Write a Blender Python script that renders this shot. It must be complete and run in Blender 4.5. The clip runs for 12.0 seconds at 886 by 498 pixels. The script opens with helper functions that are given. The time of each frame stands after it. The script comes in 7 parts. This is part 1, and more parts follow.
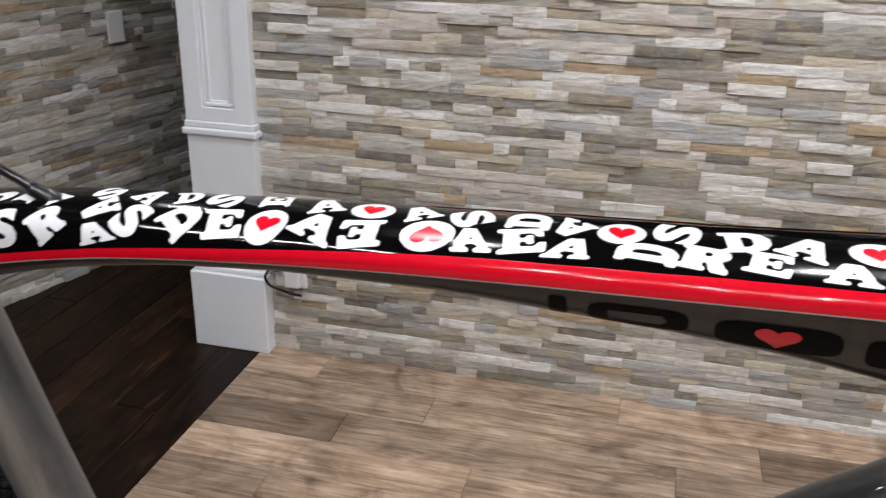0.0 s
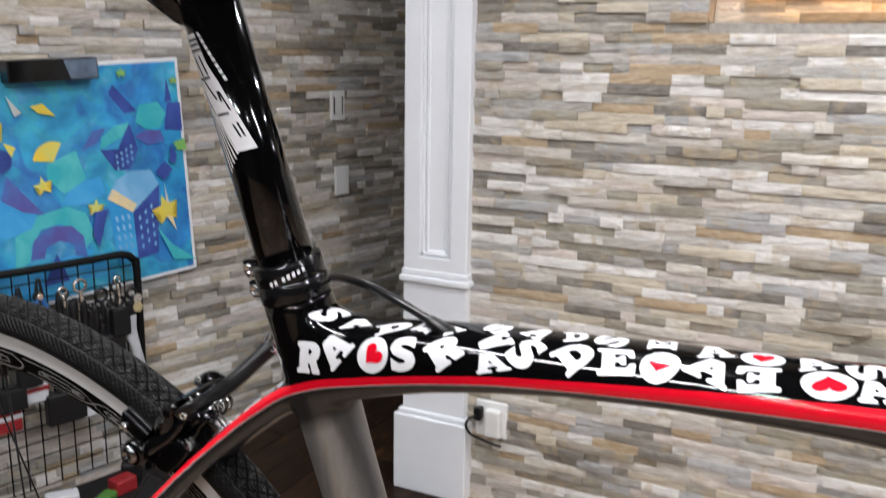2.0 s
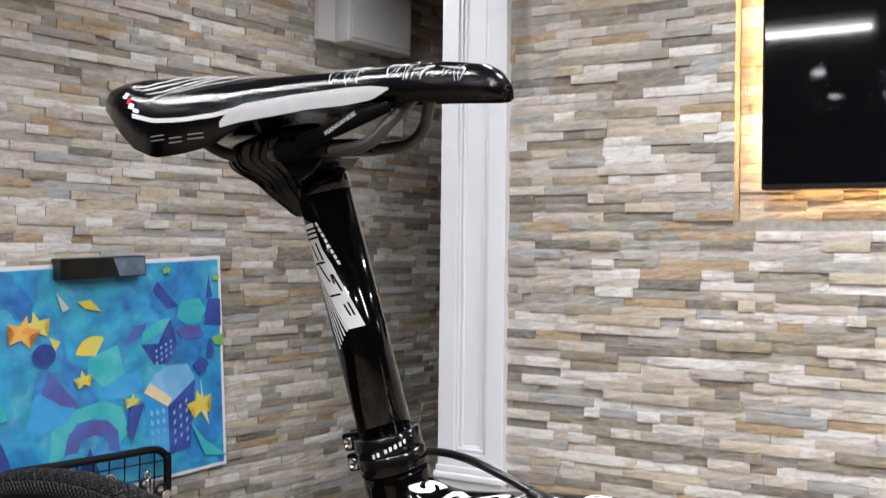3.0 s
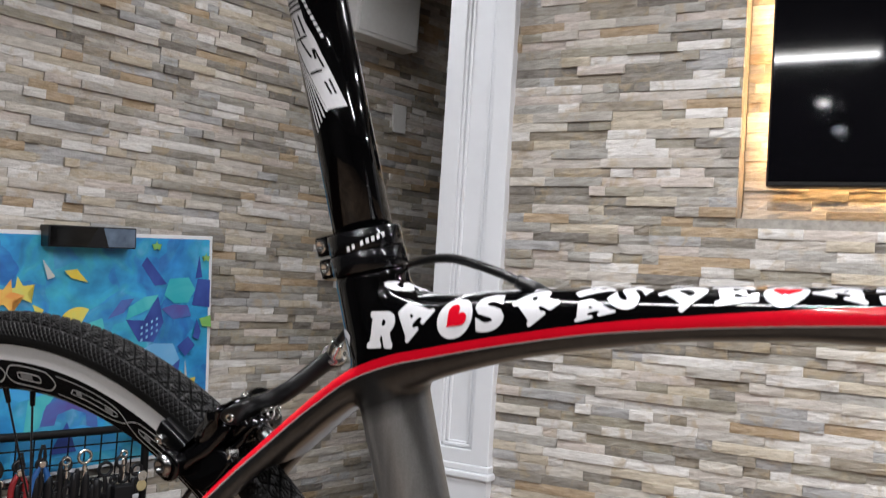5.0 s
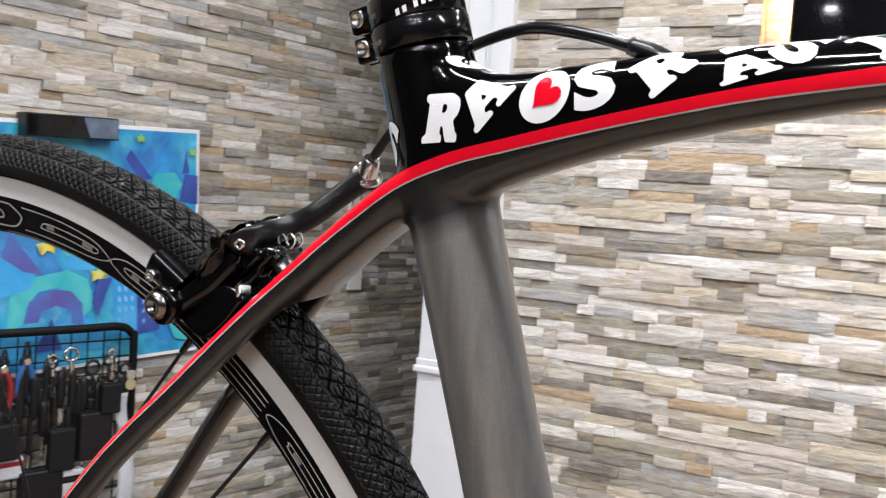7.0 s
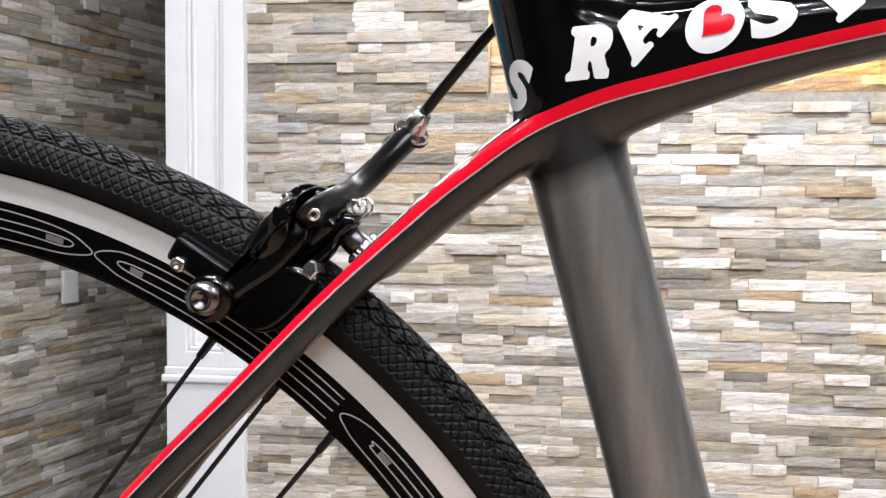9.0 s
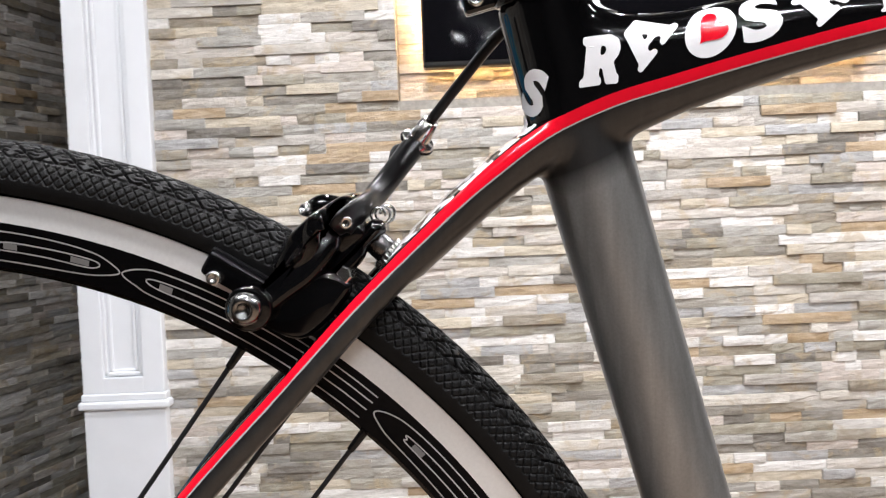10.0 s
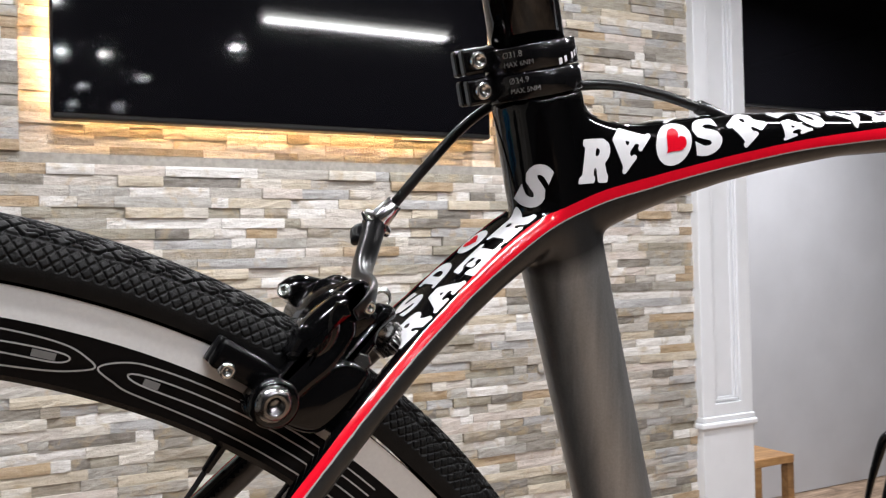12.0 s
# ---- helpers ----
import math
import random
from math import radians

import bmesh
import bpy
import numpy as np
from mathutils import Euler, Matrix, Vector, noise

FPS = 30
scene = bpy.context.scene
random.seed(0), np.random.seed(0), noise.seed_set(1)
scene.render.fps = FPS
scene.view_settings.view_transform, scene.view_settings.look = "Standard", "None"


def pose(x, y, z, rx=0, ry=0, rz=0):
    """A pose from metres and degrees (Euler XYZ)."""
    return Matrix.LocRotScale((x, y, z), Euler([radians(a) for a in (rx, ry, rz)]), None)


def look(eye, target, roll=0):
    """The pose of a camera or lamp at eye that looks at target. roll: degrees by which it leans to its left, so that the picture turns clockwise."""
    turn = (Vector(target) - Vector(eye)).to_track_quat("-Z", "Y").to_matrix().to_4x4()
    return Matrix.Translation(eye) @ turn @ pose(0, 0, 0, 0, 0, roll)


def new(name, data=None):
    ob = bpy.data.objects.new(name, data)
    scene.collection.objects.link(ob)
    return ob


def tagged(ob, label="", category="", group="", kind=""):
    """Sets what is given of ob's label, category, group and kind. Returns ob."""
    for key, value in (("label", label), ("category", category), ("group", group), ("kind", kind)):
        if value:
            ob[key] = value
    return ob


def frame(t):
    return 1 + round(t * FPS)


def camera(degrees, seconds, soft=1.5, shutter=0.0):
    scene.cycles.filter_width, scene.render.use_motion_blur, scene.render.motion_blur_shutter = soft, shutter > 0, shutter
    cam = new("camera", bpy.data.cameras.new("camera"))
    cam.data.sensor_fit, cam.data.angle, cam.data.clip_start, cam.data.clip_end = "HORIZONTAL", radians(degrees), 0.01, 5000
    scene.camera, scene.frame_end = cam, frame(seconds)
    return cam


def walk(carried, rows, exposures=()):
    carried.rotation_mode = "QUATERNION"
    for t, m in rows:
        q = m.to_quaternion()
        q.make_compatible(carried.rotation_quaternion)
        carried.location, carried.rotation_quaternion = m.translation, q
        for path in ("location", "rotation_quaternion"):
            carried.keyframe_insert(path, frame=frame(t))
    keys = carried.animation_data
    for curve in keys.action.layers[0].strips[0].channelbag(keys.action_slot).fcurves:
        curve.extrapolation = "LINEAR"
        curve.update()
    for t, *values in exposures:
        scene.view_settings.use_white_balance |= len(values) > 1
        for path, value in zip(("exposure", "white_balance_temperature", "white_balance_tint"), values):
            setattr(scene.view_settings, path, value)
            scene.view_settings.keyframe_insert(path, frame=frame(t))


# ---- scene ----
cam = camera(53.4, 12.0, 1.25, 0.35)
PATH = [
    (0, (0.01, 0.006, 1.405), (-0.438, 1.799, 0.642), 1.3),
    (0.5, (-0.012, -0.014, 1.402), (-0.586, 1.747, 0.648), 1.6),
    (1, (-0.035, -0.032, 1.403), (-0.707, 1.705, 0.672), 2.0),
    (1.5, (-0.055, -0.046, 1.405), (-0.814, 1.689, 0.764), 1.6),
    (2, (-0.066, -0.059, 1.409), (-0.925, 1.693, 0.972), 0.9),
    (2.3, (-0.072, -0.063, 1.408), (-0.985, 1.693, 1.121), 0.7),
    (2.5, (-0.079, -0.079, 1.411), (-1.007, 1.682, 1.216), 0.4),
    (3, (-0.087, -0.11, 1.401), (-1.015, 1.662, 1.407), 0.7),
    (3.2, (-0.09, -0.115, 1.39), (-1.007, 1.661, 1.452), 1.1),
    (4.8, (-0.1, -0.078, 1.285), (-1.012, 1.7, 1.38), 3.6),
    (5, (-0.101, -0.062, 1.271), (-1.026, 1.71, 1.348), 3.7),
    (5.5, (-0.103, -0.033, 1.241), (-1.075, 1.715, 1.259), 4.1),
    (6, (-0.107, -0.005, 1.221), (-1.136, 1.708, 1.157), 4.4),
    (6.5, (-0.129, 0.01, 1.215), (-1.16, 1.72, 1.1), 4.7),
    (7, (-0.177, 0.016, 1.215), (-1.062, 1.806, 1.102), 4.3),
    (7.2, (-0.198, 0.017, 1.214), (-0.999, 1.846, 1.102), 4.0),
    (8.8, (-0.334, 0.01, 1.196), (-0.595, 1.99, 1.085), 1.1),
    (9, (-0.346, 0.005, 1.192), (-0.568, 1.99, 1.094), 0.6),
    (9.5, (-0.376, -0.007, 1.188), (-0.497, 1.988, 1.102), -1.0),
    (10, (-0.393, -0.019, 1.191), (-0.392, 1.979, 1.106), -2.4),
    (10.5, (-0.434, -0.011, 1.193), (-0.205, 1.975, 1.131), -2.3),
    (11, (-0.482, 0.003, 1.201), (0.039, 1.934, 1.182), -1.8),
    (11.5, (-0.522, 0.011, 1.205), (0.232, 1.863, 1.221), -1.5),
    (12, (-0.556, 0.018, 1.205), (0.356, 1.798, 1.233), -1.3),
]
EXPOSURES = ((0.0, -0.42), (0.7, -0.32), (1.5, -0.06), (3.0, 0.06), (5.0, -0.15), (5.5, -0.01), (6.2, 0.19), (7.0, 0.37), (9.0, 0.44), (10.0, 0.36), (11.0, 0.14), (12.0, 0.04))
walk(cam, [(t, look(eye, target, roll)) for t, eye, target, roll in PATH], EXPOSURES)

import functools

# ---------------------------------------------------------------- world and lamps
world = bpy.data.worlds.new("world")
scene.world = world
world.use_nodes = True
world.node_tree.nodes["Background"].inputs["Color"].default_value = (0.02, 0.02, 0.022, 1)
world.node_tree.nodes["Background"].inputs["Strength"].default_value = 0.3

CEIL = 2.62
FLOOR = -0.008


def lamp_area(name, x, y, z, sx, sy, power, color, aim=None):
    data = bpy.data.lights.new(name, "AREA")
    data.shape, data.size, data.size_y, data.energy, data.color = "RECTANGLE", sx, sy, power, color
    ob = new(name, data)
    ob.matrix_world = look((x, y, z), aim if aim else (x, y + 0.001, 0))
    return ob


COOL = (0.985, 0.982, 1.015)


# ---------------------------------------------------------------- materials
def material(name):
    m = bpy.data.materials.new(name)
    m.use_nodes = True
    return m, m.node_tree.nodes, m.node_tree.links, m.node_tree.nodes["Principled BSDF"]


def ramp(nodes, stops, mode="LINEAR"):
    r = nodes.new("ShaderNodeValToRGB")
    r.color_ramp.interpolation = mode
    while len(r.color_ramp.elements) < len(stops):
        r.color_ramp.elements.new(0.5)
    for e, (p, c) in zip(r.color_ramp.elements, stops):
        e.position, e.color = p, (*c, 1)
    return r


def mixer(nodes, links, kind, fac, a, b):
    n = nodes.new("ShaderNodeMix")
    n.data_type, n.blend_type = "RGBA", kind
    for socket, value in ((n.inputs[0], fac), (n.inputs[6], a), (n.inputs[7], b)):
        if hasattr(value, "is_output"):
            links.new(value, socket)
        elif isinstance(value, tuple):
            socket.default_value = (*value, 1)
        else:
            socket.default_value = value
    return n.outputs[2]


def noise_tex(nodes, links, scale, detail=4, vec=None, rough=0.55, distort=0.0):
    n = nodes.new("ShaderNodeTexNoise")
    n.inputs["Scale"].default_value, n.inputs["Detail"].default_value = scale, detail
    n.inputs["Roughness"].default_value, n.inputs["Distortion"].default_value = rough, distort
    if vec:
        links.new(vec, n.inputs["Vector"])
    return n


def mapped(nodes, links, scale=(1, 1, 1), loc=(0, 0, 0), coord="Object"):
    tc, mp = nodes.new("ShaderNodeTexCoord"), nodes.new("ShaderNodeMapping")
    mp.inputs["Scale"].default_value, mp.inputs["Location"].default_value = scale, loc
    links.new(tc.outputs[coord], mp.inputs["Vector"])
    return mp


def bump(nodes, links, height, strength, distance, bsdf):
    b = nodes.new("ShaderNodeBump")
    b.inputs["Strength"].default_value, b.inputs["Distance"].default_value = strength, distance
    links.new(height, b.inputs["Height"])
    links.new(b.outputs["Normal"], bsdf.inputs["Normal"])
    return b


def plain(name, color, rough=0.5, metal=0.0, coat=0.0, vary=0.06, scale=60, bumpy=0.0, spec=0.5):
    """A surface of one colour with slight blotches, uneven gloss and, if wanted, fine relief."""
    m, n, l, b = material(name)
    mp = mapped(n, l)
    t = noise_tex(n, l, scale, 5, mp.outputs[0])
    lo = tuple(c * (1 - vary) for c in color)
    hi = tuple(min(1, c * (1 + vary)) for c in color)
    r = ramp(n, [(0.3, lo), (0.7, hi)])
    l.new(t.outputs["Fac"], r.inputs[0])
    l.new(r.outputs[0], b.inputs["Base Color"])
    t2 = noise_tex(n, l, scale * 0.3, 3, mp.outputs[0])
    mr = n.new("ShaderNodeMapRange")
    mr.inputs["To Min"].default_value, mr.inputs["To Max"].default_value = max(0.02, rough * 0.8), min(1, rough * 1.2)
    l.new(t2.outputs["Fac"], mr.inputs["Value"])
    l.new(mr.outputs[0], b.inputs["Roughness"])
    b.inputs["Metallic"].default_value = metal
    b.inputs["Specular IOR Level"].default_value = spec
    b.inputs["Coat Weight"].default_value, b.inputs["Coat Roughness"].default_value = coat, 0.04
    if bumpy:
        bump(n, l, t.outputs["Fac"], bumpy, 0.002, b)
    return m


def stone_material(name, per_object):
    """Split-face quartzite: grey, white, beige, rust and dark pieces with streaks and a rough face."""
    m, n, l, b = material(name)
    if per_object:
        rnd = n.new("ShaderNodeObjectInfo").outputs["Random"]
    else:
        rnd = n.new("ShaderNodeNewGeometry").outputs["Random Per Island"]
    r = ramp(n, [(0.0, (0.41, 0.385, 0.35)), (0.08, (0.70, 0.685, 0.665)), (0.16, (0.31, 0.29, 0.25)), (0.23, (0.58, 0.515, 0.47)), (0.31, (0.185, 0.166, 0.138)),
                 (0.37, (0.76, 0.745, 0.725)), (0.45, (0.345, 0.335, 0.31)), (0.52, (0.62, 0.585, 0.525)), (0.59, (0.245, 0.205, 0.148)), (0.65, (0.37, 0.375, 0.385)), (0.71, (0.53, 0.465, 0.355)),
                 (0.77, (0.115, 0.100, 0.082)), (0.82, (0.545, 0.505, 0.46)), (0.89, (0.27, 0.245, 0.185)), (0.955, (0.38, 0.26, 0.135))], "CONSTANT")
    l.new(rnd, r.inputs[0])
    geo = n.new("ShaderNodeNewGeometry")
    # each stone takes its grain from a place of its own
    apart = n.new("ShaderNodeVectorMath")
    apart.operation = "MULTIPLY"
    apart.inputs[1].default_value = (61, 47, 83)
    l.new(rnd, apart.inputs[0])
    own = n.new("ShaderNodeVectorMath")
    own.operation = "ADD"
    l.new(geo.outputs["Position"], own.inputs[0])
    l.new(apart.outputs[0], own.inputs[1])
    mp = n.new("ShaderNodeMapping")
    mp.inputs["Scale"].default_value = (14, 14, 88)
    l.new(own.outputs[0], mp.inputs["Vector"])
    mp2 = n.new("ShaderNodeMapping")
    mp2.inputs["Scale"].default_value = (17, 17, 34)
    l.new(own.outputs[0], mp2.inputs["Vector"])
    streak = noise_tex(n, l, 1.0, 7, mp.outputs[0], 0.65, 0.8)
    sr = ramp(n, [(0.28, (0.50, 0.47, 0.43)), (0.5, (1.0, 0.99, 0.98)), (0.72, (1.34, 1.33, 1.32))])
    l.new(streak.outputs["Fac"], sr.inputs[0])
    cloud = noise_tex(n, l, 1.0, 5, mp2.outputs[0], 0.6, 1.0)
    cr = ramp(n, [(0.30, (0.22, 0.195, 0.16)), (0.44, (0.46, 0.44, 0.40)), (0.56, (0.62, 0.60, 0.57)), (0.70, (0.80, 0.79, 0.77))])
    l.new(cloud.outputs["Fac"], cr.inputs[0])
    col = mixer(n, l, "MIX", 0.22, r.outputs[0], cr.outputs[0])
    col = mixer(n, l, "MULTIPLY", 0.6, col, sr.outputs[0])
    blot = noise_tex(n, l, 13, 5, own.outputs[0], 0.62, 0.9)
    br = ramp(n, [(0.54, (0, 0, 0)), (0.66, (1, 1, 1))])
    l.new(blot.outputs["Fac"], br.inputs[0])
    col = mixer(n, l, "MIX", mixer(n, l, "MULTIPLY", 1.0, br.outputs[0], (0.58, 0.58, 0.58)), col, (0.43, 0.335, 0.205))
    l.new(col, b.inputs["Base Color"])
    b.inputs["Roughness"].default_value = 0.62
    fine = noise_tex(n, l, 120, 8, geo.outputs["Position"], 0.62)
    mixh = n.new("ShaderNodeMath")
    mixh.operation = "ADD"
    l.new(streak.outputs["Fac"], mixh.inputs[0])
    l.new(fine.outputs["Fac"], mixh.inputs[1])
    bump(n, l, mixh.outputs[0], 0.5, 0.006, b)
    return m


def wood_material(name, stops, rough, axis):
    """Planks: each its own tone, long grain along the given axis, knots."""
    m, n, l, b = material(name)
    info = n.new("ShaderNodeObjectInfo")
    geo = n.new("ShaderNodeNewGeometry")
    add = n.new("ShaderNodeVectorMath")
    add.operation = "ADD"
    l.new(geo.outputs["Position"], add.inputs[0])
    com = n.new("ShaderNodeCombineXYZ")
    mul = n.new("ShaderNodeMath")
    mul.operation = "MULTIPLY"
    mul.inputs[1].default_value = 37
    l.new(info.outputs["Random"], mul.inputs[0])
    for k in range(3):
        l.new(mul.outputs[0], com.inputs[k])
    l.new(com.outputs[0], add.inputs[1])
    mp = n.new("ShaderNodeMapping")
    mp.inputs["Scale"].default_value = (4.5, 42, 42) if axis == "x" else (42, 4.5, 42)
    l.new(add.outputs[0], mp.inputs["Vector"])
    grain = noise_tex(n, l, 1.0, 7, mp.outputs[0], 0.62, 1.2)
    r = ramp(n, stops)
    l.new(grain.outputs["Fac"], r.inputs[0])
    big = noise_tex(n, l, 5.5, 4, add.outputs[0], 0.55, 1.4)
    gr = ramp(n, [(0.30, (0.34, 0.31, 0.28)), (0.42, (0.80, 0.77, 0.74)), (0.64, (1.20, 1.19, 1.18))])
    l.new(big.outputs["Fac"], gr.inputs[0])
    col = mixer(n, l, "MULTIPLY", 0.8, r.outputs[0], gr.outputs[0])
    tone = ramp(n, [(0.0, (0.50, 0.47, 0.45)), (0.5, (0.95, 0.93, 0.91)), (1.0, (1.32, 1.27, 1.22))])
    l.new(info.outputs["Random"], tone.inputs[0])
    col = mixer(n, l, "MULTIPLY", 1.0, col, tone.outputs[0])
    l.new(col, b.inputs["Base Color"])
    b.inputs["Roughness"].default_value = rough
    bump(n, l, grain.outputs["Fac"], 0.25, 0.002, b)
    return m


def glow(name, color, strength):
    m, n, l, b = material(name)
    b.inputs["Base Color"].default_value = (*color, 1)
    b.inputs["Emission Color"].default_value = (*color, 1)
    b.inputs["Emission Strength"].default_value = strength
    return m


def tyre_material():
    """Black tyre rubber with a faint dusty bloom."""
    m, n, l, b = material("tyre_rubber")
    tc = n.new("ShaderNodeTexCoord")
    dust = noise_tex(n, l, 220, 4, tc.outputs["Object"])
    r = ramp(n, [(0.35, (0.0026, 0.0026, 0.0027)), (0.75, (0.006, 0.006, 0.0062))])
    l.new(dust.outputs["Fac"], r.inputs[0])
    l.new(r.outputs[0], b.inputs["Base Color"])
    b.inputs["Roughness"].default_value = 0.48
    b.inputs["Specular IOR Level"].default_value = 0.18
    fine = noise_tex(n, l, 1400, 2, tc.outputs["Object"])
    bump(n, l, fine.outputs["Fac"], 0.5, 0.0003, b)
    return m


def carbon_grey():
    """Grey metallic lacquer: fine flake, faint lengthwise streaks; shade along the top tube and the stays painted in as
    near black.
    """
    m, n, l, b = material("titanium_grey_lacquer")
    mp = mapped(n, l)
    t = noise_tex(n, l, 900, 3, mp.outputs[0])
    r = ramp(n, [(0.3, (0.262, 0.258, 0.252)), (0.7, (0.300, 0.296, 0.290))])
    l.new(t.outputs["Fac"], r.inputs[0])
    along = mapped(n, l, (170, 170, 4))
    streak = noise_tex(n, l, 1.0, 4, along.outputs[0], 0.6, 0.4)
    sr = ramp(n, [(0.3, (0.84, 0.84, 0.84)), (0.7, (1.16, 1.16, 1.16))])
    l.new(streak.outputs["Fac"], sr.inputs[0])
    grey = mixer(n, l, "MULTIPLY", 1.0, r.outputs[0], sr.outputs[0])
    # shade painted into the colour: darker away from the seat tube's axis
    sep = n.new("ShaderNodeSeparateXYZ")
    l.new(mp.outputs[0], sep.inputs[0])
    side_shade = n.new("ShaderNodeMapRange")
    side_shade.inputs["From Min"].default_value, side_shade.inputs["From Max"].default_value = 0.012, 0.027
    side_shade.inputs["To Min"].default_value, side_shade.inputs["To Max"].default_value = 0.0, 0.90
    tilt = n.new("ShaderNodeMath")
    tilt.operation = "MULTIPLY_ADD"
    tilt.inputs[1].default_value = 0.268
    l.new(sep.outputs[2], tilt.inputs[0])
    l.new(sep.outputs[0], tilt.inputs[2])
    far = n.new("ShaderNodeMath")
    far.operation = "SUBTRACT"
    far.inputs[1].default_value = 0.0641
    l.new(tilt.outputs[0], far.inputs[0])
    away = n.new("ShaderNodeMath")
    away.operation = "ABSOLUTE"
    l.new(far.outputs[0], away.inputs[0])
    l.new(away.outputs[0], side_shade.inputs["Value"])
    # shade of the downward-facing belly, painted in above the tube junction
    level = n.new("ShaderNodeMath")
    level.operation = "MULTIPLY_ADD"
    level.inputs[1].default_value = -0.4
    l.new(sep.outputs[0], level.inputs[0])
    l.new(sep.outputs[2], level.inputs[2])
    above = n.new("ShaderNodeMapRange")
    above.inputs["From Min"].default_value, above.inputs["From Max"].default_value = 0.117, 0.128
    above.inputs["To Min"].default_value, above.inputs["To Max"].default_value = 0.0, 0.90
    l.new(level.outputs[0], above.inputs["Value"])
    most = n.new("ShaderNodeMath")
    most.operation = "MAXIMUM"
    l.new(side_shade.outputs[0], most.inputs[0])
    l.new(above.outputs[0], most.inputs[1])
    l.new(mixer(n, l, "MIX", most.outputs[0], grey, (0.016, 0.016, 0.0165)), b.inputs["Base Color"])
    b.inputs["Metallic"].default_value, b.inputs["Roughness"].default_value = 0.8, 0.38
    b.inputs["Coat Weight"].default_value, b.inputs["Coat Roughness"].default_value = 0.45, 0.03
    return m


def brushed(name, color, rough):
    m, n, l, b = material(name)
    uv = n.new("ShaderNodeTexCoord")
    mp = n.new("ShaderNodeMapping")
    mp.inputs["Scale"].default_value = (60, 60, 60)
    l.new(uv.outputs["Object"], mp.inputs["Vector"])
    t = noise_tex(n, l, 12, 6, mp.outputs[0])
    r = ramp(n, [(0.3, tuple(c * 0.94 for c in color)), (0.7, color)])
    l.new(t.outputs["Fac"], r.inputs[0])
    l.new(r.outputs[0], b.inputs["Base Color"])
    b.inputs["Metallic"].default_value, b.inputs["Roughness"].default_value = 1.0, rough
    return m


def film_black():
    """Black saddle cover under crinkled clear wrapping."""
    m, n, l, b = material("wrapped_black_cover")
    mp = mapped(n, l, (1.0, 0.35, 1.0))
    t = noise_tex(n, l, 55, 7, mp.outputs[0], 0.7, 2.5)
    b.inputs["Base Color"].default_value = (0.0035, 0.0035, 0.0045, 1)
    b.inputs["Roughness"].default_value = 0.09
    b.inputs["Specular IOR Level"].default_value = 0.32
    bump(n, l, t.outputs["Fac"], 0.16, 0.003, b)
    return m


M_STONE, M_STONE_BULK = stone_material("split_quartzite", True), stone_material("split_quartzite_bulk", False)
M_OAK = wood_material("weathered_oak_plank", [(0.24, (0.072, 0.048, 0.033)), (0.42, (0.225, 0.163, 0.116)), (0.58, (0.37, 0.28, 0.208)), (0.8, (0.52, 0.415, 0.325))], 0.45, "x")
M_DARK = wood_material("dark_walnut_plank", [(0.25, (0.005, 0.0024, 0.0015)), (0.48, (0.013, 0.0066, 0.0038)), (0.60, (0.026, 0.0130, 0.0064)), (0.78, (0.085, 0.040, 0.016))], 0.42, "y")
M_DARK.node_tree.nodes["Principled BSDF"].inputs["Specular IOR Level"].default_value = 0.16
M_WHITE = plain("white_painted_wood", (0.77, 0.79, 0.825), 0.32, vary=0.02, scale=14)
M_CEIL = plain("dark_ceiling_paint", (0.025, 0.025, 0.026), 0.8, vary=0.03, scale=5)
M_PLASTER = plain("charcoal_wall_paint", (0.035, 0.034, 0.034), 0.8, vary=0.03, scale=6)
M_GREY = plain("grey_wall_paint", (0.49, 0.498, 0.525), 0.42, vary=0.05, scale=4)
M_MORTAR = plain("mortar", (0.32, 0.30, 0.27), 0.9, vary=0.2, scale=70, bumpy=0.4)
M_BLACK = plain("black_gloss_lacquer", (0.0014, 0.0014, 0.0016), 0.085, coat=0.12, vary=0.1, scale=300, spec=0.34)
M_GREYFR = carbon_grey()
M_RED = plain("red_gloss_paint", (0.56, 0.004, 0.016), 0.16, spec=0.25, coat=0.55, vary=0.04, scale=300)
M_LETTER = plain("white_gloss_decal", (0.63, 0.63, 0.65), 0.22, coat=0.3, vary=0.02, scale=200)
M_ANOD = plain("black_anodised_metal", (0.005, 0.005, 0.0056), 0.22, coat=0.1, vary=0.15, scale=500, spec=0.28)
M_COLLAR = plain("gloss_black_collar", (0.004, 0.004, 0.0045), 0.13, coat=0.1, vary=0.15, scale=500, spec=0.28)
M_SATIN = plain("satin_black_metal", (0.012, 0.012, 0.0135), 0.34, metal=0.2, vary=0.15, scale=400, spec=0.35)
M_PAD = plain("black_cast_metal", (0.0016, 0.0016, 0.0018), 0.2, vary=0.1, scale=300, spec=0.16)
M_LEVER = plain("satin_black_lacquer", (0.0045, 0.0045, 0.005), 0.3, vary=0.1, scale=300, spec=0.3)
M_STEEL = brushed("polished_steel", (0.72, 0.71, 0.69), 0.2)
M_TRACK = brushed("machined_brake_track", (0.80, 0.795, 0.79), 0.48)
M_TRACK.node_tree.nodes["Principled BSDF"].inputs["Metallic"].default_value = 0.65
C_COGS = brushed("sprocket_steel", (0.11, 0.11, 0.115), 0.35)
M_BOLT = brushed("dark_steel", (0.23, 0.225, 0.22), 0.24)
# silver colour for the highlight painted under the red stripe
M_STRIPE_GLINT = plain("stripe_glint_silver", (0.27, 0.262, 0.25), 0.3, coat=0.4, vary=0.05, scale=300)
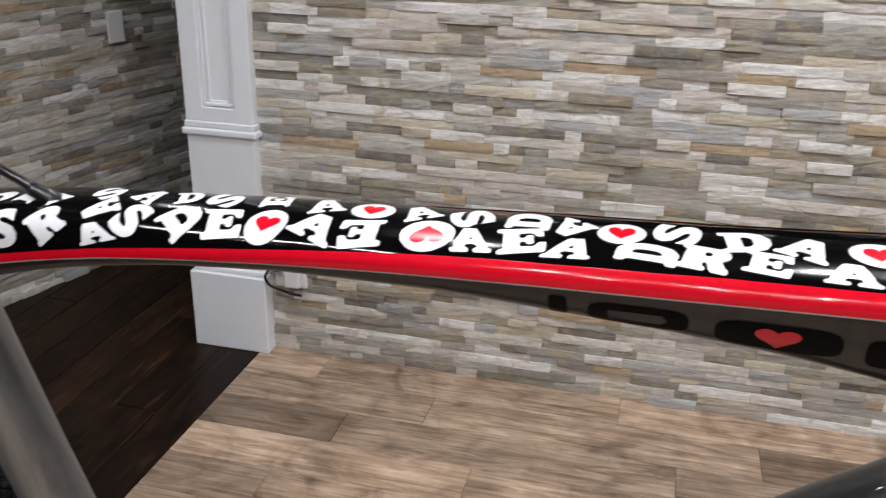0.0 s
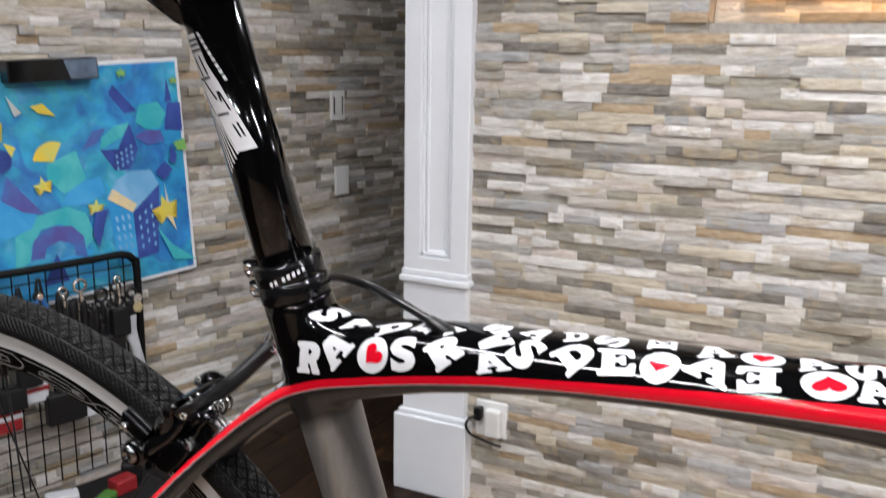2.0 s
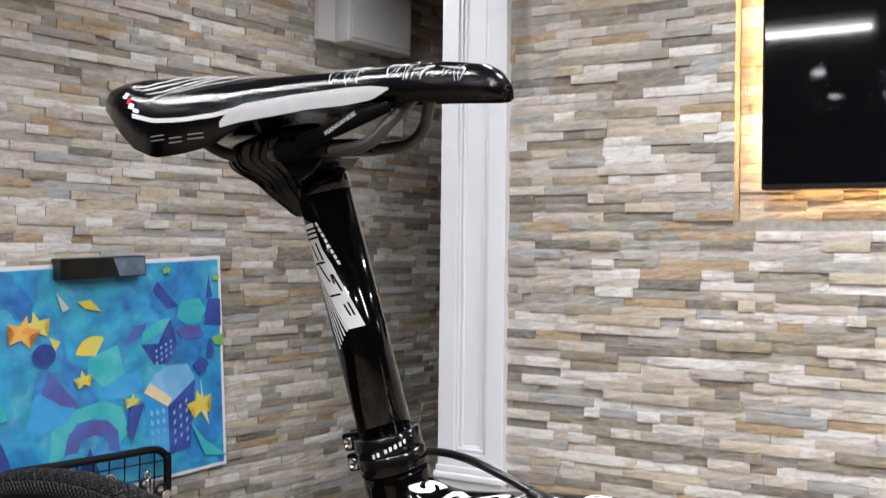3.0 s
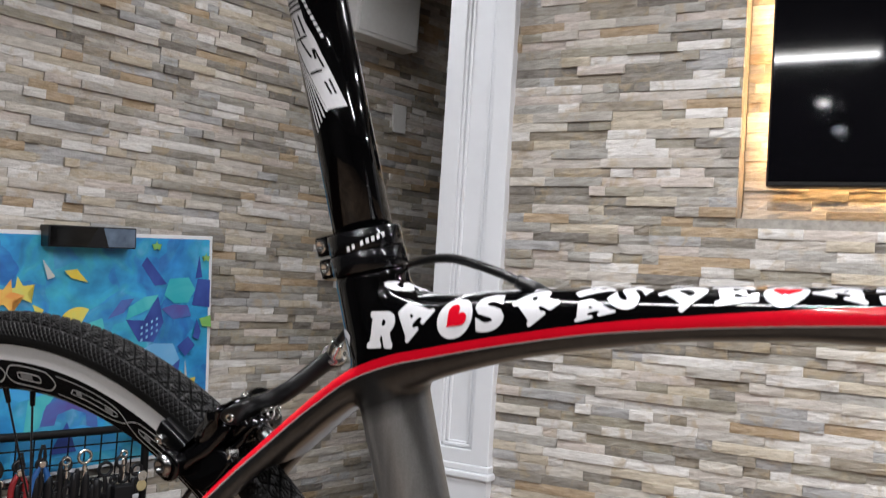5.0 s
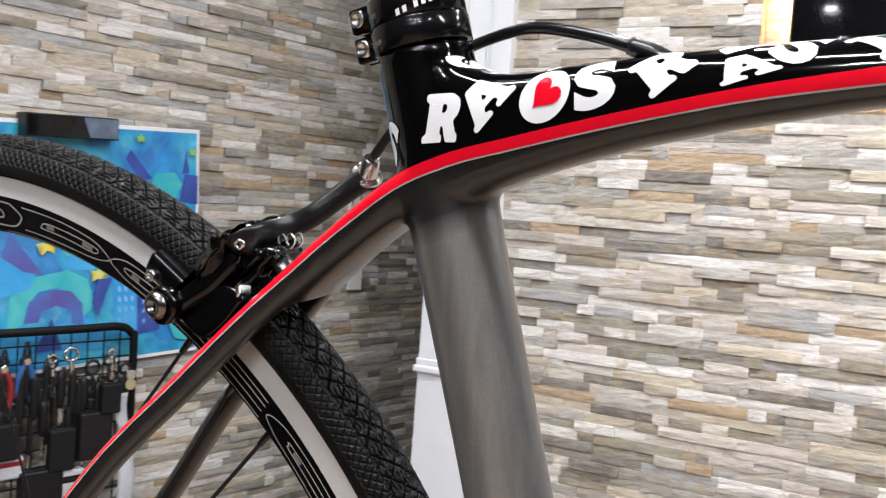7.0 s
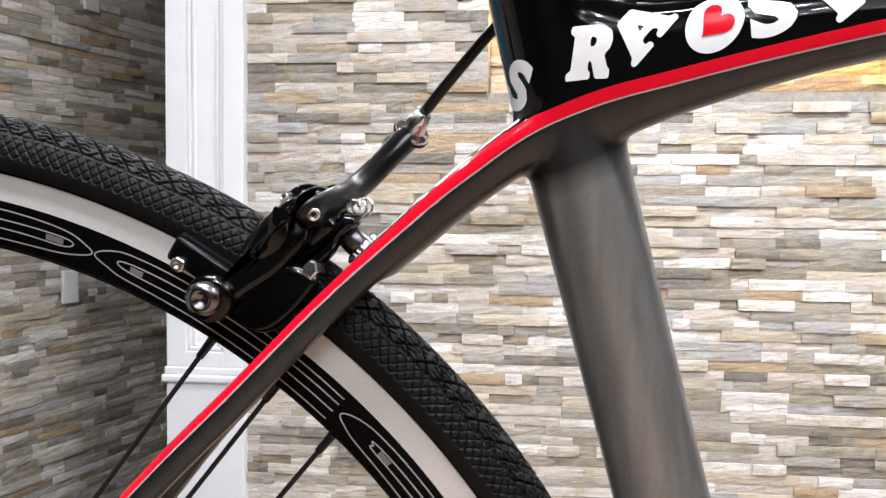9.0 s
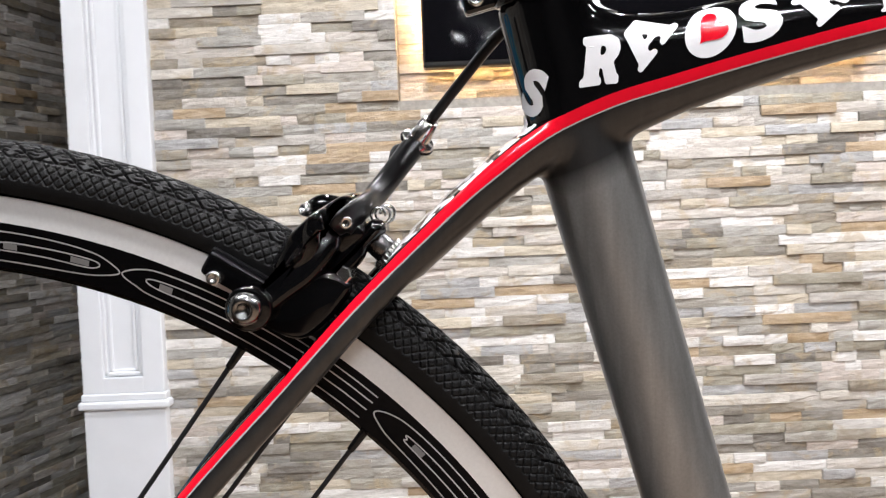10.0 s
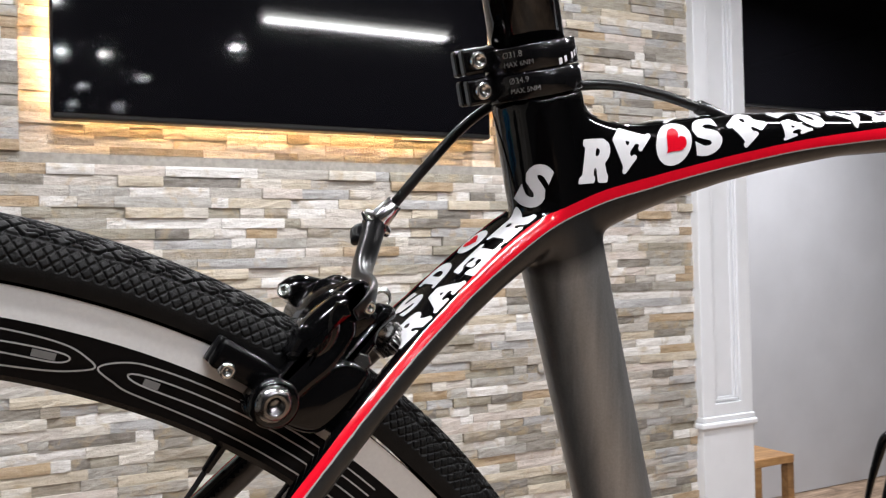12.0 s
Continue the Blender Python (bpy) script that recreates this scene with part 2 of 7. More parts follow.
M_RIM = plain("black_rim_lacquer", (0.0035, 0.0035, 0.004), 0.25, vary=0.15, scale=400, spec=0.08)
M_RUBBER = tyre_material()
M_CABLE = plain("black_cable_housing", (0.006, 0.006, 0.0066), 0.3, coat=0.15, vary=0.1, scale=300, spec=0.3)
M_SADDLE = film_black()
M_RAIL = plain("satin_grey_rail", (0.085, 0.083, 0.08), 0.42, metal=0.4, vary=0.1, scale=300)
# pale colour that stands in for glints on the film's creases
M_CREASE_GLINT = plain("film_glint_pale", (0.55, 0.55, 0.57), 0.12, coat=1.0, vary=0.2, scale=300)
M_FOIL = plain("bunched_clear_wrap", (0.005, 0.005, 0.0055), 0.24, spec=0.3, coat=0.3, vary=0.4, scale=120, bumpy=0.6)
M_SADWHITE = plain("white_saddle_panel", (0.52, 0.52, 0.54), 0.3, coat=0.5, vary=0.05, scale=90)
M_SCREEN = plain("television_glass", (0.003, 0.003, 0.004), 0.05, vary=0.05, spec=0.32)
M_PLASTIC = plain("white_plastic", (0.74, 0.74, 0.73), 0.35, vary=0.03)
M_DECALDK = plain("dark_decal", (0.0025, 0.0025, 0.0025), 0.4, vary=0.05, scale=300, spec=0.06)
M_LINE = plain("silver_outline", (0.42, 0.42, 0.42), 0.4, vary=0.05, scale=300)
M_GREYTXT = plain("grey_print", (0.17, 0.17, 0.17), 0.5, vary=0.05, scale=300)


# ---------------------------------------------------------------- mesh helpers
def finish(name, bm, mat, parent=None, label="", smooth=True):
    me = bpy.data.meshes.new(name)
    bmesh.ops.recalc_face_normals(bm, faces=bm.faces[:])
    bm.to_mesh(me)
    bm.free()
    for q in me.polygons:
        q.use_smooth = smooth
    me.materials.append(mat)
    ob = new(name, me)
    if parent:
        ob.parent = parent
    if label:
        tagged(ob, label)
    return ob


def part(name, bm, mat, parent, label="", smooth=False):
    return finish(name, bm, mat, parent, label, smooth)


def thing(name, label, category, group="", kind="", at=None):
    ob = new(name)
    ob.empty_display_size = 0.05
    if at is not None:
        ob.matrix_world = at
    return tagged(ob, label, category, group, kind)


def box(bm, x0, x1, y0, y1, z0, z1, bevel=0.0, m=None, segments=2):
    r = bmesh.ops.create_cube(bm, size=1, matrix=Matrix.Translation(((x0 + x1) / 2, (y0 + y1) / 2, (z0 + z1) / 2)) @ Matrix.Diagonal((x1 - x0, y1 - y0, z1 - z0, 1)))
    vs = r["verts"]
    if bevel:
        es = list({e for v in vs for e in v.link_edges})
        g = bmesh.ops.bevel(bm, geom=es, offset=bevel, segments=segments, profile=0.5, affect="EDGES")
        vs = list({v for f in g["faces"] for v in f.verts} | {v for v in vs if v.is_valid})
    if m is not None:
        bmesh.ops.transform(bm, matrix=m, verts=vs)
    return vs


def loft(bm, rings, caps=True, closed=True):
    made = [[bm.verts.new(p) for p in ring] for ring in rings]
    k = len(made[0])
    for a, b in zip(made, made[1:]):
        for i in range(k if closed else k - 1):
            j = (i + 1) % k
            bm.faces.new((a[i], a[j], b[j], b[i]))
    if caps and closed:
        bm.faces.new(made[0][::-1])
        bm.faces.new(made[-1])
    return made


def smooth_path(pts, n):
    """Catmull-Rom through the points (any dimension), n steps between two."""
    p = [np.array(q, float) for q in pts]
    p = [2 * p[0] - p[1]] + p + [2 * p[-1] - p[-2]]
    out = []
    for a, b, c, d in zip(p, p[1:], p[2:], p[3:]):
        for i in range(n):
            t = i / n
            out.append(0.5 * (2 * b + (c - a) * t + (2 * a - 5 * b + 4 * c - d) * t * t + (3 * b - a - 3 * c + d) * t ** 3))
    out.append(p[-2])
    return out


def tube(bm, pts, radii, sides=14, steps=4, side=(0, 1, 0)):
    """A tube through the points; radii: one number, or (across, along side) for each point."""
    rr = [radii] * len(pts) if not isinstance(radii, (list, tuple)) else list(radii)
    rr = [(r, r) if not isinstance(r, (list, tuple)) else r for r in rr]
    path = smooth_path([(*p, *r) for p, r in zip(pts, rr)], steps)
    rings = []
    ref = Vector(side)
    for i, q in enumerate(path):
        a, b = path[max(0, i - 1)], path[min(len(path) - 1, i + 1)]
        t = Vector(b[:3] - a[:3]).normalized()
        sd = (ref - ref.dot(t) * t).normalized()
        up = t.cross(sd)
        c = Vector(q[:3])
        rings.append([c + up * (q[3] * math.cos(2 * math.pi * k / sides)) + sd * (q[4] * math.sin(2 * math.pi * k / sides)) for k in range(sides)])
    loft(bm, rings)


def cylinder(bm, a, b, r0, r1=None, sides=24, bevel=0.0):
    a, b = Vector(a), Vector(b)
    t = (b - a).normalized()
    sd = t.orthogonal().normalized()
    up = t.cross(sd)
    r1 = r0 if r1 is None else r1
    stations = [(0, r0), (1, r1)] if not bevel else [(0, r0 - bevel), (bevel / (b - a).length, r0), (1 - bevel / (b - a).length, r1), (1, r1 - bevel)]
    loft(bm, [[a + (b - a) * f + (sd * math.cos(2 * math.pi * k / sides) + up * math.sin(2 * math.pi * k / sides)) * r for k in range(sides)] for f, r in stations])


def lathe(bm, a, axis, profile, sides=28):
    """Turned shape: profile of (distance along the axis, radius)."""
    a, t = Vector(a), Vector(axis).normalized()
    sd = t.orthogonal().normalized()
    up = t.cross(sd)
    loft(bm, [[a + t * d + (sd * math.cos(2 * math.pi * k / sides) + up * math.sin(2 * math.pi * k / sides)) * max(r, 1e-4) for k in range(sides)] for d, r in profile])


def interp(table, x):
    xs, *cols = zip(*table)
    got = [float(np.interp(x, xs, c)) for c in cols]
    return got if len(got) > 1 else got[0]


# ---------------------------------------------------------------- the room
WALL_Y = 2.365            # mortar plane of the stone wall with the screen
PIL = (-1.368, -1.149)     # shaft of the first pilaster
PIL2 = (1.61, 1.845)
LEFT_AT, LEFT_DIR = Vector((-2.222, 2.206, 0)), Vector((0.2588, 0.9659, 0))
LEFT_IN = Vector((0.9659, -0.2588, 0))
LEFT_M = Matrix(((LEFT_DIR.x, -LEFT_IN.x, 0, LEFT_AT.x), (LEFT_DIR.y, -LEFT_IN.y, 0, LEFT_AT.y), (0, 0, 1, 0), (0, 0, 0, 1)))   # x along, y into the wall, z up


def structure(name, bm, mat, label, category, m=None, smooth=False):
    ob = finish(name, bm, mat, None, label, smooth)
    tagged(ob, label, category, "", "structure")
    if m is not None:
        ob.matrix_world = m
    return ob


def slab(name, x0, x1, y0, y1, z0, z1, mat, label, category, m=None):
    bm = bmesh.new()
    box(bm, x0, x1, y0, y1, z0, z1)
    return structure(name, bm, mat, label, category, m)


NICHE = (-0.494, 0.874, 1.4922, 2.3543)   # recess behind the screen
NICHE_BACK = WALL_Y + 0.085
bm = bmesh.new()
box(bm, -1.37, NICHE[0], WALL_Y, WALL_Y + 0.26, FLOOR, CEIL)
box(bm, NICHE[1], 1.86, WALL_Y, WALL_Y + 0.26, FLOOR, CEIL)
box(bm, NICHE[0], NICHE[1], WALL_Y, WALL_Y + 0.26, FLOOR, NICHE[2])
box(bm, NICHE[0], NICHE[1], WALL_Y, WALL_Y + 0.26, NICHE[3], CEIL)
box(bm, NICHE[0], NICHE[1], NICHE_BACK, WALL_Y + 0.26, NICHE[2], NICHE[3])
wall_north = structure("wall_north", bm, M_MORTAR, "wall clad in split quartzite ledger stone with a lit niche", "wall")
wall_west = slab("wall_west", -3.2, 2.6, 0.0, 0.16, FLOOR, CEIL, M_MORTAR, "side wall clad in split ledger stone", "wall", LEFT_M)
slab("wall_passage", -1.75, 0.6, 4.72, 4.86, FLOOR, CEIL, M_PLASTER, "charcoal painted wall closing the passage", "wall")
slab("wall_south", -4.0, 4.6, -4.34, -4.2, FLOOR, CEIL, M_PLASTER, "charcoal painted rear wall of the shop", "wall")
slab("wall_east", 4.5, 4.64, -4.2, 3.3, FLOOR, CEIL, M_PLASTER, "charcoal painted end wall of the shop", "wall")
wall_grey = slab("wall_grey", 1.6, 4.5, 3.2, 3.34, FLOOR, CEIL, M_GREY, "smooth mid-grey painted wall behind the opening", "wall")
slab("wall_southwest", -4.1, -3.05, -4.2, -0.8, FLOOR, CEIL, M_PLASTER, "charcoal painted corner wall", "wall")
bm = bmesh.new()
box(bm, -4.1, 4.64, -4.34, 4.86, CEIL, CEIL + 0.12)
structure("ceiling", bm, M_CEIL, "flat dark painted ceiling", "ceiling")
floor = slab("floor", -1.17, 4.64, -4.34, 3.34, FLOOR - 0.12, FLOOR - 0.004, M_OAK, "floor of weathered light oak planks", "floor")
floor_dark = slab("floor_dark", -4.1, -1.17, -4.34, 4.86, FLOOR - 0.12, FLOOR - 0.004, M_DARK, "passage floor of dark walnut planks", "floor")


def pilaster(name, x0, x1, label, drop=0.0):
    """White panelled pilaster: plinth, plain lower shaft, moulded band, recessed panel above."""
    top = thing(name, label, "pilaster", "", "structure")
    yf, yb = 2.315, WALL_Y + 0.275
    bm = bmesh.new()
    box(bm, x0 - 0.024, x1 + 0.016, yf - 0.02, yb + 0.01, FLOOR, 0.255, 0.004)
    box(bm, x0 - 0.012, x1 + 0.010, yf - 0.01, yb + 0.004, 0.255, 0.272, 0.005)
    part("plinth", bm, M_WHITE, top)
    bm = bmesh.new()
    box(bm, x0, x1, yf, yb, 0.272, 0.70 - drop, 0.002)
    part("lower_shaft", bm, M_WHITE, top)
    bm = bmesh.new()
    box(bm, x0 - 0.012, x1 + 0.012, yf - 0.012, yb + 0.002, 0.70 - drop, 0.722 - drop, 0.006)
    box(bm, x0 - 0.005, x1 + 0.005, yf - 0.005, yb + 0.001, 0.722 - drop, 0.742 - drop, 0.004)
    part("moulded_band", bm, M_WHITE, top)
    bm = bmesh.new()
    a = 0.058
    box(bm, x0, x1, yf + 0.016, yb, 0.742 - drop, CEIL)
    box(bm, x0, x0 + a, yf, yf + 0.02, 0.742 - drop, CEIL, 0.003)
    box(bm, x1 - a, x1, yf, yf + 0.02, 0.742 - drop, CEIL, 0.003)
    box(bm, x0 + a - 0.004, x1 - a + 0.004, yf, yf + 0.02, 0.742 - drop, 0.785 - drop, 0.003)
    part("upper_shaft", bm, M_WHITE, top)
    for u0, u1, ins in ((x0 + a, x1 - a, 0.006), (x0 + a + 0.013, x1 - a - 0.013, 0.011)):
        bm = bmesh.new()
        w = 0.011
        box(bm, u0, u0 + w, yf + ins, yf + 0.018, 0.785 - drop, CEIL, 0.003)
        box(bm, u1 - w, u1, yf + ins, yf + 0.018, 0.785 - drop, CEIL, 0.003)
        box(bm, u0, u1, yf + ins, yf + 0.018, 0.785 - drop + ins * 1.4 - 0.006, 0.785 - drop + ins * 1.4 + w - 0.006, 0.003)
        part("panel_moulding", bm, M_WHITE, top)
    return top


pilaster("pilaster_1", *PIL, "white painted panelled pilaster with a plinth at the stone wall's end")
pilaster("pilaster_2", *PIL2, "white painted panelled pilaster beside the opening to the grey wall", 0.095)


# ---------------------------------------------------------------- screen and its glowing surround
def television():
    top = thing("television", "large black flat television on the stone wall, backlit by warm strips", "television")
    x0, x1, z0, z1 = -0.424, 0.806, 1.574, 2.268
    bm = bmesh.new()
    box(bm, x0, x1, 2.338, 2.388, z0, z1, 0.006)
    part("casing", bm, M_SATIN, top)
    bm = bmesh.new()
    box(bm, x0 + 0.006, x1 - 0.006, 2.3355, 2.340, z0 + 0.014, z1 - 0.006, 0.001)
    part("screen", bm, M_SCREEN, top, "glossy black screen glass")
    bm = bmesh.new()
    box(bm, x0 + 0.3, x1 - 0.3, 2.388, 2.448, z0 + 0.18, z1 - 0.18)
    part("wall_bracket", bm, M_SATIN, top)
    bm = bmesh.new()
    box(bm, x0 + 0.06, x1 - 0.06, 2.390, 2.400, z0 + 0.050, z0 + 0.066)
    part("led_strip", bm, M_LED, top, "warm glowing strip of diodes")
    for x in (x0 + 0.012, x1 - 0.028):
        bm = bmesh.new()
        box(bm, x, x + 0.016, 2.390, 2.400, z0 + 0.04, z1 - 0.04)
        part("led_strip", bm, M_LED, top, "warm glowing strip of diodes")
    return top


M_LED = glow("warm_diode_strip", (1.0, 0.60, 0.26), 48.0)
television()

# ---------------------------------------------------------------- ceiling lights
M_TUBE = glow("linear_light_diffuser", (1.0, 0.98, 0.95), 14.0)
M_SPOT = glow("downlight_lens", (1.0, 0.96, 0.90), 14.0)


def linear_light(x, y, length):
    top = thing("linear_light", "long slim white ceiling light with a glowing diffuser", "ceiling light", "linear lights")
    bm = bmesh.new()
    box(bm, -length / 2 - 0.02, length / 2 + 0.02, -0.05, 0.05, 0.012, 0.05, 0.004)
    part("housing", bm, M_WHITE, top)
    bm = bmesh.new()
    box(bm, -length / 2, length / 2, -0.038, 0.038, -0.006, 0.0115, 0.004)
    part("diffuser", bm, M_TUBE, top)
    top.matrix_world = pose(x, y, CEIL - 0.05)
    return top


def downlight(x, y):
    top = thing("downlight", "small round recessed ceiling spotlight, lit, some added as fill", "ceiling light", "ceiling spotlights")
    bm = bmesh.new()
    lathe(bm, (0, 0, 0), (0, 0, -1), [(0, 0.046), (0.019, 0.050), (0.0205, 0.046), (0.0195, 0.042), (0.005, 0.039)])
    part("trim_ring", bm, M_WHITE, top, smooth=True)
    bm = bmesh.new()
    lathe(bm, (0, 0, -0.001), (0, 0, -1), [(0, 0.035), (0.003, 0.034)])
    part("lens", bm, M_SPOT, top)
    top.matrix_world = pose(x, y, CEIL - 0.0005)
    return top


LINEAR = ((1.35, -0.06, 1.12, 34), (-0.80, -0.10, 1.12, 34))
for x, y, n, p in LINEAR:
    linear_light(x, y, n)
    lamp_area("lamp_linear", x, y, CEIL - 0.07, n, 0.08, p, COOL)
SPOTS_AND_FILLS = ((0.12, -1.46, 14), (-0.15, -1.47, 14), (-0.60, -1.48, 14), (0.08, -2.55, 10), (-0.19, -2.53, 10), (-0.56, -2.46, 10), (0.45, -2.1, 10), (0.43, -3.35, 8), (0.07, -3.36, 8), (0.86, -0.96, 12),
         # the last three are unseen fills, added to brighten the side wall and passage
         (-0.55, 1.45, 16), (0.25, 1.45, 18), (1.05, 1.45, 24), (2.7, 2.3, 58), (-1.25, -0.6, 2), (-1.72, 0.9, 2), (-1.62, 2.05, 8))
for x, y, p in SPOTS_AND_FILLS:
    downlight(x, y)
    lamp_area("lamp_downlight", x, y, CEIL - 0.0062, 0.07, 0.07, p * 1.15, COOL)


# ---------------------------------------------------------------- the bicycle
# Its own axes: x along the bicycle to the front, y away from the walk's side, z up along the (slightly leaning) frame.
BIKE_M = Matrix.Translation((-0.36, 0.35, 1.0712)) @ Matrix.Rotation(radians(-2.0), 4, "Z") @ Matrix.Rotation(radians(7.0), 4, "X") @ Matrix.Translation((0, 0.008, 0))
bike = thing("bicycle", "black, grey and red road bicycle with scattered white letters", "bicycle", at=BIKE_M)

# Edge between the black upper and the red stripe: distance along, height, half width of the body there.
RIDGE = [(-0.262, -0.125, 0.066), (-0.19, -0.045, 0.054), (-0.137, 0.0190, 0.0438), (-0.10, 0.0562, 0.0352), (-0.07, 0.0868, 0.0282), (-0.04, 0.1147, 0.0218),
         (-0.015, 0.1366, 0.0196), (0.008, 0.1530, 0.0192), (0.03, 0.1628, 0.0188), (0.06, 0.1710, 0.0187), (0.10, 0.1806, 0.0198), (0.14, 0.1890, 0.0214),
         (0.19, 0.1967, 0.0228), (0.25, 0.2038, 0.0232), (0.31, 0.2088, 0.0237), (0.38, 0.2128, 0.0245), (0.448, 0.2168, 0.0256), (0.56, 0.224, 0.028)]
STRIPE = [(-0.26, 0.0021), (-0.10, 0.0025), (-0.06, 0.0028), (-0.03, 0.0036), (-0.01, 0.0046), (0.03, 0.0048), (0.10, 0.0043), (0.14, 0.0043), (0.19, 0.0050), (0.25, 0.0064), (0.31, 0.0072), (0.56, 0.0074)]
CROWN = [(0.0, 0.214), (0.020, 0.207), (0.028, 0.2005), (0.036, 0.1958), (0.048, 0.1938), (0.059, 0.1942), (0.086, 0.1978), (0.112, 0.2010), (0.16, 0.2042), (0.20, 0.2068), (0.243, 0.2086), (0.289, 0.2102), (0.338, 0.2132), (0.40, 0.2160), (0.452, 0.2195), (0.56, 0.232)]
BELLY = [(0, 0.1208), (0.03, 0.1388), (0.045, 0.1475), (0.0544, 0.1514), (0.0645, 0.1555), (0.0867, 0.1627), (0.107, 0.1686), (0.136, 0.1751), (0.178, 0.1828), (0.2265, 0.1870), (0.296, 0.1881), (0.344, 0.1858), (0.386, 0.1838), (0.426, 0.1805), (0.457, 0.1760), (0.56, 0.1550)]


def seat_axis(z):
    return 0.0028 - 0.226 * (z - 0.245) + 0.042 * max(0.0, 0.14 - z) - 0.014 * max(0.0, z - 0.20)


RIDGE_AT = np.array([r[0] for r in RIDGE])
RIDGE_OF = [(np.array(c), np.gradient(np.array(c), RIDGE_AT)) for c in list(zip(*RIDGE))[1:]]


def ridge(s):
    """Height and half width at s, smooth from one row of the table to the next."""
    s = min(max(s, RIDGE_AT[0]), RIDGE_AT[-1])
    i = min(max(int(np.searchsorted(RIDGE_AT, s)) - 1, 0), len(RIDGE_AT) - 2)
    h = RIDGE_AT[i + 1] - RIDGE_AT[i]
    u = (s - RIDGE_AT[i]) / h
    a, b, c, d = 2 * u ** 3 - 3 * u * u + 1, (u ** 3 - 2 * u * u + u) * h, 3 * u * u - 2 * u ** 3, (u ** 3 - u * u) * h
    return [float(a * v[i] + b * g[i] + c * v[i + 1] + d * g[i + 1]) for v, g in RIDGE_OF]


def body_ring(s):
    """Section of the top tube at s: rounded crown over a ridge that carries the stripe, flat grey flanks below."""
    zr, hw = ridge(s)
    zr -= 0.004
    zt, zb = interp(CROWN, s), interp(BELLY, s)
    half = []
    soft = min(1.0, max(0.0, (s - 0.08) / 0.10))      # the shoulders grow rounder away from the seat
    for k in range(13):
        a = math.pi / 2 * k / 12
        half.append((hw * math.cos(a) ** (0.42 + 0.36 * soft), zr + (zt - zr) * math.sin(a) ** (0.62 + 0.2 * soft)))
    half = half[::-1]
    for k in range(1, 9):
        a = math.pi / 2 * k / 8
        half.append((hw * math.cos(a) ** 0.55 if k < 8 else 0.0, zr - (zr - zb) * math.sin(a) ** 0.80))
    ring = [Vector((s, -w, z)) for w, z in half] + [Vector((s, w, z)) for w, z in half[1:-1][::-1]]
    return ring


def frame_source():
    """All the frame's tubes as closed lofts in one mesh, to be fused."""
    bm = bmesh.new()
    loft(bm, [body_ring(s) for s in np.linspace(0.015, 0.56, 60)])
    # seat tube with the collar on top
    rings = []
    for z, ra, rb in ((0.2042, 0.0197, 0.0197), (0.17, 0.0197, 0.0194), (0.145, 0.0193, 0.0190), (0.12, 0.0189, 0.0183), (0.09, 0.0186, 0.0176), (0.04, 0.0183, 0.0172), (-0.06, 0.0184, 0.0174), (-0.16, 0.020, 0.019), (-0.245, 0.022, 0.022)):
        c = Vector((seat_axis(z), -0.045 * max(0.0, 0.15 - z), z))
        u, v = Vector((0.9754, 0, 0.2204)), Vector((0, 1, 0))
        rings.append([c + u * (ra * math.cos(2 * math.pi * k / 32)) + v * (rb * math.sin(2 * math.pi * k / 32)) for k in range(32)])
    loft(bm, rings)
    # wishbone from the seat cluster to the brake bridge
    rings = []
    for s in np.linspace(0.022, -0.052, 18):
        zr, hw = ridge(s)
        z2, _ = ridge(s + 0.004)
        z1, _ = ridge(s - 0.004)
        t = Vector((0.008, 0, z2 - z1)).normalized()
        up = Vector((-t.z, 0, t.x))
        th = 0.0105 + 0.0035 * max(0, (s + 0.05) / 0.07)
        c = Vector((s, 0, zr))
        ring = []
        for k in range(28):
            a = 2 * math.pi * k / 28
            ca, sa = math.cos(a), math.sin(a)
            w = hw * (abs(ca) ** 0.55) * (1 if ca > 0 else -1)
            h = (0.0048 if sa > 0 else th) * (abs(sa) ** 0.7) * (1 if sa > 0 else -1)
            ring.append(c + Vector((0, w, 0)) + up * (h - 0.0035))
        rings.append(ring)
    loft(bm, rings)
        # seat stays
    for sign in (-1, 1):
        rings = []
        for s in np.linspace(-0.03, -0.262, 34):
            zr, hw = ridge(s)
            z2, _ = ridge(s + 0.004)
            z1, _ = ridge(s - 0.004)
            t = Vector((0.008, 0, z2 - z1)).normalized()
            up = Vector((-t.z, 0, t.x))
            c = Vector((s, sign * (hw - 0.0062), zr)) - up * 0.0052
            rings.append([c + Vector((0, 1, 0)) * (0.0064 * math.copysign(abs(math.cos(a)) ** 0.7, math.cos(a))) + up * (0.0062 * math.copysign(abs(math.sin(a)) ** 0.75, math.sin(a))) for a in [2 * math.pi * k / 20 for k in range(20)]])
        loft(bm, rings)
        # chain stays and dropouts
        tube(bm, [(0.10, sign * 0.022, -0.245), (-0.02, sign * 0.036, -0.228), (-0.15, sign * 0.052, -0.20), (-0.262, sign * 0.062, -0.178)], [(0.014, 0.010), (0.012, 0.009), (0.010, 0.0075), (0.010, 0.006)], 18, 5)
        cylinder(bm, (-0.268, sign * 0.056, -0.178), (-0.268, sign * 0.066, -0.178), 0.016)
        tube(bm, [(-0.262, sign * 0.055, -0.127), (-0.266, sign * 0.060, -0.172)], [(0.009, 0.0062), (0.010, 0.005)], 14, 4)
    cylinder(bm, (0.118, -0.043, -0.247), (0.118, 0.043, -0.247), 0.024, sides=32)
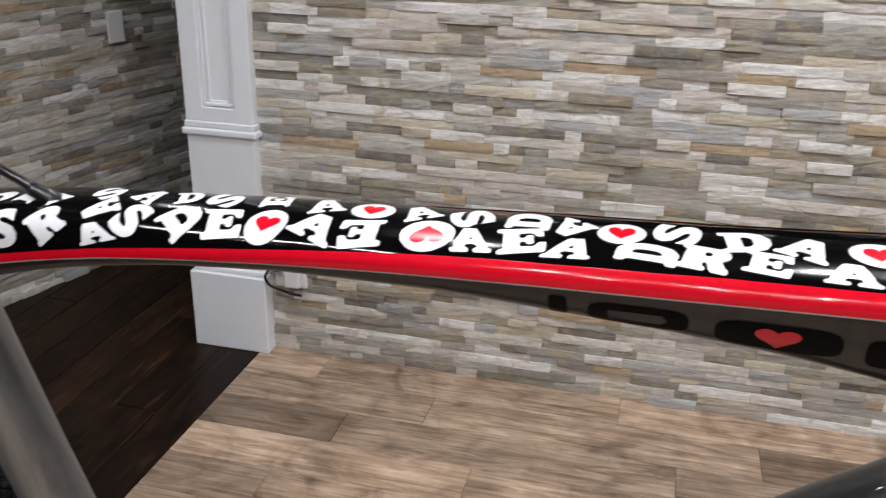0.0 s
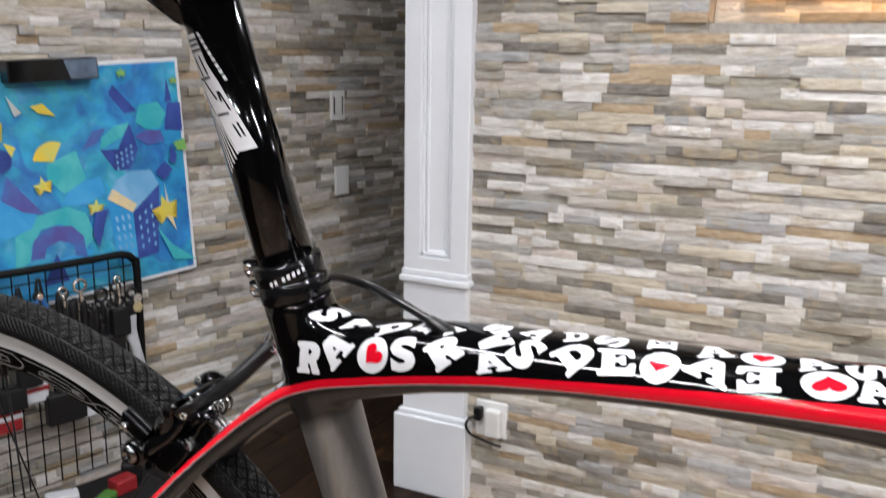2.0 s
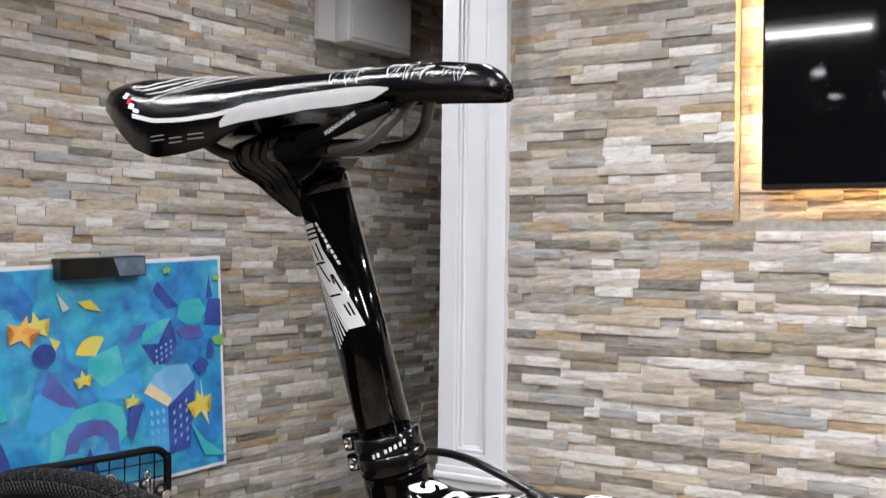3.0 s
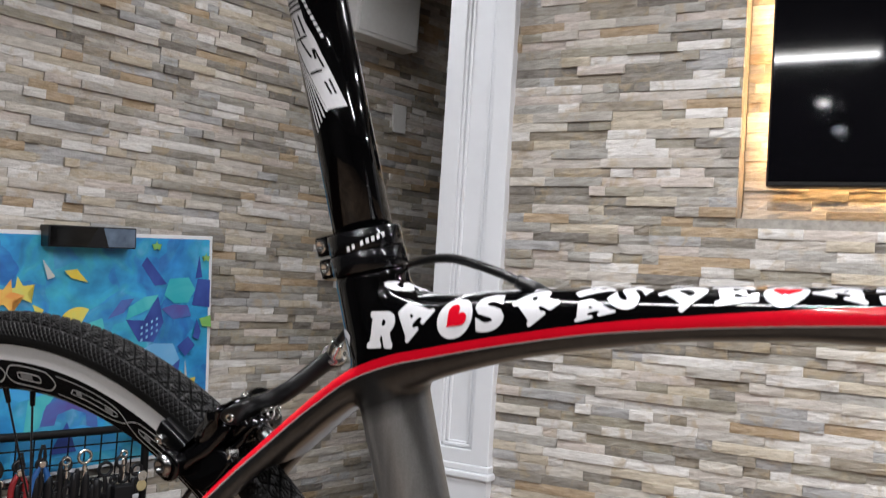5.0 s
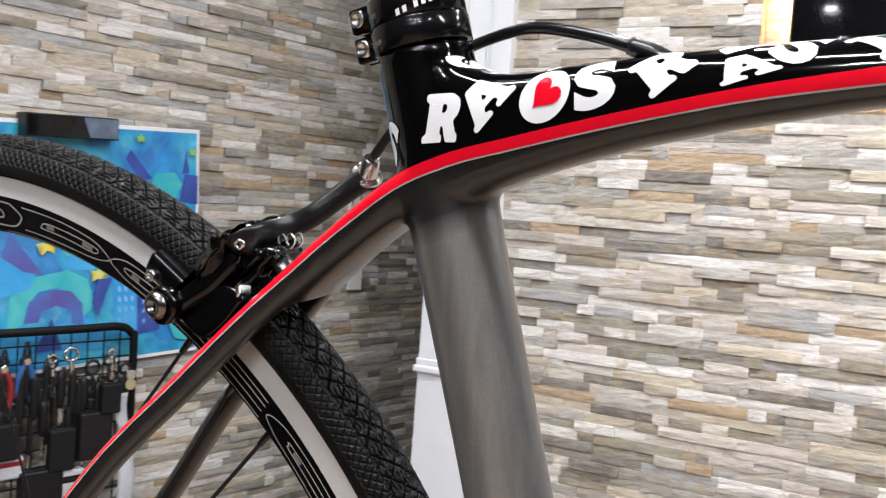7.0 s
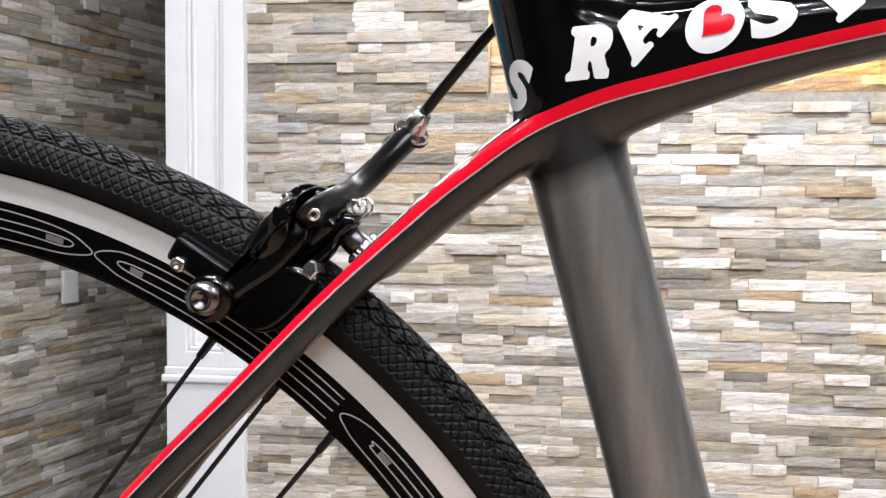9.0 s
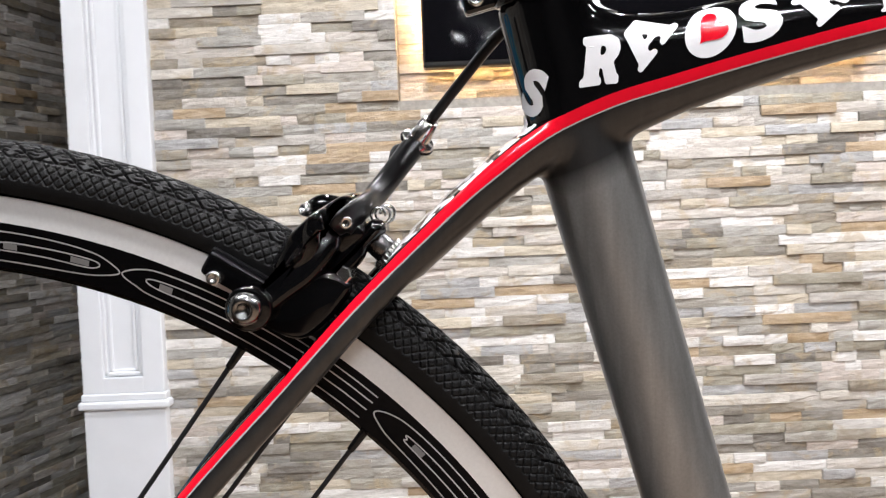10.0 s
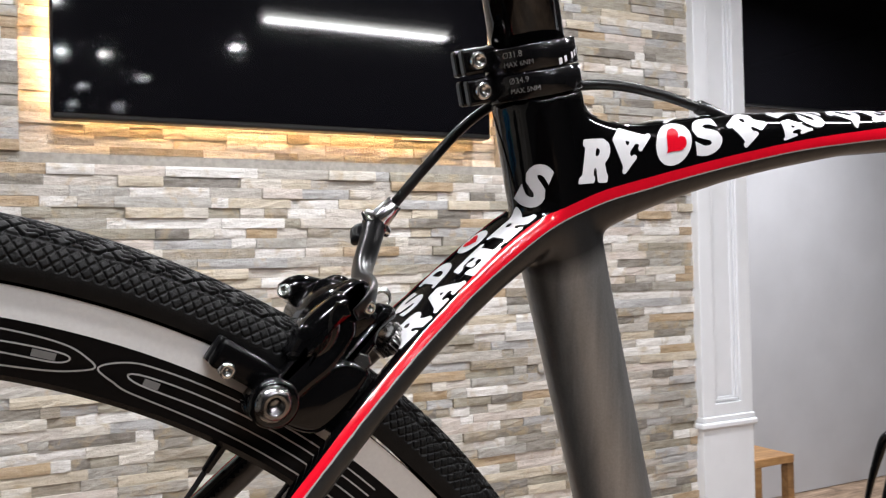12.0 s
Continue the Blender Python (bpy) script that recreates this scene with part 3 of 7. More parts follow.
    tube(bm, [(0.118, 0, -0.245), (0.30, 0, -0.074), (0.44, 0, 0.062), (0.555, 0, 0.160)], [(0.028, 0.030), (0.029, 0.027), (0.028, 0.026), (0.027, 0.025)], 28, 6)
    cylinder(bm, (0.583, 0, 0.085), (0.545, 0, 0.262), 0.027, 0.023, 32)
    return bm


def fused_frame():
    src = finish("frame_source", frame_source(), M_GREYFR)
    rm = src.modifiers.new("fuse", "REMESH")
    rm.mode, rm.voxel_size = "VOXEL", 0.0019
    sm = src.modifiers.new("soften", "SMOOTH")
    sm.factor, sm.iterations = 0.5, 9
    dg = bpy.context.evaluated_depsgraph_get()
    me = bpy.data.meshes.new_from_object(src.evaluated_get(dg))
    old = src.data
    bpy.data.objects.remove(src)
    bpy.data.meshes.remove(old)
    me.name = "frame"
    me.materials.clear()
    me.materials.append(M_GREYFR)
    me.materials.append(M_BLACK)
    for q in me.polygons:
        q.use_smooth = True
        s, _, z = q.center
        zr, hw = ridge(s)
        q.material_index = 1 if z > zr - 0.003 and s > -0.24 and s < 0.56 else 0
    ob = new("frame", me)
    ob.parent = bike
    return ob


frame_part = fused_frame()
tagged(frame_part, "glossy black and grey one-piece carbon frame")

from mathutils.bvhtree import BVHTree
_bm = bmesh.new()
_bm.from_mesh(frame_part.data)
SKIN = BVHTree.FromBMesh(_bm)
_bm.free()


def skin_side(s, z, lift=0.0004, sign=-1):
    hit, nrm, _, _ = SKIN.ray_cast(Vector((s, sign * 0.12, z)), Vector((0, -sign, 0)))
    if hit is None or hit.y * sign < 0.004:
        hit, nrm, _, _ = SKIN.find_nearest(Vector((s, sign * ridge(s)[1], z)))
    return hit + nrm * lift


def skin_along(p, d, lift=0.0004):
    hit, nrm, _, _ = SKIN.ray_cast(p - d * 0.08, d)
    if hit is None:
        hit, nrm, _, _ = SKIN.find_nearest(p)
    return hit + nrm * lift


def stripe(sign):
    """Red band just under the ridge, from the seat stay to the head."""
    bm = bmesh.new()
    rows = []
    for s in np.linspace(-0.235, 0.55, 260):
        zr, hw = ridge(s)
        z2, _ = ridge(s + 0.003)
        z1, _ = ridge(s - 0.003)
        t = Vector((0.006, 0, z2 - z1)).normalized()
        dn = Vector((t.z, 0, -t.x))
        wide = interp(STRIPE, s)
        rows.append([bm.verts.new(skin_side(s + dn.x * wide * f, zr + dn.z * wide * f, 0.00045, sign)) for f in (0, 0.25, 0.5, 0.75, 1)])
    for a, b in zip(rows, rows[1:]):
        for i in range(4):
            bm.faces.new((a[i], a[i + 1], b[i + 1], b[i]))
    return part("stripe", bm, M_RED, frame_part, "glossy red stripe", True)


def pinstripe(sign):
    """Gloss highlight along the stripe's lower edge, painted as a thin silver line."""
    bm = bmesh.new()
    rows = []
    for s in np.linspace(-0.235, 0.55, 260):
        zr, hw = ridge(s)
        t = Vector((0.006, 0, ridge(s + 0.003)[0] - ridge(s - 0.003)[0])).normalized()
        dn = Vector((t.z, 0, -t.x))
        wide = interp(STRIPE, s)
        rows.append([bm.verts.new(skin_side(s + dn.x * (wide + d), zr + dn.z * (wide + d), 0.0006, sign)) for d in (-0.0001, 0.0005)])
    for a, b in zip(rows, rows[1:]):
        bm.faces.new((a[0], a[1], b[1], b[0]))
    return part("pinstripe", bm, M_STRIPE_GLINT, frame_part, "gloss highlight painted as a thin silver line", True)


stripe(-1)
stripe(1)
pinstripe(-1)
pinstripe(1)


# ---- letters scattered over the black
def glyph(body, size, bold):
    """A heavy letter from the built-in font as points and triangles, centred."""
    cu = bpy.data.curves.new("glyph", "FONT")
    cu.body, cu.size, cu.offset, cu.resolution_u = body, size, bold, 4
    cu.align_x, cu.align_y = "CENTER", "CENTER"
    ob = new("glyph", cu)
    dg = bpy.context.evaluated_depsgraph_get()
    me = bpy.data.meshes.new_from_object(ob.evaluated_get(dg))
    bpy.data.objects.remove(ob)
    bpy.data.curves.remove(cu)
    bm = bmesh.new()
    bm.from_mesh(me)
    bpy.data.meshes.remove(me)
    bmesh.ops.remove_doubles(bm, verts=bm.verts[:], dist=1e-6)
    if bm.verts:
        xs, ys = [v.co.x for v in bm.verts], [v.co.y for v in bm.verts]
        cx, cy = (min(xs) + max(xs)) / 2, (min(ys) + max(ys)) / 2
        for v in bm.verts:
            v.co.x -= cx
            v.co.y -= cy
    return bm


def refine(bm, longest):
    for _ in range(4):
        es = [e for e in bm.edges if e.calc_length() > longest]
        if not es:
            break
        bmesh.ops.subdivide_edges(bm, edges=es, cuts=1, use_grid_fill=False)
        bmesh.ops.triangulate(bm, faces=bm.faces[:])


# Outlines of heavy slab letters in a unit box, the outer edge first, then the counter.
SLABS = {
    "R": (((-.50, -.50), (.06, -.50), (.06, -.36), (-.01, -.33), (-.01, -.16), (.06, -.17), (.18, -.50), (.50, -.50), (.50, -.33), (.44, -.30), (.33, -.05), (.45, .06), (.49, .22), (.43, .40), (.22, .50), (-.50, .50), (-.50, .35), (-.40, .32), (-.40, -.32), (-.50, -.35)),
          ((-.02, .10), (.07, .10), (.12, .16), (.12, .23), (.07, .28), (-.02, .28))),
    "A": (((-.50, -.50), (-.05, -.50), (-.05, -.36), (-.15, -.33), (-.11, -.20), (.12, -.20), (.17, -.33), (.07, -.36), (.07, -.50), (.50, -.50), (.50, -.36), (.42, -.33), (.15, .50), (-.17, .50), (-.42, -.33), (-.50, -.36)),
          ((-.05, -.04), (.07, -.04), (.01, .13))),
    "E": (((-.50, -.50), (.46, -.50), (.50, -.12), (.34, -.12), (.26, -.27), (-.04, -.27), (-.04, -.08), (.08, -.08), (.11, -.19), (.24, -.19), (.24, .19), (.11, .19), (.08, .08), (-.04, .08), (-.04, .27), (.24, .27), (.32, .12), (.47, .12), (.43, .50), (-.50, .50), (-.50, .34), (-.37, .31), (-.37, -.31), (-.50, -.34)),),
    "D": (((-.50, -.50), (.10, -.50), (.36, -.38), (.49, -.14), (.49, .14), (.36, .38), (.10, .50), (-.50, .50), (-.50, .34), (-.37, .31), (-.37, -.31), (-.50, -.34)),
          ((-.07, -.24), (.06, -.24), (.15, -.12), (.15, .12), (.06, .24), (-.07, .24))),
}


def slab_glyph(ch):
    """A heavy slab letter with softened corners, in a unit box."""
    cu = bpy.data.curves.new("glyph", "CURVE")
    cu.dimensions, cu.fill_mode = "2D", "BOTH"
    for loop in SLABS[ch]:
        soft = []
        for a, b in zip(loop, loop[1:] + loop[:1]):
            n = math.hypot(b[0] - a[0], b[1] - a[1])
            f = min(0.3, 0.035 / n)
            soft += [(a[0] + (b[0] - a[0]) * f, a[1] + (b[1] - a[1]) * f), (b[0] + (a[0] - b[0]) * f, b[1] + (a[1] - b[1]) * f)]
        sp = cu.splines.new("POLY")
        sp.points.add(len(soft) - 1)
        for q, (x, y) in zip(sp.points, soft):
            q.co = (x, y, 0, 1)
        sp.use_cyclic_u = True
    ob = new("glyph", cu)
    me = bpy.data.meshes.new_from_object(ob.evaluated_get(bpy.context.evaluated_depsgraph_get()))
    bpy.data.objects.remove(ob)
    bpy.data.curves.remove(cu)
    bm = bmesh.new()
    bm.from_mesh(me)
    bpy.data.meshes.remove(me)
    bmesh.ops.remove_doubles(bm, verts=bm.verts[:], dist=1e-6)
    bmesh.ops.triangulate(bm, faces=bm.faces[:])
    return bm


def heart_points(r, k=28):
    pts = []
    for i in range(k):
        a = 2 * math.pi * i / k
        pts.append((r * 0.062 * 16 * math.sin(a) ** 3, r * 0.062 * (13 * math.cos(a) - 5 * math.cos(2 * a) - 2 * math.cos(3 * a) - math.cos(4 * a)) + 0.1 * r))
    return pts


def lay(bm, name, mat, place, label=""):
    refine(bm, 0.0026)
    for v in bm.verts:
        v.co = place(v.co.x, v.co.y)
    return part(name, bm, mat, frame_part, label, True)


@functools.lru_cache(maxsize=4000)
def girth(s):
    """The section's outline at s from the near ridge over the crown, with the run of its length."""
    r = body_ring(s)
    near = [r[k] for k in range(12, -1, -1)]
    pts = near + [Vector((p.x, -p.y, p.z)) for p in near[:-1][::-1]]
    run = [0.0]
    for a, b in zip(pts, pts[1:]):
        run.append(run[-1] + (b - a).length)
    return run, [p.y for p in pts], [p.z for p in pts]


def placed(s, z, turn, sx, sy, lift, mode, w=0.0):
    c, n = math.cos(radians(turn)), math.sin(radians(turn))

    def put(x, y):
        x, y = x * sx, y * sy
        u, v = x * c - y * n, x * n + y * c
        if mode == "side":
            return skin_side(s + u, z + v, lift)
        if mode == "wrap":       # z: distance round the tube from the ridge
            run, ys, zs = girth(round(s + u, 4))
            p = Vector((s + u, float(np.interp(z + v, run, ys)), float(np.interp(z + v, run, zs))))
            hit, nrm, _, _ = SKIN.find_nearest(p)
            return hit + nrm * lift
        if mode == "slant":      # laid on from a little above
            return skin_along(Vector((s + u, -0.0165 + v * 0.292, z + v * 0.956)), Vector((0, 0.956, -0.292)), lift)
        if mode == "back":       # laid on the upper face of the wishbone
            zr, _ = ridge(s)
            t = Vector((0.008, 0, ridge(s + 0.004)[0] - ridge(s - 0.004)[0])).normalized()
            p = Vector((s, w + v, zr)) + t * u
            q = skin_along(p, Vector((t.z, 0, -t.x)), lift)
            if (q - p).length > 0.012:
                hit, nrm, _, _ = SKIN.find_nearest(p)
                q = hit + nrm * lift
            return q
        if mode == "rear":       # laid on from behind
            return skin_along(Vector((s + u * 0.97, -0.012 - u * 0.26, z + v)), Vector((0.34, 0.94, -0.02)), lift)
        return skin_along(Vector((s + u, w + v, z)), Vector((0, 0, -1)), lift)
    return put


def letter(ch, s, z, turn, width, height, mode="side", w=0.0, heart=0, shear=0.0):
    """One white letter about width by height; O carries a red heart."""
    if ch == "O":
        bm = bmesh.new()
        c = bm.verts.new((0, 0, 0))
        rim = [bm.verts.new((width / 2 * math.cos(2 * math.pi * k / 32), height / 2 * math.sin(2 * math.pi * k / 32), 0)) for k in range(32)]
        for a, b in zip(rim, rim[1:] + rim[:1]):
            bm.faces.new((c, a, b))
        lay(bm, "letter", M_LETTER, placed(s, z, turn, 1, 1, 0.0005, mode, w), "white oval letter")
        bm = bmesh.new()
        pts = heart_points(min(width, height) * 0.32)
        c = bm.verts.new((0, 0, 0))
        rim = [bm.verts.new((x, y, 0)) for x, y in pts]
        for a, b in zip(rim, rim[1:] + rim[:1]):
            bm.faces.new((c, a, b))
        lay(bm, "heart", M_RED, placed(s, z, heart, 1, 1, 0.00075, mode, w), "small red heart")
        return
    bm = slab_glyph(ch) if ch in SLABS else glyph(ch, 1.0, 0.05)
    xs, ys = [v.co.x for v in bm.verts], [v.co.y for v in bm.verts]
    kx, ky = width / (max(xs) - min(xs)), height / (max(ys) - min(ys))
    for v in bm.verts:
        v.co.x = v.co.x * kx + shear * v.co.y * ky
        v.co.y *= ky
    lay(bm, "letter", M_LETTER, placed(s, z, turn, 1, 1, 0.0005, mode, w), "chunky white letter")


# along the near side: letter, distance along, distance up from the ridge, turn, width, height, slant
for row in (("R", 0.0308, 0.0180, -16, 0.0155, 0.0178, -0.16), ("A", 0.0478, 0.0208, 43, 0.0202, 0.0164, 0), ("S", 0.0908, 0.0160, 6, 0.0150, 0.0184, 0.0),
            ("R", 0.1140, 0.0166, 33, 0.0172, 0.0158, -0.1), ("A", 0.1385, 0.0240, 128, 0.0155, 0.0155, 0), ("A", 0.1405, 0.0110, 8, 0.0185, 0.0095, -0.5), ("S", 0.1568, 0.0178, -30, 0.0150, 0.0178, 0),
            ("D", 0.1805, 0.0177, 48, 0.0175, 0.0170, 0), ("E", 0.2004, 0.0168, 4, 0.0176, 0.0174, -0.2), ("A", 0.2412, 0.0175, -24, 0.0225, 0.0155, -0.2),
            ("E", 0.2611, 0.0152, -172, 0.0182, 0.0176, 0), ("A", 0.3055, 0.0160, 3, 0.0158, 0.0160, -0.2), ("E", 0.3250, 0.0180, 12, 0.0185, 0.0170, 0),
            ("A", 0.3440, 0.0155, 3, 0.0178, 0.0130, 0.3), ("D", 0.3715, 0.0165, 84, 0.0125, 0.0220, 0), ("R", 0.3915, 0.0165, -10, 0.0180, 0.0150, 0),
            ("E", 0.4130, 0.0165, -10, 0.0165, 0.0135, 0), ("A", 0.4395, 0.0140, -3, 0.0185, 0.0120, 0), ("R", 0.4640, 0.0160, 20, 0.0160, 0.0140, 0)):
    letter(*row[:6], "wrap", shear=row[6])
# over the crown
for row in (("S", 0.0358, 0.0461, -30, 0.0125, 0.0165), ("A", 0.0533, 0.0400, 18, 0.0170, 0.0110), ("D", 0.0775, 0.0350, 25, 0.0190, 0.0110), ("E", 0.0960, 0.0350, 70, 0.0110, 0.0120), ("A", 0.1120, 0.0330, 40, 0.0120, 0.0090),
            ("S", 0.1339, 0.0385, 60, 0.0130, 0.0130), ("A", 0.1564, 0.0355, -30, 0.0150, 0.0130), ("D", 0.1747, 0.0360, 20, 0.0120, 0.0130), ("S", 0.1926, 0.0345, 75, 0.0130, 0.0160), ("E", 0.2158, 0.0365, 100, 0.0130, 0.0130),
            ("A", 0.2390, 0.0350, 20, 0.0160, 0.0140), ("O", 0.2600, 0.0330, 0, 0.0185, 0.0150), ("A", 0.2800, 0.0345, 30, 0.0165, 0.0130), ("S", 0.3020, 0.0330, -60, 0.0150, 0.0175), ("D", 0.3250, 0.0340, 90, 0.0150, 0.0175),
            ("A", 0.3420, 0.0305, 150, 0.0160, 0.0140), ("O", 0.3610, 0.0292, 15, 0.0180, 0.0165), ("S", 0.3810, 0.0330, 80, 0.0160, 0.0175), ("D", 0.4050, 0.0305, 10, 0.0180, 0.0155), ("A", 0.4260, 0.0285, -25, 0.0190, 0.0155), ("O", 0.4490, 0.0275, -20, 0.0200, 0.0165)):
    letter(*row, "wrap")
for row, heart in ((("O", 0.0722, 0.0160, -12, 0.0192, 0.0196), -48), (("O", 0.2200, 0.0165, 4, 0.0172, 0.0215), -5), (("O", 0.2880, 0.0172, 176, 0.0215, 0.0215), 190)):
    letter(*row, "wrap", 0.0, heart)
# down the back of the wishbone: letter, distance along, its middle sideways, turn, length, height
for row in (("R", -0.0010, -0.0072, 4, 0.0190, 0.0150), ("E", -0.0180, -0.0092, 184, 0.0185, 0.0145), ("A", -0.0335, -0.0102, 4, 0.0185, 0.0145), ("R", -0.0480, -0.0112, 0, 0.0180, 0.0148),
            ("O", -0.0110, 0.0080, 0, 0.0160, 0.0130), ("D", -0.0275, 0.0070, 6, 0.0150, 0.0135), ("S", -0.0405, 0.0060, 0, 0.0130, 0.0130), ("A", -0.0530, 0.0060, 8, 0.0130, 0.0120)):
    letter(row[0], row[1], 0.0, *row[3:], "back", row[2])
letter("S", 0.0062, 0.1660, -18, 0.0105, 0.0185, "rear")

# ---- dark block shapes of the maker's mark on the flank, with a red heart
for s, z, wd, ht, heart in ((0.342, 0.1950, 0.007, 0.010, 0), (0.371, 0.1950, 0.036, 0.0105, 0), (0.4188, 0.1950, 0.042, 0.0125, 1), (0.456, 0.195, 0.018, 0.0125, 0)):
    bm = bmesh.new()
    c = bm.verts.new((0, 0, 0))
    rim = []
    for k in range(40):
        a = 2 * math.pi * k / 40
        rim.append(bm.verts.new((wd / 2 * math.copysign(abs(math.cos(a)) ** 0.4, math.cos(a)), ht / 2 * math.copysign(abs(math.sin(a)) ** 0.6, math.sin(a)), 0)))
    for a, b in zip(rim, rim[1:] + rim[:1]):
        bm.faces.new((c, a, b))
    lay(bm, "mark", M_DECALDK, placed(s, z, 2, 1, 1, 0.0003, "side"), "black rounded block of a printed mark")
    if wd == 0.036:      # the opening inside the second shape
        bm = bmesh.new()
        bm.faces.new([bm.verts.new((x, y, 0)) for x, y in ((-0.0105, -0.0022), (0.0085, -0.0022), (0.0105, 0.0), (0.0085, 0.0022), (-0.0105, 0.0022))])
        lay(bm, "mark", M_GREYFR, placed(s, z, 2, 1, 1, 0.0005, "side"), "grey opening of a printed mark")
    if heart:
        bm = bmesh.new()
        c = bm.verts.new((0, 0, 0))
        rim = [bm.verts.new((x * 1.5, y, 0)) for x, y in heart_points(0.0052)]
        for a, b in zip(rim, rim[1:] + rim[:1]):
            bm.faces.new((c, a, b))
        lay(bm, "heart", M_RED, placed(s, z, 2, 1, 1, 0.0006, "side"), "small red heart")


# ---- seat collar, post, saddle
SEAT_UP = Vector((-0.2204, 0, 0.9754))
SEAT_FWD = Vector((0.9754, 0, 0.2204))


def on_post(z, fwd=0.0, side=0.0):
    return Vector((seat_axis(z), side, z)) + SEAT_FWD * fwd


def ring_about(z0, z1, r, bm, bevel=0.0008):
    cylinder(bm, on_post(z0), on_post(z1), r, sides=44, bevel=bevel)


collar = new("seat_collar")
collar.parent = bike
tagged(collar, "black double-bolt seat clamp with printed marks")
bm = bmesh.new()
ring_about(0.2040, 0.2143, 0.0201, bm, 0.0005)
part("lower_band", bm, M_COLLAR, collar, smooth=True)
bm = bmesh.new()
ring_about(0.2146, 0.2250, 0.0197, bm, 0.0005)
part("upper_band", bm, M_COLLAR, collar, smooth=True)
for z in (0.2100, 0.2220):
    bm = bmesh.new()
    for sd in (-1, 1):
        c = on_post(z, -0.0235, sd * 0.0036 + 0.0045)
        box(bm, -0.0085, 0.0075, -0.0027, 0.0027, -0.0054, 0.0054, 0.0014, Matrix.Translation(c) @ Matrix.Rotation(radians(-13.4), 4, "Y"))
    part("clamp_ear", bm, M_COLLAR, collar)
    bm = bmesh.new()
    c = on_post(z, -0.0262, -0.0018)
    lathe(bm, c, (0, -1, 0), [(-0.002, 0.0036), (0.0026, 0.0036), (0.0031, 0.0031), (0.0031, 0.0021), (0.0014, 0.0019)], 22)
    part("clamp_bolt", bm, M_STEEL, collar, "socket head steel bolt", True)


def wrap_text(body, z, start, height, r, mat, name, slope=0.0):
    """Small print wrapped round the collar; start: degrees from the walk's side towards the back."""
    cu = bpy.data.curves.new("print", "FONT")
    cu.body, cu.size, cu.offset, cu.resolution_u = body, height / 0.7, 0.0, 2
    ob = new("print", cu)
    dg = bpy.context.evaluated_depsgraph_get()
    me = bpy.data.meshes.new_from_object(ob.evaluated_get(dg))
    bpy.data.objects.remove(ob)
    bpy.data.curves.remove(cu)
    bm = bmesh.new()
    bm.from_mesh(me)
    bpy.data.meshes.remove(me)
    refine(bm, 0.003)
    for v in bm.verts:
        a = radians(start) + v.co.x / r
        h = v.co.y + slope * v.co.x
        v.co = on_post(z + h * 0.97) + SEAT_FWD * (r * math.sin(a)) + Vector((0, -r * math.cos(a), 0)) - SEAT_UP * 0
    part(name, bm, mat, collar)


wrap_text("Ø31.8", 0.2208, -64, 0.0024, 0.01985, M_GREYTXT, "print")
wrap_text("MAX 6NM", 0.2172, -64, 0.0020, 0.01985, M_GREYTXT, "print")
wrap_text("Ø34.9", 0.2106, -60, 0.0024, 0.02025, M_GREYTXT, "print")
wrap_text("MAX 5NM", 0.2068, -60, 0.0020, 0.02025, M_GREYTXT, "print")
for k in range(7):
    bm = bmesh.new()
    a0 = radians(4 + k * 8.6 + (5 if k > 1 else 0))
    pts = []
    for a, h in ((a0, 0), (a0 + 0.085, 0), (a0 + 0.085, 1), (a0, 1)):
        z = 0.2172 + 0.0042 * (a - 0.6) + h * 0.0024
        pts.append(bm.verts.new(on_post(z) + SEAT_FWD * (0.01985 * math.sin(a)) + Vector((0, -0.01985 * math.cos(a), 0))))
    bm.faces.new(pts)
    part("mark_bar", bm, M_LETTER, collar, "small white printed bar")

post = new("seatpost")
post.parent = bike
tagged(post, "glossy black round seatpost with a white graphic")
bm = bmesh.new()
cylinder(bm, on_post(0.19), on_post(0.3650), 0.0158, sides=48)
part("tube", bm, M_BLACK, post, smooth=True)


def post_patch(bm, outline, lift=0.00025):
    """A flat outline (degrees from the walk's side to the front, height) laid on the post."""
    r = 0.0158 + lift
    vs = []
    for a, z in outline:
        a = radians(a)
        vs.append(bm.verts.new(on_post(z) + SEAT_FWD * (r * math.sin(a)) + Vector((0, -r * math.cos(a), 0))))
    f = bm.faces.new(vs)
    return f


def post_shape(bm, left, right, z0, z1, n=14, lift=0.00025):
    """A shape on the post between two edges, each a table of height and degrees."""
    for k in range(n):
        za, zb = z0 + (z1 - z0) * k / n, z0 + (z1 - z0) * (k + 1) / n
        la, ra, lb, rb = interp(left, za), interp(right, za), interp(left, zb), interp(right, zb)
        for i in range(4):
            f0, f1 = i / 4, (i + 1) / 4
            post_patch(bm, [(la + (ra - la) * f0, za), (la + (ra - la) * f1, za), (lb + (rb - lb) * f1, zb), (lb + (rb - lb) * f0, zb)], lift)


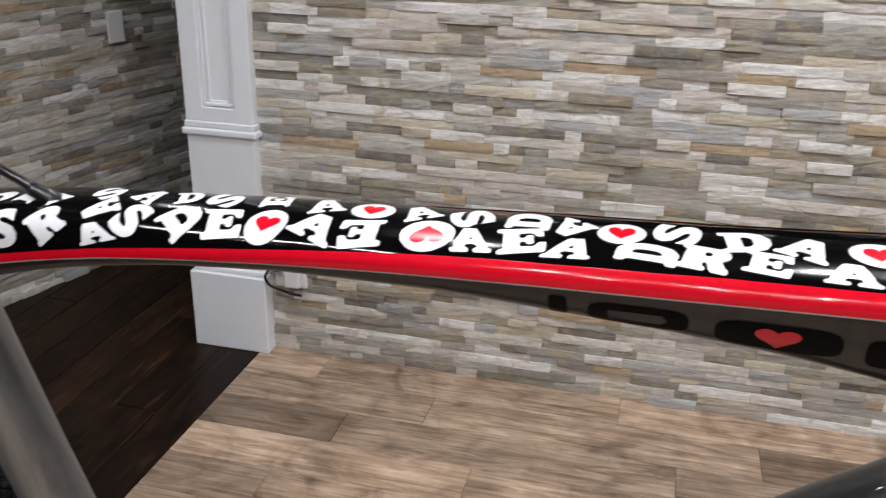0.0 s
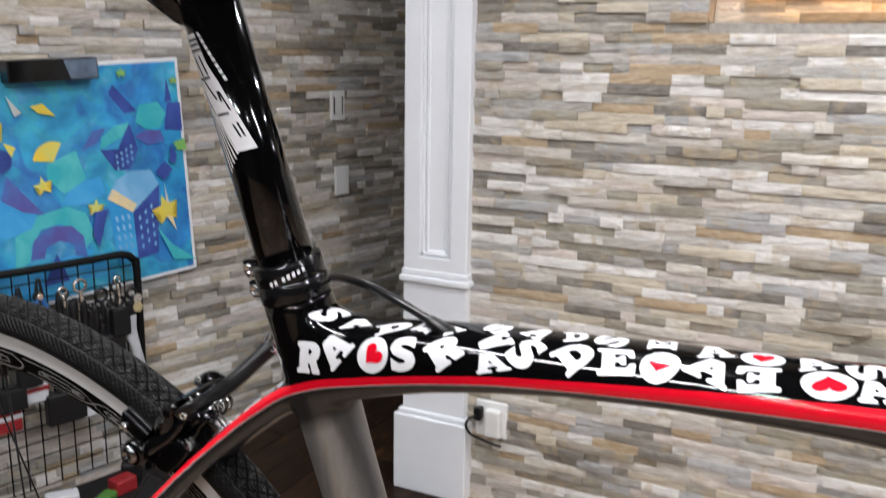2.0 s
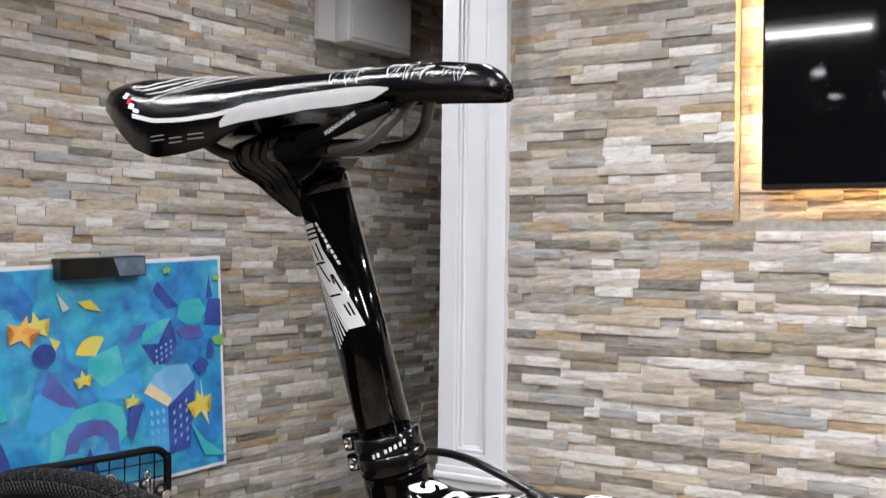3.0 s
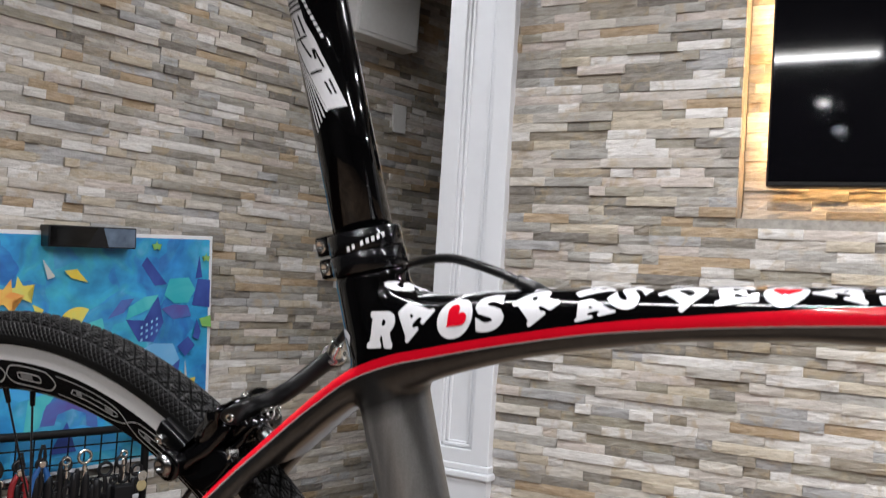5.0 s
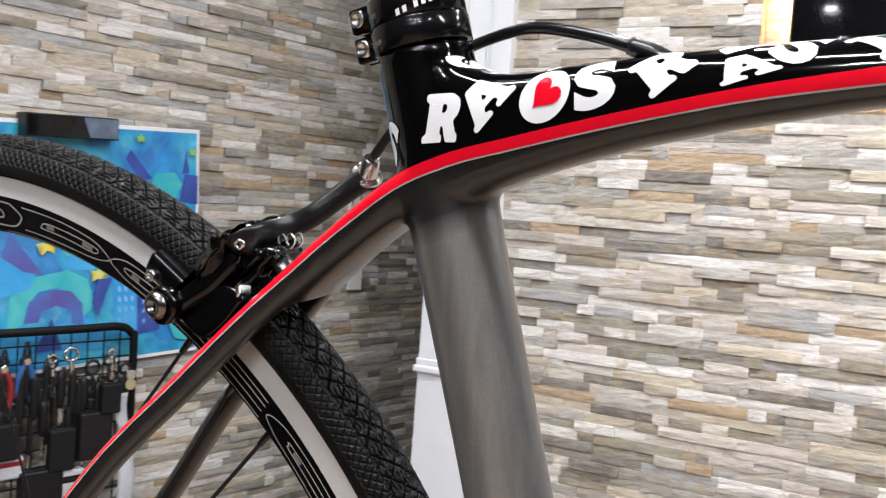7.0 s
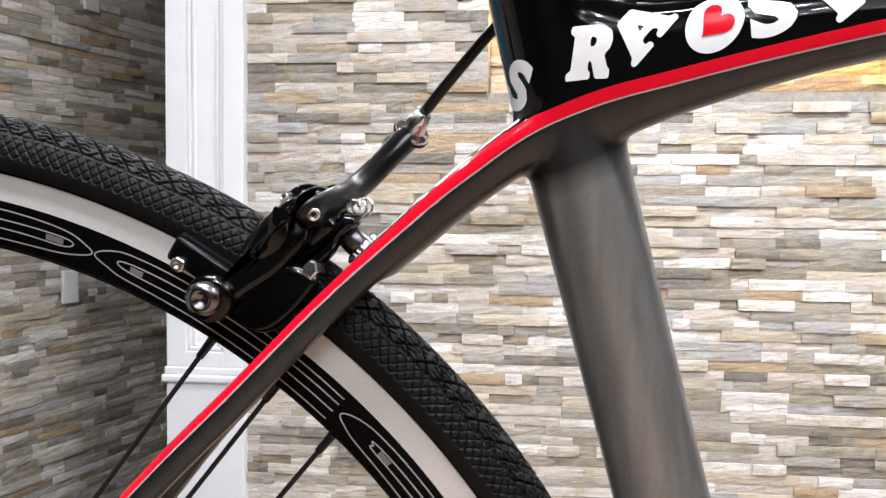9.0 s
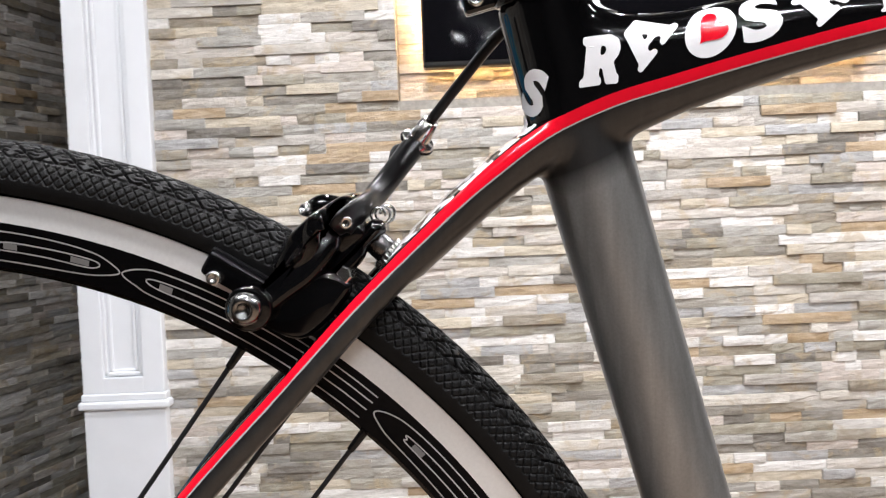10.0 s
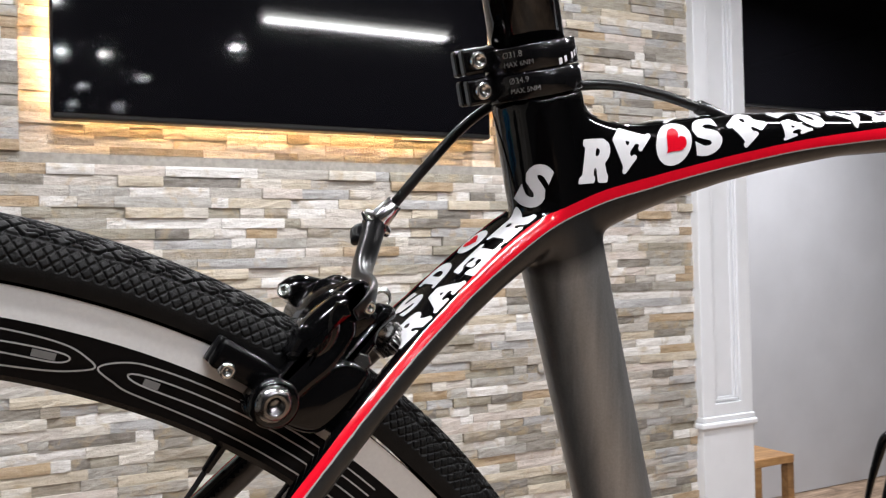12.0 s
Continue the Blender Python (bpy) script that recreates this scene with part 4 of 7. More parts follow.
LEFT_EDGE = [(0.2873, 12.4), (0.3029, -6.2), (0.3108, -16.2), (0.3252, -35.6), (0.3383, -38.7), (0.3492, -38.0)]
RIGHT_EDGE = [(0.2873, 50.9), (0.3061, 32.3), (0.3159, 22.0), (0.324, 14.7), (0.3337, 1.4), (0.3493, -6.5)]
bm = bmesh.new()
post_shape(bm, LEFT_EDGE, RIGHT_EDGE, 0.2873, 0.3492, 22)
part("graphic", bm, M_LETTER, post, "white slanted graphic panel")
for l0, l1, wide, z0, z1 in ((-18.7, -29.6, 4.5, 0.3277, 0.3377), (-5.0, -14.0, 4.5, 0.3278, 0.3382), (7.4, 4.8, 4.5, 0.3136, 0.3191), (24.6, 16.5, 4.0, 0.2943, 0.3014), (32.7, 25.5, 4.0, 0.2942, 0.3020), (-1.0, -20.0, 4.5, 0.3150, 0.3255), (20.0, 8.0, 4.0, 0.3085, 0.3190)):
    bm = bmesh.new()
    post_shape(bm, [(z0, l0), (z1, l1)], [(z0, l0 + wide), (z1, l1 + wide)], z0, z1, 4, 0.0004)
    part("mark_bar", bm, M_DECALDK, post, "black slot of the printed mark")
for l0, l1, z0 in ((-30, 0.8, 0.3258), (-8, 17.2, 0.3066), (-40, -4, 0.3455), (-40, -3, 0.3430), (-40, -2, 0.3402)):
    bm = bmesh.new()
    post_shape(bm, [(z0, l0), (z0 + 0.0013, l0)], [(z0, l1), (z0 + 0.0013, l1)], z0, z0 + 0.0013, 1, 0.0004)
    part("mark_bar", bm, M_DECALDK, post, "black slot of the printed mark")
for k in range(5):
    f = k / 4
    z0, z1 = 0.2776 + 0.0088 * f, 0.3236 - 0.016 * f
    a0, a1 = -22.1 + 31 * f, -37 + 21 * f
    bm = bmesh.new()
    post_shape(bm, [(z0, a0), (z1, a1)], [(z0, a0 + 4.2), (z1, a1 + 2.2)], z0, z1, 10)
    part("pinstripe", bm, M_LETTER, post, "thin white pinstripe")
for k in range(8):
    f = k / 8
    z1, a1 = 0.3489 - 0.0265 * f, -1.0 + 29.6 * f
    bm = bmesh.new()
    post_shape(bm, [(z1 - 0.0024, a1 + 2.6), (z1, a1)], [(z1 - 0.0024, a1 + 8.5), (z1, a1 + 6)], z1 - 0.0024, z1, 2)
    part("mark_bar", bm, M_LETTER, post, "small white printed bar")

saddle = new("saddle")
saddle.parent = bike
tagged(saddle, "black and white racing saddle still in crinkled clear wrap")


def saddle_profile(f):
    """Half width, crown height, edge height, at the fraction f from the tail to the nose."""
    return interp([(0, 0.020, 0.4305, 0.4255), (0.03, 0.034, 0.4365, 0.4235), (0.08, 0.048, 0.4400, 0.4205), (0.13, 0.056, 0.4405, 0.4155), (0.17, 0.060, 0.4400, 0.4070), (0.22, 0.062, 0.4392, 0.3960), (0.28, 0.062, 0.4380, 0.3898), (0.35, 0.058, 0.4365, 0.3912), (0.41, 0.051, 0.4352, 0.3950), (0.445, 0.047, 0.4346, 0.4010),
                   (0.48, 0.043, 0.4340, 0.4065), (0.6, 0.0315, 0.4335, 0.4115), (0.75, 0.0230, 0.4335, 0.4130), (0.88, 0.0190, 0.4325, 0.4110), (0.96, 0.0160, 0.4290, 0.4095), (0.985, 0.0120, 0.4250, 0.4095), (1.0, 0.006, 0.4190, 0.4105)], f)


SAD0, SAD1 = -0.172, 0.0945
bm = bmesh.new()
rings = []
for f in np.linspace(0, 1, 46):
    hw, zt, ze = saddle_profile(f)
    x = SAD0 + (SAD1 - SAD0) * f
    ring = []
    for k in range(17):
        a = math.pi * k / 16
        ring.append(Vector((x, -hw * math.cos(a), ze + (zt - ze) * math.sin(a) ** (0.55 if f > 0.15 else 0.7) - (0.003 * math.exp(-((a - math.pi / 2) / 0.25) ** 2) if 0.1 < f < 0.85 else 0))))
    for k in range(1, 8):
        a = math.pi * (1 - k / 8)
        ring.append(Vector((x, -hw * 0.93 * math.cos(a), ze + 0.003 + 0.004 * math.sin(a))))
    rings.append(ring)
loft(bm, rings)
part("cover", bm, M_SADDLE, saddle, "black cover under crinkled clear film", True)


def saddle_point(f, a, lift=0.0008):
    hw, zt, ze = saddle_profile(f)
    x = SAD0 + (SAD1 - SAD0) * f
    return Vector((x, -(hw + lift) * math.cos(a), ze + (zt + lift - ze) * math.sin(a) ** (0.55 if f > 0.15 else 0.7)))


def saddle_angle(f, z):
    """How far up the saddle's side the height z lies at f."""
    hw, zt, ze = saddle_profile(f)
    g = min(1.0, max(0.0, (z - ze) / (zt - ze)))
    return math.asin(g ** (1 / (0.55 if f > 0.15 else 0.7)))


bm = bmesh.new()
rows = []
for x in np.linspace(-0.0580, 0.036, 34):
    f = (x - SAD0) / (SAD1 - SAD0)
    hi = interp([(-0.0580, 0.4075), (-0.0525, 0.4138), (-0.0450, 0.4166), (-0.0167, 0.4197), (0.0120, 0.4214), (0.0260, 0.4212), (0.036, 0.4198)], x)
    lo = interp([(-0.0580, 0.4045), (-0.0452, 0.4074), (-0.0173, 0.4106), (0.0120, 0.4125), (0.0260, 0.4142), (0.036, 0.4188)], x)
    a0, a1 = saddle_angle(f, lo), saddle_angle(f, hi)
    rows.append([bm.verts.new(saddle_point(f, a0 + (a1 - a0) * k / 5)) for k in range(6)])
for a, b in zip(rows, rows[1:]):
    for i in range(5):
        bm.faces.new((a[i], a[i + 1], b[i + 1], b[i]))
part("white_panel", bm, M_SADWHITE, saddle, "glossy white side panel", True)


def tail_band(table, half, name, mat, label):
    """A narrow band along the saddle's side: heights by place along."""
    bm = bmesh.new()
    rows = []
    for x in np.linspace(table[0][0], table[-1][0], 24):
        f = (x - SAD0) / (SAD1 - SAD0)
        z = interp(table, x)
        a0, a1 = saddle_angle(f, z - half), saddle_angle(f, z + half)
        rows.append([bm.verts.new(saddle_point(f, a0 + (a1 - a0) * k / 2, 0.0010)) for k in range(3)])
    for a, b in zip(rows, rows[1:]):
        for i in range(2):
            bm.faces.new((a[i], a[i + 1], b[i + 1], b[i]))
    part(name, bm, mat, saddle, label, True)


tail_band([(-0.1124, 0.4140), (-0.0955, 0.4100), (-0.078, 0.4096), (-0.0608, 0.4112), (-0.0500, 0.4135)], 0.0012, "white_band", M_SADWHITE, "narrow white band round the tail")
tail_band([(-0.1190, 0.4225), (-0.1165, 0.4225)], 0.0016, "red_dot", M_RED, "small red printed dot")
tail_band([(-0.1235, 0.4262), (-0.1208, 0.4254)], 0.0014, "mark_bar", M_LETTER, "small printed bar on the tail")
tail_band([(-0.1168, 0.4200), (-0.1128, 0.4188)], 0.0014, "mark_bar", M_LETTER, "small printed bar on the tail")
tail_band([(-0.1125, 0.4172), (-0.1080, 0.4158)], 0.0010, "mark_bar", M_LETTER, "small printed bar on the tail")
for x0, x1, z in ((-0.0975, -0.0890, 0.3990), (-0.0860, -0.0780, 0.3975), (-0.0750, -0.0665, 0.3990)):
    tail_band([(x0, z), (x1, z + 0.0006)], 0.0003, "mark_bar", M_GREYTXT, "thin grey printed bar on the tail")
    tail_band([(x0, z + 0.0024), (x1, z + 0.0030)], 0.0003, "mark_bar", M_GREYTXT, "thin grey printed bar on the tail")
# glints along creases of the clear film, modelled as pale strips: from and to (fraction along, angle up the side), bow,
# thickness
rng = random.Random(9)
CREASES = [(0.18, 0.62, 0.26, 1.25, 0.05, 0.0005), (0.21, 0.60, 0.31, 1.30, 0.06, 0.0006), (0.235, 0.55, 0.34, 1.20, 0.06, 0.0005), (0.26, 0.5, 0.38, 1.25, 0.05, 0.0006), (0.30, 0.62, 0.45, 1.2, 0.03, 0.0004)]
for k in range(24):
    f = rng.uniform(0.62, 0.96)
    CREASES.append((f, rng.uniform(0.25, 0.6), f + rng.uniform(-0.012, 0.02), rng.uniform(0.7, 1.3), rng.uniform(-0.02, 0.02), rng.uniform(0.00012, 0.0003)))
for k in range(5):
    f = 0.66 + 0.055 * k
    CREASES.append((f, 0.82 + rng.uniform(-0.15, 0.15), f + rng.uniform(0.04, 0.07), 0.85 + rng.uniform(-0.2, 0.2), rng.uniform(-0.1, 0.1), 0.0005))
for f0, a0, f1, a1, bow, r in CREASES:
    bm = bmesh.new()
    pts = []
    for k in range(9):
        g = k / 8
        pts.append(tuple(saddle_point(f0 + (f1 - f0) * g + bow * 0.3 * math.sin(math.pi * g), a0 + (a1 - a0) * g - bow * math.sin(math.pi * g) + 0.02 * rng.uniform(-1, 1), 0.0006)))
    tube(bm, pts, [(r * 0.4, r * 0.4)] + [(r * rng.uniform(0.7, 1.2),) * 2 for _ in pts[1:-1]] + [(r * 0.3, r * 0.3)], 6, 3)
    part("film_crease", bm, M_CREASE_GLINT, saddle, "pale strip for the glint along a crease in the clear film", True)
for sd in (-1, 1):
    bm = bmesh.new()
    tube(bm, [(0.0430, sd * 0.009, 0.4150), (0.0375, sd * 0.014, 0.4080), (0.0325, sd * 0.0195, 0.4015), (0.0240, sd * 0.0215, 0.3936), (0.0060, sd * 0.0215, 0.3893), (-0.055, sd * 0.022, 0.3885), (-0.076, sd * 0.026, 0.3905), (-0.0915, sd * 0.030, 0.3985), (-0.112, sd * 0.036, 0.405)], 0.0035, 12, 5)
    part("rail", bm, M_RAIL, saddle, "satin grey rail", True)
# head of the post: a hollowed rim that dips at the sides, a barrel-shaped cradle resting in it
bm = bmesh.new()
rings = []
for r, h in ((0.0159, 0.0), (0.0159, 1.0), (0.0150, 1.05), (0.0132, 1.0), (0.0132, 0.35)):
    ring = []
    for k in range(48):
        a = 2 * math.pi * k / 48
        rim = 0.0045 + 0.0085 * math.cos(a) ** 2 - 0.0010 * math.cos(a)
        ring.append(on_post(0.3645) + SEAT_FWD * (r * math.cos(a)) + Vector((0, r * math.sin(a), 0)) + SEAT_UP * (rim * h))
    rings.append(ring)
loft(bm, rings)
part("post_head", bm, M_BLACK, post, "hollowed rim at the top of the post", True)
bm = bmesh.new()
outline = [(-0.0400, 0.3905), (-0.0110, 0.3900), (-0.0120, 0.3852), (-0.0165, 0.3808), (-0.0225, 0.3760), (-0.0290, 0.3725), (-0.0360, 0.3765), (-0.0400, 0.3840)]
loft(bm, [[Vector((-0.0255 + (x + 0.0255) * g, w, 0.3830 + (z - 0.3830) * g)) for x, z in outline] for w, g in ((-0.0190, 0.90), (-0.0180, 1.0), (0.0180, 1.0), (0.0190, 0.90))])
part("clamp_cradle", bm, M_ANOD, post, "black cradle of the saddle clamp")
bm = bmesh.new()
box(bm, -0.042, -0.004, -0.0275, 0.0275, 0.3845, 0.3955, 0.003)
part("clamp_plate", bm, M_ANOD, post)
bm = bmesh.new()
tube(bm, [(-0.052, -0.020, 0.399), (-0.051, -0.026, 0.407), (-0.049, -0.032, 0.416)], [(0.0032, 0.003), (0.0026, 0.003), (0.0034, 0.003)], 10, 4)
part("shell_rib", bm, M_ANOD, saddle, smooth=True)
bm = bmesh.new()
rings = []
for k, row in enumerate(smooth_path([(-0.052, 0.4020, 0.020, 0.016), (-0.0545, 0.3980, 0.0265, 0.027), (-0.0580, 0.3910, 0.0285, 0.0285), (-0.0580, 0.3840, 0.0270, 0.026), (-0.0515, 0.3750, 0.0195, 0.018), (-0.0450, 0.3660, 0.0150, 0.015), (-0.0400, 0.3575, 0.0095, 0.010), (-0.0385, 0.3550, 0.0070, 0.008)], 4)):
    x, z, ra, rb = row
    ring = []
    for i in range(96):
        a = 2 * math.pi * i / 96
        pleat = 1 + 0.055 * math.cos(26 * a + 0.6 * math.sin(k * 0.7)) + 0.03 * math.sin(11 * a + k * 0.2)
        ring.append(Vector((x + ra * pleat * math.cos(a), rb * pleat * math.sin(a), z + 0.004 * math.cos(a))))
    rings.append(ring)
loft(bm, rings)
part("wrapping", bm, M_FOIL, saddle, "bunched pleated wrap round the clamp", True)
bm = bmesh.new()
tube(bm, [(0.036, -0.022, 0.4105), (0.012, -0.0262, 0.4030), (-0.020, -0.0300, 0.3930)], [(0.0030, 0.0012), (0.0042, 0.0012), (0.0050, 0.0012)], 12, 5)
part("leaflet", bm, M_DECALDK, saddle, "dark printed band under the shell")
bm = glyph("MANGANESE", 0.0032, 0.0)
for v in bm.verts:
    g = v.co.x * 1.15
    v.co = Vector((0.0085 + 0.883 * g - 0.47 * v.co.y, -0.0292 + 0.12 * g, 0.4031 + 0.468 * g + 0.883 * v.co.y))
part("print", bm, M_LETTER, saddle, "white lettering on the band")


# ---- rear wheel
WHEEL = Vector((-0.268, 0.0, -0.176))
wheel = new("rear_wheel")
wheel.parent = bike
tagged(wheel, "rear wheel with black tyre and silver-banded black rim")


def revolve(profile, sides):
    """Turn a closed profile of (radius, sideways) about the wheel's axle."""
    bm = bmesh.new()
    rings = []
    for k in range(sides):
        a = 2 * math.pi * k / sides
        rings.append([bm.verts.new(WHEEL + Vector((r * math.cos(a), w, r * math.sin(a)))) for r, w in profile])
    n = len(profile)
    for k in range(sides):
        a, b = rings[k], rings[(k + 1) % sides]
        for i in range(n):
            j = (i + 1) % n
            bm.faces.new((a[i], a[j], b[j], b[i]))
    return bm


def tyre_mesh():
    """Tyre with its tread cut in: crossed grooves that leave diamonds, zigzag sipes in every other one, fine squares on the shoulders."""
    across = 168
    u = np.concatenate([np.linspace(math.radians(-12), math.radians(195), 3300, endpoint=False), np.linspace(math.radians(195), math.radians(348), 500, endpoint=False)])[:, None]
    around = len(u)
    a = np.linspace(-0.13 * math.pi, 1.13 * math.pi, across)[None, :]
    length = u * 0.335
    v = (a - math.pi / 2) * 0.0146

    def cut(x, period, wide):
        d = np.abs(np.mod(x / period, 1.0) - 0.5) * period
        return np.clip(1.2 - d / wide, 0, 1)
    n_big, n_small = 0.335 * 2 * math.pi / 205, 0.335 * 2 * math.pi / 460
    big = np.maximum(cut(length + 1.15 * v, n_big, 0.00075), cut(length - 1.15 * v, n_big, 0.00075))
    small = np.maximum(cut(length + 0.9 * v, n_small, 0.0005), cut(length - 0.9 * v, n_small, 0.0005))
    cell = np.floor((length + 1.15 * v) / n_big) + np.floor((length - 1.15 * v) / n_big)
    sipe = cut(v + 0.0007 * np.abs(np.mod(length / 0.0026, 2.0) - 1.0), 0.0021, 0.0005) * (np.mod(cell, 3) < 1.5)
    t = np.abs(v)
    tread, side = (t < 0.0122), (t > 0.0132) & (t < 0.0225)
    depth = np.where(tread, 0.0022 * big + 0.0012 * sipe * (1 - big), 0.0) + np.where(side, 0.0009 * small, 0.0) + np.where((t >= 0.0122) & (t <= 0.0132), 0.0009, 0.0)
    rr = 0.0146 - depth
    rad = 0.3235 + (0.0146 / 0.0146) * rr * np.sin(a) + 0 * u
    wid = -rr * np.cos(a) + 0 * u
    co = np.stack([WHEEL.x + rad * np.cos(u), WHEEL.y + wid, WHEEL.z + rad * np.sin(u)], -1).reshape(-1, 3)
    i = np.arange(around)[:, None]
    j = np.arange(across - 1)[None, :]
    p, q = i * across, ((i + 1) % around) * across
    faces = np.stack([p + j, p + j + 1, q + j + 1, q + j], -1).reshape(-1, 4)
    me = bpy.data.meshes.new("tyre")
    me.from_pydata(co.tolist(), [], faces.tolist())
    me.shade_smooth()
    me.materials.append(M_RUBBER)
    return me


tyre = new("tyre", tyre_mesh())
tyre.parent = wheel
tagged(tyre, "black tyre with a diamond block tread")
part("rim", revolve([(0.3165, -0.0108), (0.3168, -0.0092), (0.311, -0.007), (0.311, 0.007), (0.3168, 0.0092), (0.3165, 0.0108), (0.3050, 0.0118), (0.2940, 0.0100), (0.2860, 0.0070), (0.2835, 0.0040), (0.2835, -0.0040), (0.2860, -0.0070), (0.2940, -0.0100), (0.3050, -0.0118)], 220), M_RIM, wheel, "deep black anodised rim", True)
for ob in wheel.children:
    if ob.name.startswith("rim"):
        ob.data.set_sharp_from_angle(angle=radians(14))
for sd in (-1, 1):
    track = part("brake_track", revolve([(0.3164, sd * 0.0111), (0.3164, sd * 0.0116), (0.3057, sd * 0.0122), (0.3057, sd * 0.0117)], 220), M_TRACK, wheel, "machined silver braking band", True)
    track.data.set_sharp_from_angle(angle=radians(14))


def rim_point(ang, f):
    """A point on the rim's near flank: angle in degrees, f from the inner edge (0) to the band (1)."""
    table = [(0.0, 0.2855, 0.0072), (0.42, 0.2940, 0.0101), (1.0, 0.3050, 0.01195)]
    r, w = interp(table, f)
    a = radians(ang)
    return WHEEL + Vector((r * math.cos(a), -w - 0.0006, r * math.sin(a)))


def rim_line(bm, pts, wide=0.0009):
    """A thin line drawn on the rim through (angle, f) points."""
    path = smooth_path(pts, 6)
    flat = [(p[0], p[1]) for p in path]
    rows = []
    for i, p in enumerate(flat):
        a, b = flat[max(0, i - 1)], flat[min(len(flat) - 1, i + 1)]
        du, dv = (b[0] - a[0]) * 0.0052, (b[1] - a[1]) * 0.0195
        n = math.hypot(du, dv) or 1
        nx, ny = -dv / n * wide / 2, du / n * wide / 2
        rows.append((bm.verts.new(rim_point(p[0] + nx / 0.0052, p[1] + ny / 0.0195)), bm.verts.new(rim_point(p[0] - nx / 0.0052, p[1] - ny / 0.0195))))
    for a, b in zip(rows, rows[1:]):
        bm.faces.new((a[0], a[1], b[1], b[0]))


def rim_badge(a0, a1, inner):
    """Outlined oval of the rim's mark, as plain line shapes."""
    bm = bmesh.new()
    m = (a0 + a1) / 2
    rim_line(bm, [(a0 + 1.5, 0.86), (m, 0.88), (a1 - 1.2, 0.86), (a1, 0.62), (a1, 0.42), (a1 - 1.2, 0.22), (m, 0.18), (a0 + 1.5, 0.2), (a0, 0.42), (a0, 0.62), (a0 + 1.5, 0.86)])
    if inner:
        rim_line(bm, [(a0 + 3, 0.62), (m, 0.64), (a1 - 2.4, 0.62), (a1 - 2.2, 0.5), (a1 - 2.6, 0.40), (m, 0.38), (a0 + 3, 0.4), (a0 + 2.7, 0.5), (a0 + 3, 0.62)])
    part("rim_outline", bm, M_LINE, wheel, "thin silver outline printed on the rim")
    if inner:
        bm = bmesh.new()
        rows = []
        for ang in np.linspace(a1 - 5.2, a1 - 2.8, 6):
            rows.append((bm.verts.new(rim_point(ang, 0.60)), bm.verts.new(rim_point(ang, 0.43))))
        for a, b in zip(rows, rows[1:]):
            bm.faces.new((a[0], a[1], b[1], b[0]))
        part("rim_mark", bm, M_GREYTXT, wheel, "grey printed block on the rim")


def rim_block(a0, a1, f0, f1, mat, label):
    bm = bmesh.new()
    rows = []
    for k in range(5):
        g = k / 4
        rows.append((bm.verts.new(rim_point(a0 + (a1 - a0) * g, f1)), bm.verts.new(rim_point(a0 + (a1 - a0) * g, f0))))
    for a, b in zip(rows, rows[1:]):
        bm.faces.new((a[0], a[1], b[1], b[0]))
    part("rim_mark", bm, mat, wheel, label)


for turn in (0, 180):
    for a0, a1, inner in ((93.5, 103, 1), (83.2, 92.8, 1), (104, 112, 0)):
        rim_badge(a0 + turn, a1 + turn, inner)
    for pts in ([(82.8, 0.84), (76, 0.85), (72.0, 0.80), (70.3, 0.66), (69.6, 0.52), (70.6, 0.38), (72.5, 0.26), (76, 0.20), (82.8, 0.19)],
                [(80.0, 0.42), (79.2, 0.60), (76, 0.63), (71.6, 0.62), (72.0, 0.44), (76, 0.43), (80.0, 0.42)],
                [(47.0, 0.84), (58, 0.86), (65.5, 0.85), (67.8, 0.78), (69.4, 0.54), (68.2, 0.36), (66, 0.24), (58, 0.19), (47.0, 0.18)],
                [(16.0, 0.84), (34, 0.85), (42.5, 0.84), (45.2, 0.74), (46.4, 0.54), (45.6, 0.38), (43.0, 0.25), (34, 0.19), (16.0, 0.18)],
                [(16.0, 0.64), (34, 0.64), (42.4, 0.63), (42.9, 0.54), (42.2, 0.45), (34, 0.44), (16.0, 0.44)],
                [(47.0, 0.66), (60, 0.66), (66.8, 0.63), (66.4, 0.45), (60, 0.44), (47.0, 0.44)]):
        bm = bmesh.new()
        rim_line(bm, [(a + turn, f) for a, f in pts], 0.0006)
        part("rim_outline", bm, M_LINE, wheel, "thin silver outline printed on the rim")
    for a0, a1 in ((79.0, 77.9), (66.3, 65.2), (42.2, 41.0)):
        rim_block(a0 + turn, a1 + turn, 0.46, 0.60, M_GREYTXT, "grey printed block on the rim")
        rim_block(a0 - 1.2 + turn, a1 - 1.1 + turn, 0.46, 0.60, M_DECALDK, "black printed block on the rim")
    rim_block(73.6 + turn, 72.1 + turn, 0.46, 0.60, M_GREYTXT, "grey printed block on the rim")

